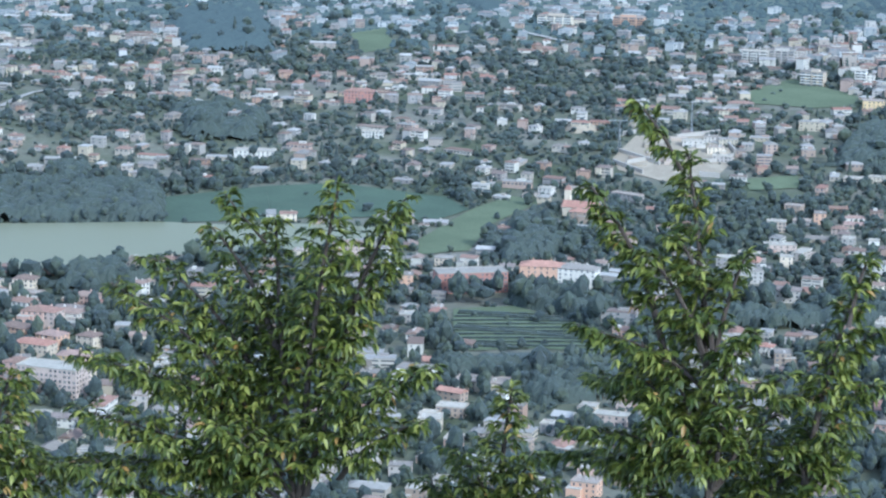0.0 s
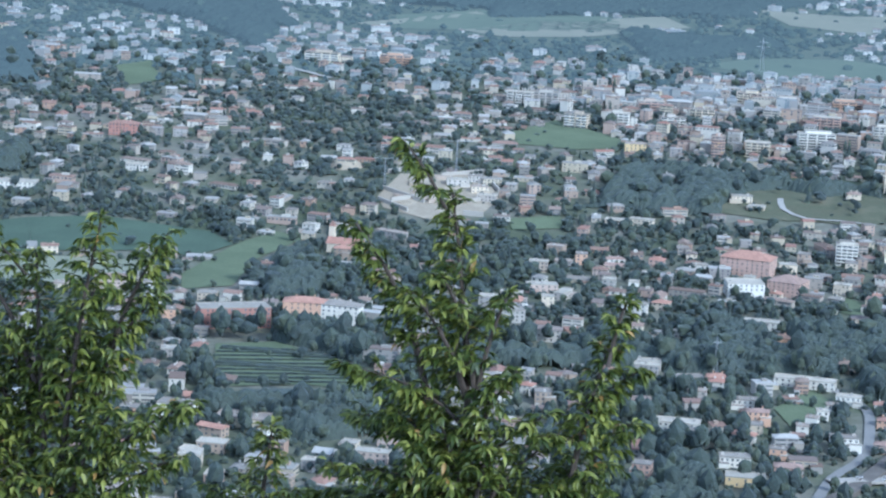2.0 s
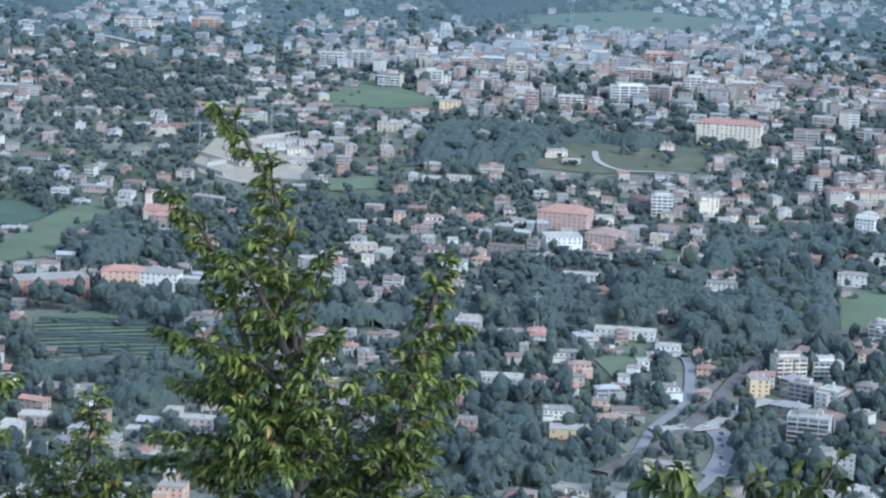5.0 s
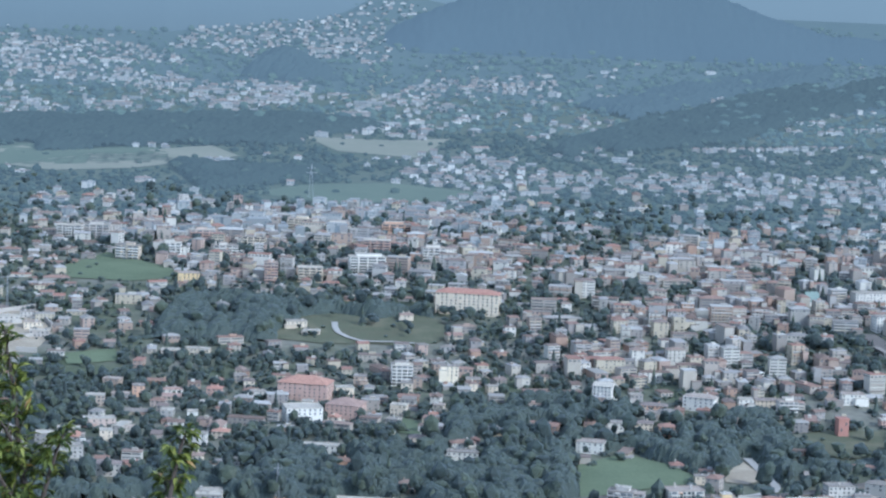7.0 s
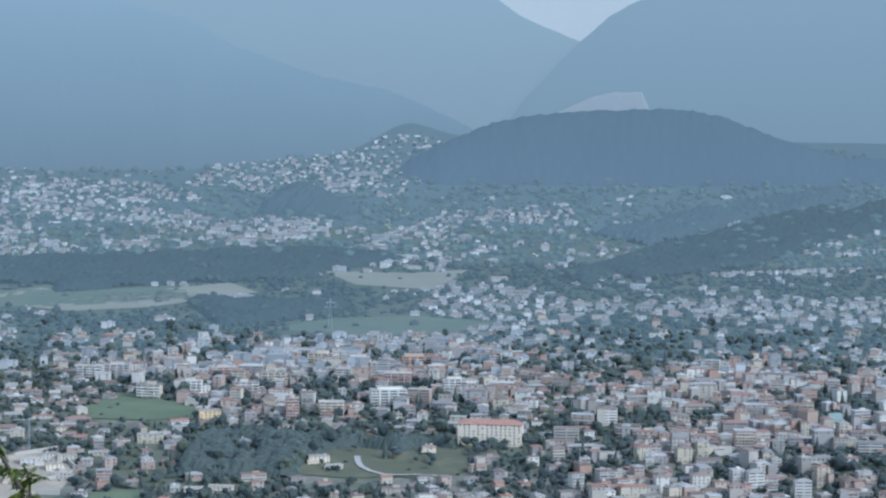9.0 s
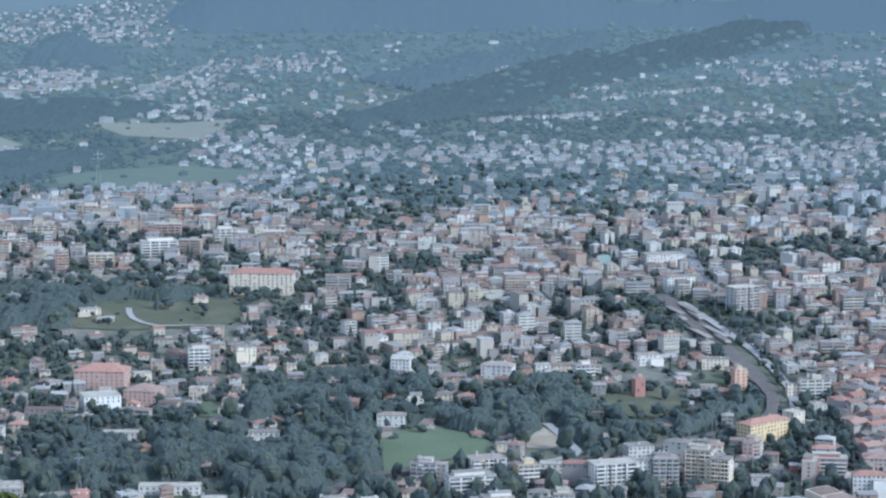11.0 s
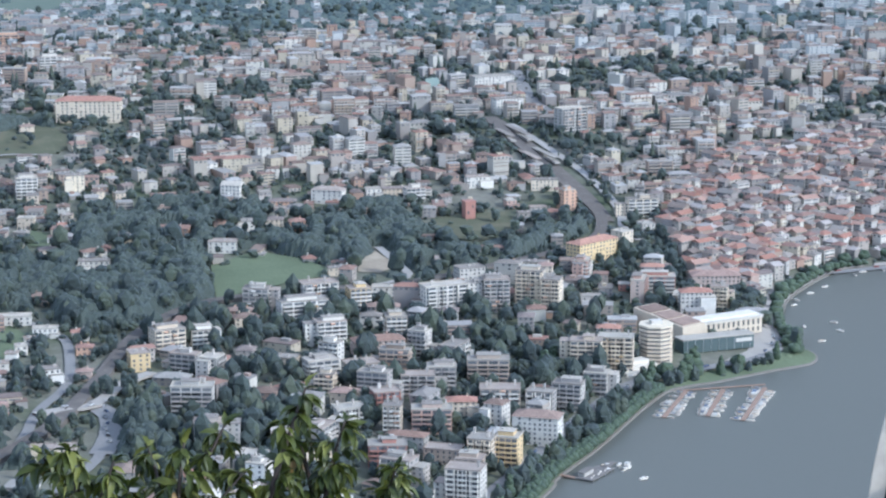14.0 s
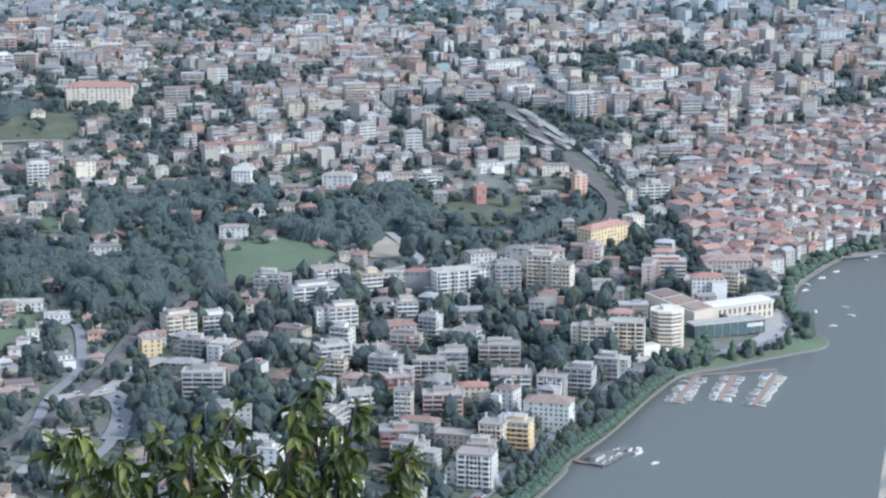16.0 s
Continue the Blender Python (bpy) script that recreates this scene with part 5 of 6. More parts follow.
m_plain_canopy = distance_backdrop("hazed_plain_canopy", [(.024, .033, .031), (.032, .042, .036)], (.3, .385, .435), 0.195 * 0.72)
m_far_canopy = distance_backdrop("hazed_hill_canopy", [(.024, .033, .033), (.032, .042, .038)], (.29, .375, .435), 0.195 * 1.0)
m_last_trees = distance_backdrop("hazed_hill_woods", [(.04, .055, .04), (.05, .07, .045), (.035, .05, .04), (.055, .075, .05)], (.3, .385, .435), 0.195 * 1.0, "island")

# ================= the town's houses =================
def clump_at(px, py, ri):
    """Where houses gather (above zero) and where gardens and tree belts lie (below)."""
    wide = noise.noise((px / 170, py / 200, 3.1)) if ri < 3050 else noise.noise((px / 260, py / 170, 5.3))
    return wide + 0.45 * noise.noise((px / 50, py / 70, 9.7))


def town():
    r_np = np.random.RandomState(11)
    n = 98000
    az = np.radians(np.concatenate([r_np.uniform(-24, 27, 68000), r_np.uniform(2, 27, 22000), r_np.uniform(-6, 6, 8000)]))
    r = np.sqrt(np.concatenate([r_np.uniform(1180 ** 2, 4790 ** 2, 68000), r_np.uniform(1800 ** 2, 2950 ** 2, 22000), r_np.uniform(2450 ** 2, 3200 ** 2, 8000)]))
    x, y = np.sin(az) * r, np.cos(az) * r
    ds = shore_dist(x, y)
    bare = inside(POND, x, y)
    for p in POLY.values():
        bare |= inside(p, x, y)
    wood = np.zeros(n, bool)
    for p in WOOD.values():
        wood |= inside(p, x, y)
    dense, old, para = inside(DENSE, x, y) | inside(CENTRE, x, y), inside(OLD, x, y), inside(PARA, x, y)
    home = np.zeros(n, bool)
    for q in TOWNS:
        home |= inside(q, x, y)
    for key in ("par", "bowl", "tower", "mead", "s", "bright"):
        for deep in (14, 30):
            bare |= inside(POLY[key], x * (1 + deep / r), y * (1 + deep / r))
    deg = np.degrees(az)
    things = [0, 0]
    for i in range(n):
        if bare[i] or ds[i] < 17:
            continue
        px, py, ri = float(x[i]), float(y[i]), float(r[i])
        s = scale_at(ri)
        clump = clump_at(px, py, ri)
        if wood[i]:
            p = 0.006
        elif old[i]:
            p = 1.0
        elif para[i]:
            p = 0.45 if clump > -0.08 else 0.03
        elif dense[i]:
            p = 0.85 if clump > -0.06 else 0.03
        elif ri > 3050:
            if home[i]:
                p = (0.5 if deg[i] < -6 and ri < 3500 else 0.8 if ri < 3700 else 0.95) if clump > (-0.4 if ri > 4350 else 0.0 if ri < 3700 else -0.12) else 0.05
            else:
                p = (0.6 if clump > 0.22 else 0.03) if deg[i] > 4 else 0.3 if clump > 0.35 else 0.01
            if ri > 4450 and deg[i] > 4.5:
                p *= 0.25
        elif ri > 1850:
            p = 0.9 if clump > (0.14 if deg[i] < -6 else 0.04 if deg[i] < -2 else 0.0) else 0.06
        else:
            p = 0.6 if clump > 0.0 else 0.08
        if rng.random() > p:
            continue
        th = math.radians(25 * noise.noise((px / 300, py / 300, 0)) + rng.gauss(0, 8) + (90 if rng.random() < 0.3 else 0))
        if old[i]:
            th = math.radians(rng.choice((28, 28, -62, -50, 40)) + rng.gauss(0, 7))
            w, d, fl, roof = rng.uniform(8, 19), rng.uniform(8, 12), rng.choice((2, 2, 3, 3, 4, 4)), rng.choice(("hip", "hip", "gable", "gable", "gable", "flat"))
        elif para[i]:
            th = math.radians(rng.choice((-32, -32, 58)) + rng.gauss(0, 7)) if ri < 1640 else th + math.radians(-20)
            w, d, fl, roof = rng.uniform(11, 25), rng.uniform(10, 14), rng.choice((2, 2, 3, 3, 4, 5, 6)), "flat" if rng.random() < 0.58 else "hip"
        elif dense[i]:
            w, d, fl, roof = rng.choice((9, 11, 12, 14, 16, 18, 22, 28)) * rng.uniform(0.85, 1.15), rng.uniform(9, 13), rng.choice((1, 2, 2, 3, 3, 3, 4, 5, 6)), "flat" if rng.random() < 0.6 else "hip"
        else:
            w, d, fl, roof = rng.choice((9, 10, 11, 12, 14, 16, 18, 26)) * rng.uniform(0.85, 1.15), rng.uniform(8, 12), rng.choice((1, 1, 2, 2, 2, 3)), rng.choice(("hip", "gable", "flat", "flat", "flat"))
        w, d = w * s, d * s
        rad = 0.5 * (w + d) / 2 * (0.76 if old[i] else 0.95 if dense[i] else 1.05) + (-0.8 if old[i] else 1.4 if dense[i] else 4.0 if para[i] else 1.2 if ri > 4200 else 4.5) * s
        if not free(px, py, rad):
            continue
        take(px, py, rad)
        flats = fl >= 4 and roof == "flat"
        if ri < 2150 and not old[i] and things[flats] < 240:
            things[flats] += 1
            house(px, py, w, d, fl, th, roof, balconies=flats)
        else:
            far_house(px, py, w, d, fl, th, roof, s, bool(old[i]))


town()
for pts in ([(558, 4308), (686, 4357)], [(790, 4225), (930, 4185)], [(620, 4010), (760, 4090), (900, 4130)], [(880, 4030), (1050, 4080)], [(640, 3850), (900, 3900)]):
    for p in smooth_line(pts, 15):
        far_house(float(p[0]), float(p[1]) + rng.uniform(-6, 6), rng.uniform(8, 14), 8, 2, rng.uniform(-0.2, 0.2), rng.choice(("flat", "hip")), 1.0, False)
for x_, y_, w_ in ((-140, 4290, 70), (-40, 4330, 50), (-110, 4200, 60), (0, 4290, 44), (130, 4230, 50), (110, 4130, 60), (200, 4260, 40), (150, 4040, 56), (-300, 4150, 60), (-330, 4480, 55), (60, 4600, 60), (100, 4660, 50), (-60, 3460, 60), (190, 3540, 44), (-652, 3669, 120)):
    far_house(x_, y_, w_, 20, 2, rng.uniform(-0.1, 0.1), "flat", 1.0, False)
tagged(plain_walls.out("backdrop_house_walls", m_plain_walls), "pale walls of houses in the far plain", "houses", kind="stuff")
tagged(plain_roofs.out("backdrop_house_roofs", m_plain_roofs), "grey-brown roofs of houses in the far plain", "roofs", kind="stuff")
tagged(plain_glass.out("backdrop_house_windows", m_plain_glass), "hazed windows of houses in the far plain", "windows", kind="stuff")
tagged(far_walls.out("far_house_walls", m_walls), "pale plaster walls of countless far houses", "houses", kind="stuff")
tagged(far_roofs.out("far_house_roofs", m_roofs), "grey and brown roofs of countless far houses", "roofs", kind="stuff")
tagged(old_roofs.out("old_town_roofs", m_oldroofs), "red clay roofs packed in the old town", "roofs", kind="stuff")
tagged(far_glass.out("far_house_windows", m_glass), "dark windows of countless far houses", "windows", kind="stuff")


# ================= trees of the valley =================
def crown_shape(r_np, level, lobes, tall):
    """A lumpy crown of several lobes, about 1 m in radius."""
    v0, f0 = ico(level)
    vs, fs, k = [], [], 0
    for i in range(lobes):
        a = r_np.uniform(0, 6.28)
        q = 0.0 if i == 0 else r_np.uniform(0.4, 0.62)
        size = (0.95 if lobes == 1 else 0.86) if i == 0 else r_np.uniform(0.38, 0.55)
        c = np.array([math.cos(a) * q, math.sin(a) * q, r_np.uniform(-0.35, 0.6)])
        v = v0 * (size * (1 + r_np.uniform(-0.24, 0.24, (len(v0), 1)))) + c
        v[:, 2] = v[:, 2] * tall + tall
        vs.append(v), fs.append(f0 + k)
        k += len(v0)
    return np.concatenate(vs), np.concatenate(fs)


def cone_shape(r_np, tiers):
    vs, fs, k = [], [], 0
    for i in range(tiers):
        z0, z1 = i / tiers * 2.3, (i + 1.7) / tiers * 2.3
        rad = 0.62 * (1 - i / tiers) + 0.12
        a = np.linspace(0, 6.283, 8)[:-1]
        ring = np.stack([np.cos(a) * rad * r_np.uniform(0.8, 1.2, 7), np.sin(a) * rad * r_np.uniform(0.8, 1.2, 7), np.full(7, z0)], 1)
        vs += [ring, np.array([[0, 0, z1]])]
        fs.append(np.array([[k + j, k + (j + 1) % 7, k + 7] for j in range(7)]))
        k += 8
    return np.concatenate(vs), np.concatenate(fs)


def scatter_trees(name, label, shapes, spots, r_np, material):
    """One mesh of many crowns; spots are rows x, y, z, radius."""
    vs, fs, k = [], [], 0
    for x, y, z, rad in spots:
        v, f = shapes[r_np.randint(len(shapes))]
        a = r_np.uniform(0, 6.28)
        c, s = math.cos(a), math.sin(a)
        q = np.empty_like(v)
        q[:, 0] = (v[:, 0] * c - v[:, 1] * s) * rad + x
        q[:, 1] = (v[:, 0] * s + v[:, 1] * c) * rad + y
        q[:, 2] = v[:, 2] * rad * r_np.uniform(0.7, 1.3) + z
        vs.append(q), fs.append(f + k)
        k += len(v)
    ob = tri_object(name, np.concatenate(vs), np.concatenate(fs), material, smooth=False)
    return tagged(ob, label, "trees", kind="stuff")


def valley_trees():
    r_np = np.random.RandomState(23)
    near, mid, far, plain, last, firs, shrubs = [], [], [], [], [], [], []
    c = 7.4
    gx, gy = np.meshgrid(np.arange(-2000, 2150, c), np.arange(1050, 4850, c))
    x = (gx + r_np.uniform(-3, 3, gx.shape)).ravel()
    y = (gy + r_np.uniform(-3, 3, gx.shape)).ravel()
    r, deg = np.hypot(x, y), np.degrees(np.arctan2(x, y))
    m = (r > 1180) & (r < 4800) & (deg > -24) & (deg < 27) & (r_np.uniform(0, 1, r.shape) < np.interp(r, [1900, 2400, 3300, 4600], [1, 0.7, 0.36, 0.25]))
    x, y, r, deg = x[m], y[m], r[m], deg[m]
    ds = shore_dist(x, y)
    m = ds > 6
    x, y, r, deg, ds = x[m], y[m], r[m], deg[m], ds[m]
    z = height(x, y)
    wet = inside(POND, x, y)
    bare = wet.copy()
    for p in POLY.values():
        bare |= inside(p, x, y)
    wood = np.zeros(len(x), bool)
    for p in WOOD.values():
        wood |= inside(p, x, y)
    dense, old, para = inside(DENSE, x, y) | inside(CENTRE, x, y), inside(OLD, x, y), inside(PARA, x, y)
    rough = inside(POLY["brown"], x, y) | inside(POLY["tower"], x, y) | inside(POLY["v1"], x, y)
    screen = np.zeros(len(x), bool)
    for p in [q for k_, q in POLY.items() if k_ != "tower"]:
        for deep in (12, 28, 44):
            screen |= inside(p, x * (1 + deep / r), y * (1 + deep / r))
    u = r_np.uniform(0, 1, len(x))
    for i in range(len(x)):
        px, py = float(x[i]), float(y[i])
        if wet[i]:
            continue
        if bare[i]:
            p = 0.07 if rough[i] else 0.015
        elif wood[i]:
            p = 0.34
        elif old[i]:
            p = 0.06
        elif para[i]:
            p = 0.9 if clump_at(px, py, float(r[i])) < -0.05 else 0.5
        elif clump_at(px, py, float(r[i])) < (-0.05 if dense[i] else 0.05):
            p = 0.85
        else:
            p = 0.4 if dense[i] else 0.42 if r[i] > 2000 else 0.5
        if screen[i] and not bare[i]:
            p *= 0.12
        if u[i] > p:
            continue
        s = scale_at(r[i])
        rad = (2.1 + 3.6 * r_np.uniform() ** 1.8) * (1.5 if wood[i] else 1.35 if para[i] else 1.2 if dense[i] else 1.05) * float(np.interp(r[i], [2300, 3300, 4600], [1, 1.3, 1.6]))
        if not free(px, py, rad * (0.1 if wood[i] else 0.3)):
            continue
        spot = (px, py, float(z[i]) - 0.5 + (r_np.uniform(1.0, 4.5) if wood[i] else 0.0), rad)
        if r_np.uniform() < (0.05 if not dense[i] else 0.12) and r[i] < 3000:
            firs.append((px, py, float(z[i]) - 0.5, rad * 0.95))
        elif r[i] < 1750:
            near.append(spot)
        elif r[i] < 2250:
            mid.append(spot)
        elif r[i] + r_np.uniform(-350, 350) < 3050:
            far.append(spot)
        elif r[i] < 4000:
            plain.append(spot)
        else:
            last.append(spot)
    spots = []
    for hx, hy, d, w in gardens:
        r_ = math.hypot(hx, hy)
        if r_ < 1250:
            continue
        ux, uy = -hx / r_, -hy / r_
        for _ in range(4 if r_ < 2300 else 2 if r_ < 3000 else 1):
            side = r_np.uniform(-0.75, 0.75) * w
            front = d * 0.5 + r_np.uniform(1.0, 6.0)
            spots.append((hx + ux * front - uy * side, hy + uy * front + ux * side, r_np.uniform(1.3, 3.0) * (1.0 if r_ < 3000 else 1.4), r_))
    spots = np.array(spots)
    sz_, sd_ = height(spots[:, 0], spots[:, 1]), shore_dist(spots[:, 0], spots[:, 1])
    for (px, py, sz, r_), hh, dd in zip(spots, sz_, sd_):
        if dd > 8:
            (shrubs if r_ < 3000 else plain).append((px, py, hh - 0.6, sz))
    print("trees", len(near), len(mid), len(far), len(plain), len(last), len(firs))
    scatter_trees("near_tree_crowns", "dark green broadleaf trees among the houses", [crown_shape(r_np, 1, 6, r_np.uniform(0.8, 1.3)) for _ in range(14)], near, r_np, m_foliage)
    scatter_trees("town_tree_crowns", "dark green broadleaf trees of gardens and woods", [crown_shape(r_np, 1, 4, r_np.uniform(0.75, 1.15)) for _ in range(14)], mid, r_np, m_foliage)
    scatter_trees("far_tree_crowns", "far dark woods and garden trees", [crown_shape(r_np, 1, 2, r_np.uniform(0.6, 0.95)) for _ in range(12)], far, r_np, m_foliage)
    scatter_trees("backdrop_trees", "hazed woods of the far plain", [crown_shape(r_np, 1, 1, 0.6) for _ in range(8)], plain, r_np, m_plain_trees)
    scatter_trees("backdrop_hill_trees", "hazed woods at the foot of far hills", [crown_shape(r_np, 1, 1, 0.6) for _ in range(6)], last, r_np, m_last_trees)
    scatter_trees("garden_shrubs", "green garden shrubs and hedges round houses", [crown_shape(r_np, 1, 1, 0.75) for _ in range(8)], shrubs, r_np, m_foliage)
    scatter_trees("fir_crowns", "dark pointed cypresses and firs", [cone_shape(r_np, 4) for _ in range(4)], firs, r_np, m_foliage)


valley_trees()


def canopy(key, poly):
    """A wood seen from afar: one closed, lumpy roof of crowns over the ground."""
    q = np.random.RandomState(len(key) * 7 + len(poly))
    xs, ys = np.array([p[0] for p in poly], float), np.array([p[1] for p in poly], float)
    far_off = math.hypot(xs.mean(), ys.mean())
    step = float(np.interp(far_off, [1500, 2300, 4000], [1.7, 2.6, 6.0]))
    size = float(np.interp(far_off, [1500, 2300, 4000], [10.5, 12.0, 16.0]))
    gx, gy = np.arange(xs.min() - 6, xs.max() + 6, step), np.arange(ys.min() - 6, ys.max() + 6, step)
    X, Y = np.meshgrid(gx, gy)
    X = X + q.uniform(-0.3, 0.3, X.shape) * step
    Y = Y + q.uniform(-0.3, 0.3, X.shape) * step
    edge = np.full(X.shape, 1e9)
    for (x0, y0), (x1, y1) in zip(poly, poly[1:] + poly[:1]):
        dx, dy = x1 - x0, y1 - y0
        k = np.clip(((X - x0) * dx + (Y - y0) * dy) / (dx * dx + dy * dy), 0, 1)
        edge = np.minimum(edge, np.hypot(X - x0 - k * dx, Y - y0 - k * dy))
    edge = np.where(inside(poly, X, Y), edge, -edge)
    cx, cy = np.floor(X / size).astype(int), np.floor(Y / size).astype(int)
    best, tone = np.full(X.shape, 1e9), np.zeros(X.shape)
    for i in (-1, 0, 1):
        for j in (-1, 0, 1):
            a, b = cx + i, cy + j
            h1 = np.modf(np.abs(np.sin(a * 12.9898 + b * 78.233) * 43758.5453))[0]
            h2 = np.modf(np.abs(np.sin(a * 39.346 + b * 11.135) * 24634.6345))[0]
            d = np.hypot((a + h1) * size - X, (b + h2) * size - Y) / (0.75 + 0.5 * h2)
            tone = np.where(d < best, h1, tone)
            best = np.minimum(best, d)
    lump = np.clip(1 - (best / (size * 0.95)) ** 2, 0, 1)
    wob = 4.0 * np.sin(X / 23 + len(key)) * np.cos(Y / 31) + edge
    top = (3.0 + 6.5 * tone + 4.6 * lump * size / 7 + q.uniform(-1.2, 1.2, X.shape)) * np.clip(wob / 5.0, 0, 1) ** 0.45
    if far_off < 2700:
        near = BUSY[(BUSY[:, 0] > gx[0] - 20) & (BUSY[:, 0] < gx[-1] + 20) & (BUSY[:, 1] > gy[0] - 20) & (BUSY[:, 1] < gy[-1] + 20)]
        clear = np.full(X.shape, 1e9)
        for p in near:
            clear = np.minimum(clear, np.hypot(X - p[0], Y - p[1]))
        top = top * np.clip((clear - 8) / 6, 0, 1)
        for hx, hy, hd, hw in gardens:
            if gx[0] < hx < gx[-1] and gy[0] < hy < gy[-1]:
                for deep, low in ((9, 0.0), (26, 0.15), (42, 0.4)):
                    away = np.hypot(X - hx * (1 - deep / far_off), (Y - hy * (1 - deep / far_off)) * 0.7)
                    top = top * np.maximum(low, np.clip((away - 0.5 * hw - 1) / 5, 0, 1))
        for p in POLY.values():
            for push in (1.0, 1 + 20 / far_off):
                top = np.where(inside(p, X * push, Y * push), -1.0, top)
            for push in (1 + 36 / far_off, 1 + 52 / far_off):
                top = np.where(inside(p, X * push, Y * push), np.minimum(top, 5.0), top)
    pad = np.pad(top, 2, mode="edge")
    soft = sum(pad[2 + a:pad.shape[0] - 2 + a, 2 + b:pad.shape[1] - 2 + b] for a in (-2, -1, 0, 1, 2) for b in (-2, -1, 0, 1, 2)) / 25
    top = np.where(np.abs(top - soft) > 3.2, soft, top)
    if key == "knoll":
        top = top + 36 * np.clip(edge / 75, 0, 1) ** 0.8
    Z = height(X, Y) - 1.0 + top
    keep = edge > -3
    n = X.shape[1]
    i = (np.arange(X.shape[0] - 1)[:, None] * n + np.arange(n - 1)[None]).ravel()
    i = i[keep.ravel()[i]]
    f = np.concatenate([np.stack([i, i + 1, i + n + 1], 1), np.stack([i, i + n + 1, i + n], 1)])
    used, back = np.unique(f, return_inverse=True)
    v = np.stack([X, Y, Z], -1).reshape(-1, 3)[used]
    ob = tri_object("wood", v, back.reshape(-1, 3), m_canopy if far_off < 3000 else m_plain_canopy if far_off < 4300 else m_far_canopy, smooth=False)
    tagged(ob, "closed dark green wood of broadleaf crowns", "wood", kind="stuff")


for key, poly in WOOD.items():
    canopy(key, poly)


# ================= far mountains =================
def ridge(name, crest, r0, depth, foot, material, label, rough=0.12, seed=0, n=160, lump=0.0):
    """A mountain side: crest is rows of (degrees from ahead, degrees above the eye's level)."""
    a0, a1 = crest[0][0], crest[-1][0]
    m = 44 if lump else 24
    r0 = r0 if isinstance(r0, list) else [(a0, r0)]
    v, f = [], []
    for i in range(n + 1):
        a = a0 + (a1 - a0) * i / n
        near = float(np.interp(a, [c[0] for c in r0], [c[1] for c in r0]))
        if len(r0) > 1:
            near += 25 * noise.noise((a * 0.3, seed, 2))
        e = float(np.interp(a, [c[0] for c in crest], [c[1] for c in crest]))
        top = EYE + math.tan(math.radians(e)) * (near + depth * 0.6)
        crown = rough * 30 * noise.noise((a * 1.3, seed, 0)) + rough * 22 * noise.noise((a * 5, seed, 4)) + rough * 9 * noise.noise((a * 21, seed, 7))
        for j in range(m + 1):
            k = j / m
            rr = near + depth * k
            up = math.sin(min(1, k / 0.6) * math.pi / 2) ** 0.8 if k < 0.6 else math.cos((k - 0.6) / 0.4 * math.pi / 2)
            bump = lump * (0.8 * noise.noise((a * 2.2, up * 3, seed)) + noise.noise((a * 7, up * 9, seed + 5)))
            t = math.radians(a)
            v.append((math.sin(t) * (rr + bump), math.cos(t) * (rr + bump), foot + (top - foot) * up + crown * up ** 5 + bump * 0.25))
    for i in range(n):
        for j in range(m):
            q = i * (m + 1) + j
            f.append((q, q + m + 1, q + m + 2, q + 1))
    ob = link_mesh(name, v, f, material)
    for p in ob.data.polygons:
        p.use_smooth = True
    return tagged(ob, label, "mountain", kind="structure")


# haze before the mountains is painted in as bluish emission
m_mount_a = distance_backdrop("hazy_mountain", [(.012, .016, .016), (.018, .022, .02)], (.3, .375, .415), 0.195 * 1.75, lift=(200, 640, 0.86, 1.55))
m_mount_b = distance_backdrop("hazed_pale_mountain", [(.012, .016, .016), (.016, .02, .02)], (.325, .385, .405), 0.195 * 2.25, lift=(260, 640, 0.9, 1.16))
m_mount_d = distance_backdrop("hazed_blue_mountain", [(.012, .016, .016), (.016, .02, .02)], (.315, .385, .415), 0.195 * 2.1, lift=(260, 620, 0.88, 1.1))
m_mount_c = distance_backdrop("hazed_wooded_hill", [(.02, .028, .03), (.026, .034, .034)], (.28, .365, .43), 0.195 * 1.12, lift=(190, 420, 1.12, 0.98))
m_quarry = distance_backdrop("hazed_quarry", [(.06, .06, .06), (.1, .1, .1)], (.36, .41, .42), 0.195 * 1.7)
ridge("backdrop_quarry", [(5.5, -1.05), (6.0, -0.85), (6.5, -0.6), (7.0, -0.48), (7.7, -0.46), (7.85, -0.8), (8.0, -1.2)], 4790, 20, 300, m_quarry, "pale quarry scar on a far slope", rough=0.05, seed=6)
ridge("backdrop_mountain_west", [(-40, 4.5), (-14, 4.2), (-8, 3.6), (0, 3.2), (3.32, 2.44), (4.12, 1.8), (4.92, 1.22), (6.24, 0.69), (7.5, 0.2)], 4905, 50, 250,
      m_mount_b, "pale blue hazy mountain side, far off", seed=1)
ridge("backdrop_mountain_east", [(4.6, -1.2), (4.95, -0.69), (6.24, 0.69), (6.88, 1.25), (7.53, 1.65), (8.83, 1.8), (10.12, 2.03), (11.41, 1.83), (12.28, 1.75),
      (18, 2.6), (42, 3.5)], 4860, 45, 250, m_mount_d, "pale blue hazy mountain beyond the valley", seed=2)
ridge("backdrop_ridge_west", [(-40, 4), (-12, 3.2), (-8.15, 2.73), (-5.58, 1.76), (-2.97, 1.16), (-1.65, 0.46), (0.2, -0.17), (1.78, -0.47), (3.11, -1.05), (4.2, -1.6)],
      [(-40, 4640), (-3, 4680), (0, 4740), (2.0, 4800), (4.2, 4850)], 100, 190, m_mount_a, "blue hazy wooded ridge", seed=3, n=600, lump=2)
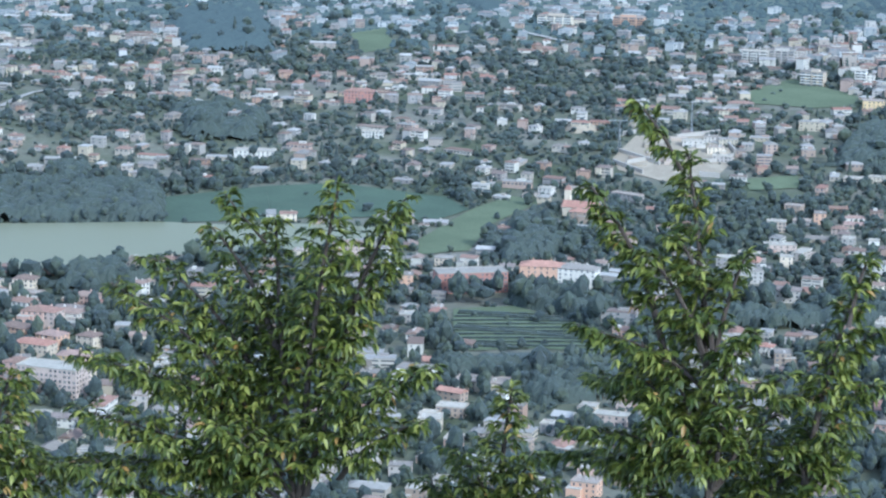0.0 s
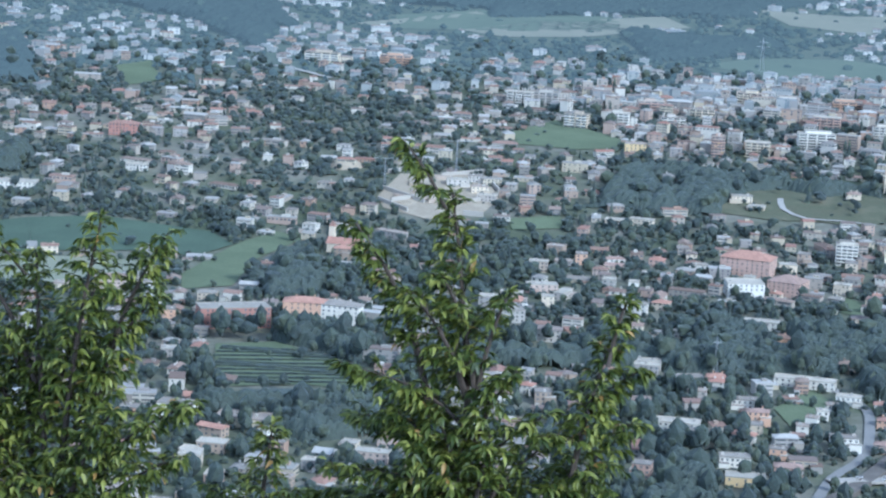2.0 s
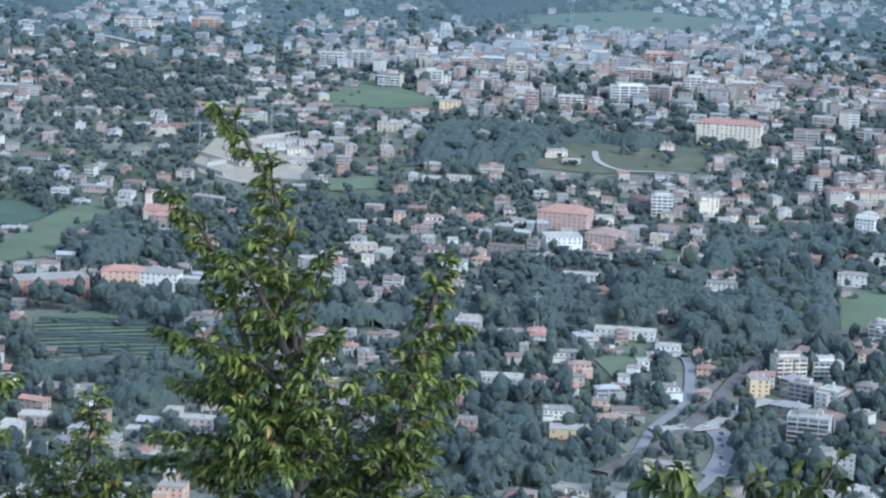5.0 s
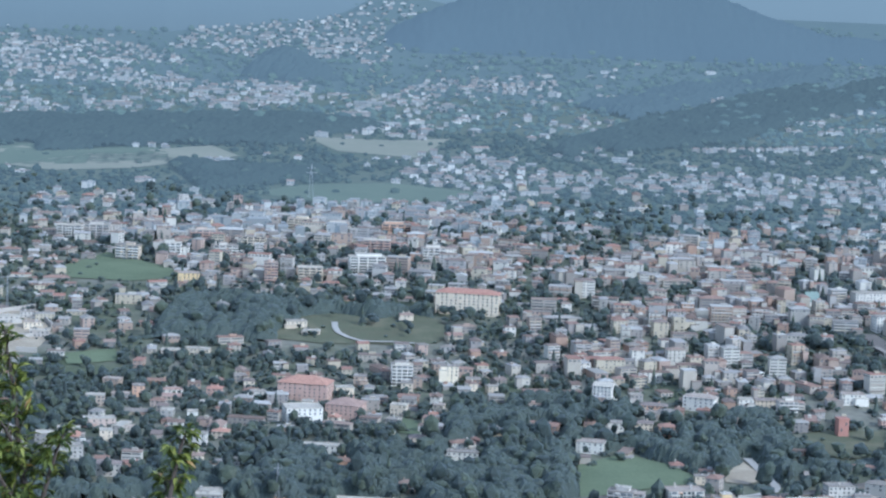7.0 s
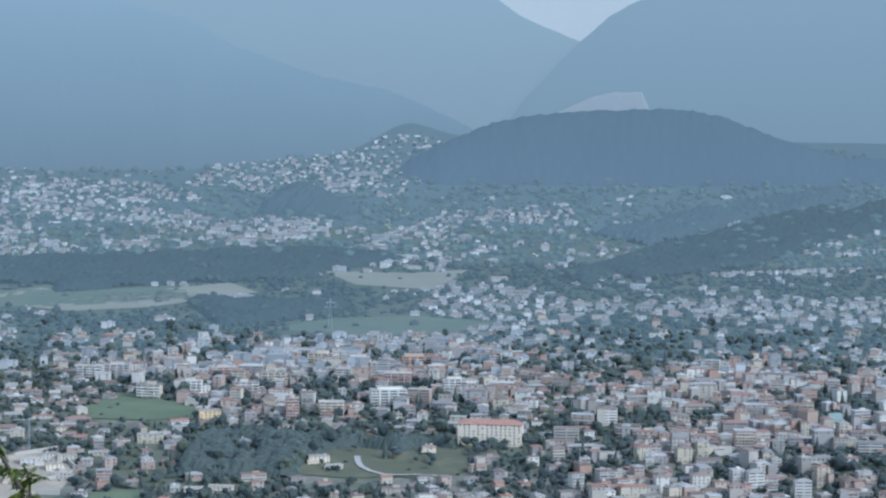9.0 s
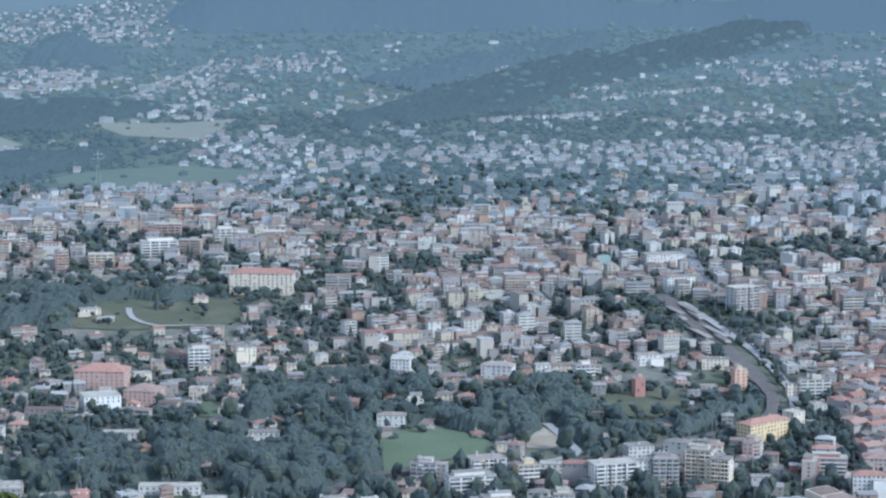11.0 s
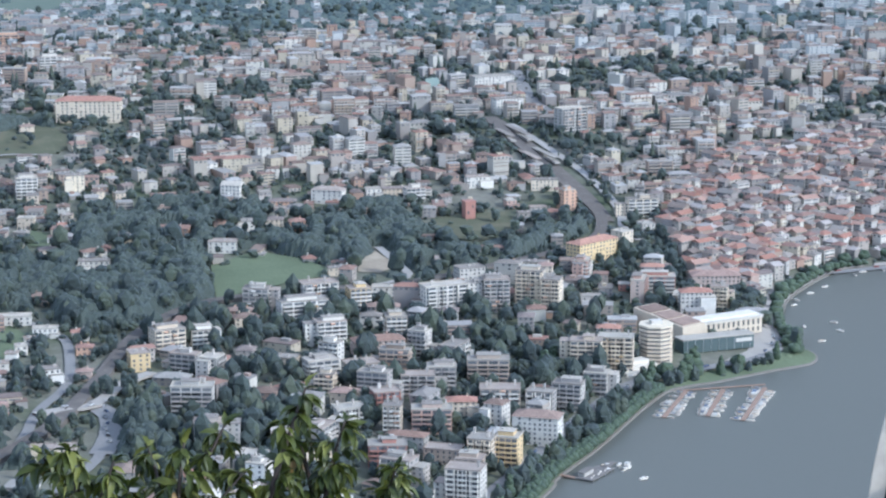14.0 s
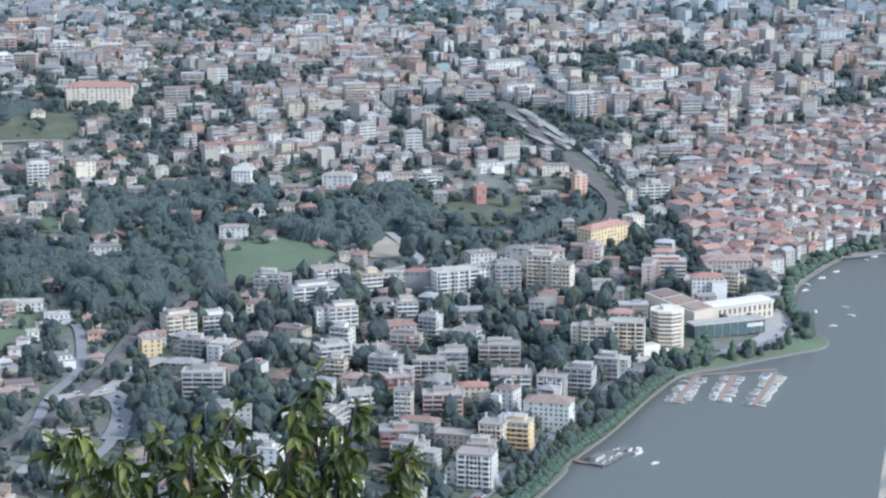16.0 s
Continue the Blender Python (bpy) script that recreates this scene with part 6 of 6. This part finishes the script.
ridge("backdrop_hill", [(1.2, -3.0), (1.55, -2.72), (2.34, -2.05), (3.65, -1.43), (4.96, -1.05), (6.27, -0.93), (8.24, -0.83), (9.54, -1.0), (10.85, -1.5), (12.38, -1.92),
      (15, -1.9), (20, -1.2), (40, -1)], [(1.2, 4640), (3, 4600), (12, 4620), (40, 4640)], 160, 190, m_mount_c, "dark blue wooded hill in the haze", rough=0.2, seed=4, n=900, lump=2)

m_sky = distance_backdrop("pale_sky", [(.1, .1, .1), (.12, .12, .12)], (.328, .345, .335), 0.62)
sky_wall = Heap()
for i in range(41):
    t = math.radians(-60 + 3 * i)
    for z in (300, 1500):
        sky_wall.v.append((math.sin(t) * 4975, math.cos(t) * 4975, z))
    if i:
        sky_wall.f.append((2 * i - 2, 2 * i, 2 * i + 1, 2 * i - 1))
tagged(sky_wall.out("backdrop_sky", m_sky), "pale hazy sky behind the mountains", "sky", kind="structure")


# ================= trees in front =================
m_leaf, m_leaf_dark = bpy.data.materials.new("leaf_green"), bpy.data.materials.new("leaf_dark_green")


def leaf_material(m, tone):
    n, l, b = links(m)
    ramp = n.new("ShaderNodeValToRGB")
    cols = [(.05, .074, .016), (.1, .128, .022), (.21, .235, .042), (.064, .092, .018), (.36, .375, .085), (.14, .17, .03), (.46, .29, .09)]
    while len(ramp.color_ramp.elements) < len(cols):
        ramp.color_ramp.elements.new(0.5)
    for i, c in enumerate(cols):
        ramp.color_ramp.elements[i].position = i / len(cols) if i < 6 else 0.985
        ramp.color_ramp.elements[i].color = (c[0] * tone, c[1] * tone, c[2] * tone, 1)
    ramp.color_ramp.interpolation = "CONSTANT"
    l.new(n.new("ShaderNodeNewGeometry").outputs["Random Per Island"], ramp.inputs[0])
    l.new(ramp.outputs["Color"], b.inputs["Base Color"])
    b.inputs["Roughness"].default_value = 0.42
    b.inputs["Specular IOR Level"].default_value = 0.5
    tr = n.new("ShaderNodeBsdfTranslucent")
    l.new(ramp.outputs["Color"], tr.inputs["Color"])
    mix = n.new("ShaderNodeMixShader")
    mix.inputs[0].default_value = 0.3
    l.new(b.outputs[0], mix.inputs[1])
    l.new(tr.outputs[0], mix.inputs[2])
    l.new(mix.outputs[0], n["Material Output"].inputs["Surface"])


leaf_material(m_leaf, 0.84)
leaf_material(m_leaf_dark, 0.57)
LEAF_V = np.array([(0, 0, 0), (-.5, .34, .06), (0, .36, -.05), (.5, .34, .06), (-.4, .68, -.02), (0, .7, -.13), (.4, .68, -.02), (0, 1.08, -.36)])
LEAF_F = np.array([(0, 2, 1), (0, 3, 2), (1, 2, 5), (1, 5, 4), (2, 3, 6), (2, 6, 5), (4, 5, 7), (5, 6, 7)])


def front_tree(root, depth, limbs, seed, leaf=0.076, reach=0.29, gap=0.029, droop=0.35, lean=(0, 0), label="", foliage=None, slim=0.4):
    """A tree whose limbs carry side branches with drooping sprays of leaves. limbs: base x, base z, tip x, tip z, fullness."""
    q = np.random.RandomState(seed)
    tree = new("tree")
    tree.location = root
    rt = np.array(root, float)
    b0 = np.array([limbs[0][0], depth, limbs[0][1]])
    trunk = Heap()
    tube(trunk, [(0, 0, -0.4), tuple((b0 - rt) * 0.5 + q.normal(0, 0.04, 3)), tuple(b0 - rt)], [0.09, 0.06, 0.036], 8)
    trunk.out("trunk", m_trunk, tree)
    lv, lf, k = [], [], 0

    def leaves(tw, size0):
        nonlocal k
        for i in range(1, len(tw)):
            d = tw[i] - tw[i - 1]
            d = d / np.linalg.norm(d)
            lat = np.cross(d, (0, 0, 1))
            last = i == len(tw) - 1
            for side_ in (-1, 1, 0) if last else (-1, 1):
                if q.uniform() < 0.08:
                    continue
                yv = d * (1.0 if side_ == 0 else q.uniform(0.45, 0.9)) + lat * side_ * q.uniform(0.5, 0.95) + np.array([lean[0] * 0.3, lean[1] * 0.3, q.uniform(-0.7, 0.2) * (0.4 + droop)])
                yv /= np.linalg.norm(yv)
                up = np.array([0, 0, 1.0]) + q.normal(0, 0.3, 3)
                xv = np.cross(yv, up)
                xv /= np.linalg.norm(xv)
                zv = np.cross(xv, yv)
                w = LEAF_V * np.array([slim, 1, q.uniform(0.6, 1.5)]) * size0 * q.uniform(0.7, 1.15)
                lv.append((tw[i] - rt) + w[:, :1] * xv + w[:, 1:2] * yv + w[:, 2:] * zv)
                lf.append(LEAF_F + k)
                k += len(LEAF_V)

    for bx, bz, tx, tz, full in limbs:
        limb = Heap()
        a, e = np.array([bx, depth, bz]), np.array([tx, depth + q.uniform(-0.55, 0.55) * full, tz])
        length = np.linalg.norm(e - a)
        bend = np.array([-0.08 * (tx - bx), q.normal(0, 0.06), 0.06 * length])

        def spot(t):
            return a + (e - a) * t + bend * math.sin(t * 3.14)

        ts = np.linspace(0, 1, max(6, int(length / 0.12)))
        tube(limb, [tuple(spot(t) - rt) for t in ts], [0.006 + 0.02 * min(1, length) * (1 - t) ** 0.9 for t in ts], 6)
        turn = q.uniform(0, 6.28)
        t = 0.16
        while t < 1.0:
            turn += 2.4 + q.uniform(-0.5, 0.5)
            below = (1 - t) * length
            bl = full * min(reach, 0.12 + 0.32 * below) * q.uniform(0.6, 1.2)
            base = spot(t)
            along = (e - a) / length
            out = np.array([math.cos(turn), math.sin(turn), 0]) + along * q.uniform(0.35, 0.8) + np.array([lean[0], lean[1], 0.1])
            out /= np.linalg.norm(out)
            m = max(3, int(bl / 0.038))
            br = [base + out * bl * u + np.array([0, 0, -droop * 0.5 * bl * u * u]) for u in np.linspace(0, 1, m + 1)]
            tube(limb, [tuple(p - rt) for p in br], [0.006 - 0.004 * i / m for i in range(m + 1)], 4)
            leaves(br, leaf)
            for i in range(1, m):
                if q.uniform() < 0.72:
                    tl = bl * q.uniform(0.28, 0.5)
                    d = br[i] - br[i - 1]
                    d = d / np.linalg.norm(d)
                    sd = d * 0.7 + np.cross(d, (0, 0, 1)) * (1 if i % 2 else -1) * 0.8 + q.normal(0, 0.12, 3)
                    sd /= np.linalg.norm(sd)
                    n = max(2, int(tl / 0.036))
                    leaves([br[i] + sd * tl * u + np.array([0, 0, -droop * tl * u * u]) for u in np.linspace(0, 1, n + 1)], leaf * 0.92)
            t += gap / length * q.uniform(0.6, 1.4)
        leaves([spot(u) for u in np.linspace(0.9, 1.0, 4)], leaf * 0.8)
        limb.out("branch", m_trunk, tree)
    crown = tri_object("crown", np.concatenate(lv), np.concatenate(lf), foliage or m_leaf)
    crown.parent = tree
    tagged(crown, "drooping pointed green leaves", kind="stuff")
    print("leaves", k // 8)
    return tagged(tree, label, "tree", "trees at the lookout")


def slope_z(x, y):
    return 433.30 - 0.62 * math.hypot(x, y)


def rooted(x, y):
    return (x, y, slope_z(x, y))


front_tree(rooted(-4.05, 14.4), 14.4,
           [(-4.10, 430.27, -4.28, 432.03, 0.5), (-4.28, 431.92, -4.52, 432.23, 0.35), (-4.21, 431.24, -4.74, 431.93, 0.75), (-4.06, 430.28, -3.75, 432.36, 0.6),
            (-3.91, 430.82, -3.35, 432.28, 0.6), (-3.95, 430.96, -3.48, 431.82, 0.8), (-4.17, 430.65, -5.10, 431.73, 0.75), (-4.25, 430.57, -5.27, 431.61, 0.75),
            (-4.17, 430.42, -5.39, 431.23, 0.9), (-4.21, 430.35, -5.73, 430.49, 0.9), (-3.84, 430.60, -3.12, 431.29, 0.8), (-3.80, 430.42, -3.18, 430.94, 0.7),
            (-4.14, 430.95, -3.95, 431.80, 0.8), (-4.21, 430.87, -4.54, 431.43, 1.0), (-4.17, 430.35, -4.92, 430.96, 1.0), (-4.10, 430.28, -4.47, 430.85, 1.0),
            (-4.02, 430.29, -3.62, 431.20, 0.7), (-4.21, 430.27, -5.38, 430.86, 0.9), (-4.2, 429.9, -4.75, 430.5, 1.0), (-4.2, 429.9, -5.2, 430.4, 1.0)],
           3, lean=(-0.15, 0), label="broadleaf tree with bright green drooping leaves")
front_tree(rooted(-1.4, 13.9), 13.9,
           [(-1.41, 430.65, -1.64, 432.64, 0.62), (-1.64, 432.60, -1.91, 432.98, 0.4), (-1.69, 431.46, -2.15, 432.50, 0.5), (-1.41, 431.48, -1.26, 432.09, 0.5),
            (-1.45, 431.44, -1.81, 432.13, 0.8), (-1.43, 431.27, -2.18, 431.70, 0.75), (-1.41, 431.07, -2.18, 431.25, 0.75), (-1.40, 431.21, -1.14, 431.73, 0.55),
            (-1.39, 431.00, -0.98, 431.42, 0.7), (-1.41, 430.76, -2.34, 430.75, 0.9), (-1.43, 430.82, -2.25, 431.00, 0.9), (-1.39, 430.72, -1.69, 431.46, 1.0),
            (-1.39, 430.69, -1.28, 431.28, 0.9), (-1.42, 431.55, -1.65, 432.21, 0.75), (-1.39, 430.69, -0.88, 430.97, 0.9), (-1.4, 430.3, -1.9, 430.7, 1.0), (-1.4, 430.3, -1.05, 430.7, 1.0), (-1.41, 430.9, -1.9, 431.4, 1.0), (-1.39, 430.69, -0.95, 431.2, 0.9), (-1.3, 430.4, -0.7, 430.85, 1.0), (-1.4, 430.3, -2.2, 430.5, 1.0)],
           4, lean=(-0.7, 0), label="slender pointed tree with dense green leaves")
front_tree(rooted(-0.85, 14.0), 14.0,
           [(-0.87, 430.66, -0.66, 431.78, 0.55), (-0.65, 431.71, -0.56, 432.08, 0.5), (-0.80, 431.29, -0.46, 431.65, 0.5), (-0.80, 431.22, -1.00, 431.31, 0.6),
            (-0.84, 430.81, -0.49, 431.35, 0.7), (-0.84, 430.70, -0.95, 431.01, 0.9), (-0.87, 430.60, -0.62, 430.96, 0.9), (-0.87, 430.60, -0.48, 430.70, 0.8)],
           5, lean=(0.15, 0), label="young broadleaf tree with yellowing green leaves")
front_tree(rooted(-3.03, 15.7), 15.7,
           [(-3.02, 429.65, -2.95, 430.73, 0.7), (-3.03, 429.73, -3.23, 430.40, 0.8), (-3.03, 429.69, -2.73, 430.35, 0.6), (-3.06, 429.65, -3.47, 430.14, 0.8), (-3.02, 429.65, -2.64, 430.12, 0.7)],
           6, label="small tree top with light green leaves")
front_tree(rooted(-5.97, 13.85), 13.85,
           [(-6.02, 429.99, -5.77, 431.12, 0.7), (-5.98, 429.99, -5.88, 430.96, 0.8), (-5.98, 429.99, -5.63, 430.65, 0.8), (-5.94, 430.00, -5.52, 430.44, 0.8)],
           7, label="small broadleaf tree with green leaves")
front_tree(rooted(1.75, 12.9), 12.9,
           [(1.75, 430.3, 2.10, 431.49, 0.34), (0.86, 430.61, 0.78, 431.32, 0.6), (0.86, 430.61, 1.02, 431.21, 0.5), (0.86, 430.58, 0.66, 431.14, 0.6), (1.35, 430.57, 1.42, 431.23, 0.6),
            (1.35, 430.57, 1.25, 431.13, 0.6), (1.39, 430.57, 1.68, 431.26, 0.5), (1.42, 430.57, 1.74, 431.06, 0.6), (2.18, 430.71, 2.33, 431.27, 0.6), (2.18, 430.61, 2.06, 431.24, 0.6),
            (2.21, 430.51, 2.25, 431.06, 0.7), (2.50, 430.48, 2.60, 431.01, 0.4), (2.53, 430.48, 2.68, 430.90, 0.4), (1.83, 430.53, 1.90, 430.93, 0.5), (1.08, 430.59, 1.12, 430.98, 0.6),
            (1.75, 430.3, 0.86, 430.7, 0.4), (1.75, 430.3, 1.36, 430.6, 0.4), (1.75, 430.3, 2.50, 430.55, 0.4)],
           8, foliage=m_leaf_dark, leaf=0.115, reach=0.26, gap=0.07, droop=1.1, slim=0.44, label="tree top with long dark green leaves")


# ================= the panel at the lookout =================
m_sheet = surface("weathered_white_sheet", [(.4, .36, .31), (.33, .3, .26), (.45, .41, .35)], 0.9, 6.0, 0.15, fine=60, bump=0.1)
m_tube = surface("pale_painted_tube", [(.44, .43, .36), (.38, .37, .31)], 0.6, 5.0, 0.1)
m_dark = surface("dark_gap_fill", [(.02, .015, .013), (.035, .024, .02)], 0.9, 8.0, 0.3)
m_panel = surface("grey_blue_panel", [(.34, .34, .35), (.3, .3, .31)], 0.6, 4.0, 0.1)
m_bolt = surface("white_enamel", [(.6, .59, .56), (.54, .53, .5)], 0.35, 9.0, 0.05)


def lookout_panel():
    """A weathered sheet laced to a tube frame on a post, at arm's reach beyond the rail."""
    org = Vector((1.872, 4.402, 433.545))
    right, up, fwd = Vector((0.9724, -0.2332, -0.0052)), Vector((0.0548, 0.207, 0.9768)), Vector((0.2268, 0.9501, -0.2141))
    base = new("lookout_panel")
    foot = Vector((org.x + right.x * 0.3, org.y + right.y * 0.3, slope_z(org.x, org.y) - 0.3))
    base.location = foot

    def at(u, v, w):
        return tuple(org + right * u + up * v + fwd * w - foot)

    def edge(v):
        v = max(v, -0.18)
        return 0.446 * v * v + 0.164 * v - 0.0126

    def seam(v):
        return 0.0319 + 0.2526 * max(v, -0.18)

    def ribbon(name, rows, depth, material, label=""):
        h = Heap()
        for i, (v, a, b) in enumerate(rows):
            h.v += [at(a, v, 0.0 if name != "gap" else 0.012), at(b, v, 0.01), at(b, v, depth), at(a, v, depth)]
            if i:
                k = 4 * i
                for j in range(4):
                    h.f.append((k - 4 + j, k - 4 + (j + 1) % 4, k + (j + 1) % 4, k + j))
        return tagged(h.out(name, material, base), label)

    n = 60
    vs = [-0.75 + 1.15 * i / n for i in range(n + 1)]

    def gap(v):
        return sum(a * math.exp(-((v - c) / w) ** 2) for a, c, w in ((0.029, 0.24, 0.05), (0.022, 0.125, 0.02), (0.011, 0.012, 0.045), (0.027, -0.085, 0.035)))

    ribbon("sheet", [(v, edge(v), max(edge(v) + 0.012, seam(v) - gap(v) + 0.0015 * math.sin(v * 90))) for v in vs], 0.012, m_sheet, "torn weathered white sheet")
    # near-black ribbon: the shade inside the torn gap, put into colour
    ribbon("gap", [(v, edge(v) + 0.01, seam(v) + 0.006) for v in vs], 0.03, m_dark, "near-black strip filling the gap behind the torn sheet")
    ribbon("flange", [(v, seam(v), seam(v) + 0.022) for v in vs], 0.014, m_tube, "pale metal strip along the tube")
    ribbon("panel", [(v, seam(v) + 0.05, seam(v) + 0.6) for v in vs], 0.03, m_panel, "dull grey-blue panel")
    t = Heap()
    for i, v in enumerate(vs):
        for j in range(10):
            a = j / 10 * 6.283
            t.v.append(at(seam(v) + 0.036 + math.cos(a) * 0.016, v, -0.004 - math.sin(a) * 0.016))
        if i:
            for j in range(10):
                k = 10 * i
                t.f.append((k - 10 + j, k - 10 + (j + 1) % 10, k + (j + 1) % 10, k + j))
    tube_ob = t.out("tube", m_tube, base)
    for p in tube_ob.data.polygons:
        p.use_smooth = True
    for v in (-0.155, -0.0035, 0.1474, 0.3):
        bm = bmesh.new()
        bmesh.ops.create_cone(bm, cap_ends=True, segments=12, radius1=0.011, radius2=0.008, depth=0.03)
        bmesh.ops.bevel(bm, geom=bm.edges[:], offset=0.002, segments=1, affect="EDGES")
        bm.transform(Matrix.Translation(at(seam(v) + 0.018, v, -0.03)) @ fwd.to_track_quat("Z", "Y").to_matrix().to_4x4())
        part("clamp", bm, m_bolt, base, "white round clamp")
    post = Heap()
    low, high = Vector((0, 0, 0)), Vector(at(0.35, -0.6, 0.03))
    tube(post, [tuple(low), tuple(high)], [0.04, 0.04], 10)
    post.out("post", m_tube, base)
    tagged(base, "weathered white panel on a tube frame with clamps", "panel")


lookout_panel()
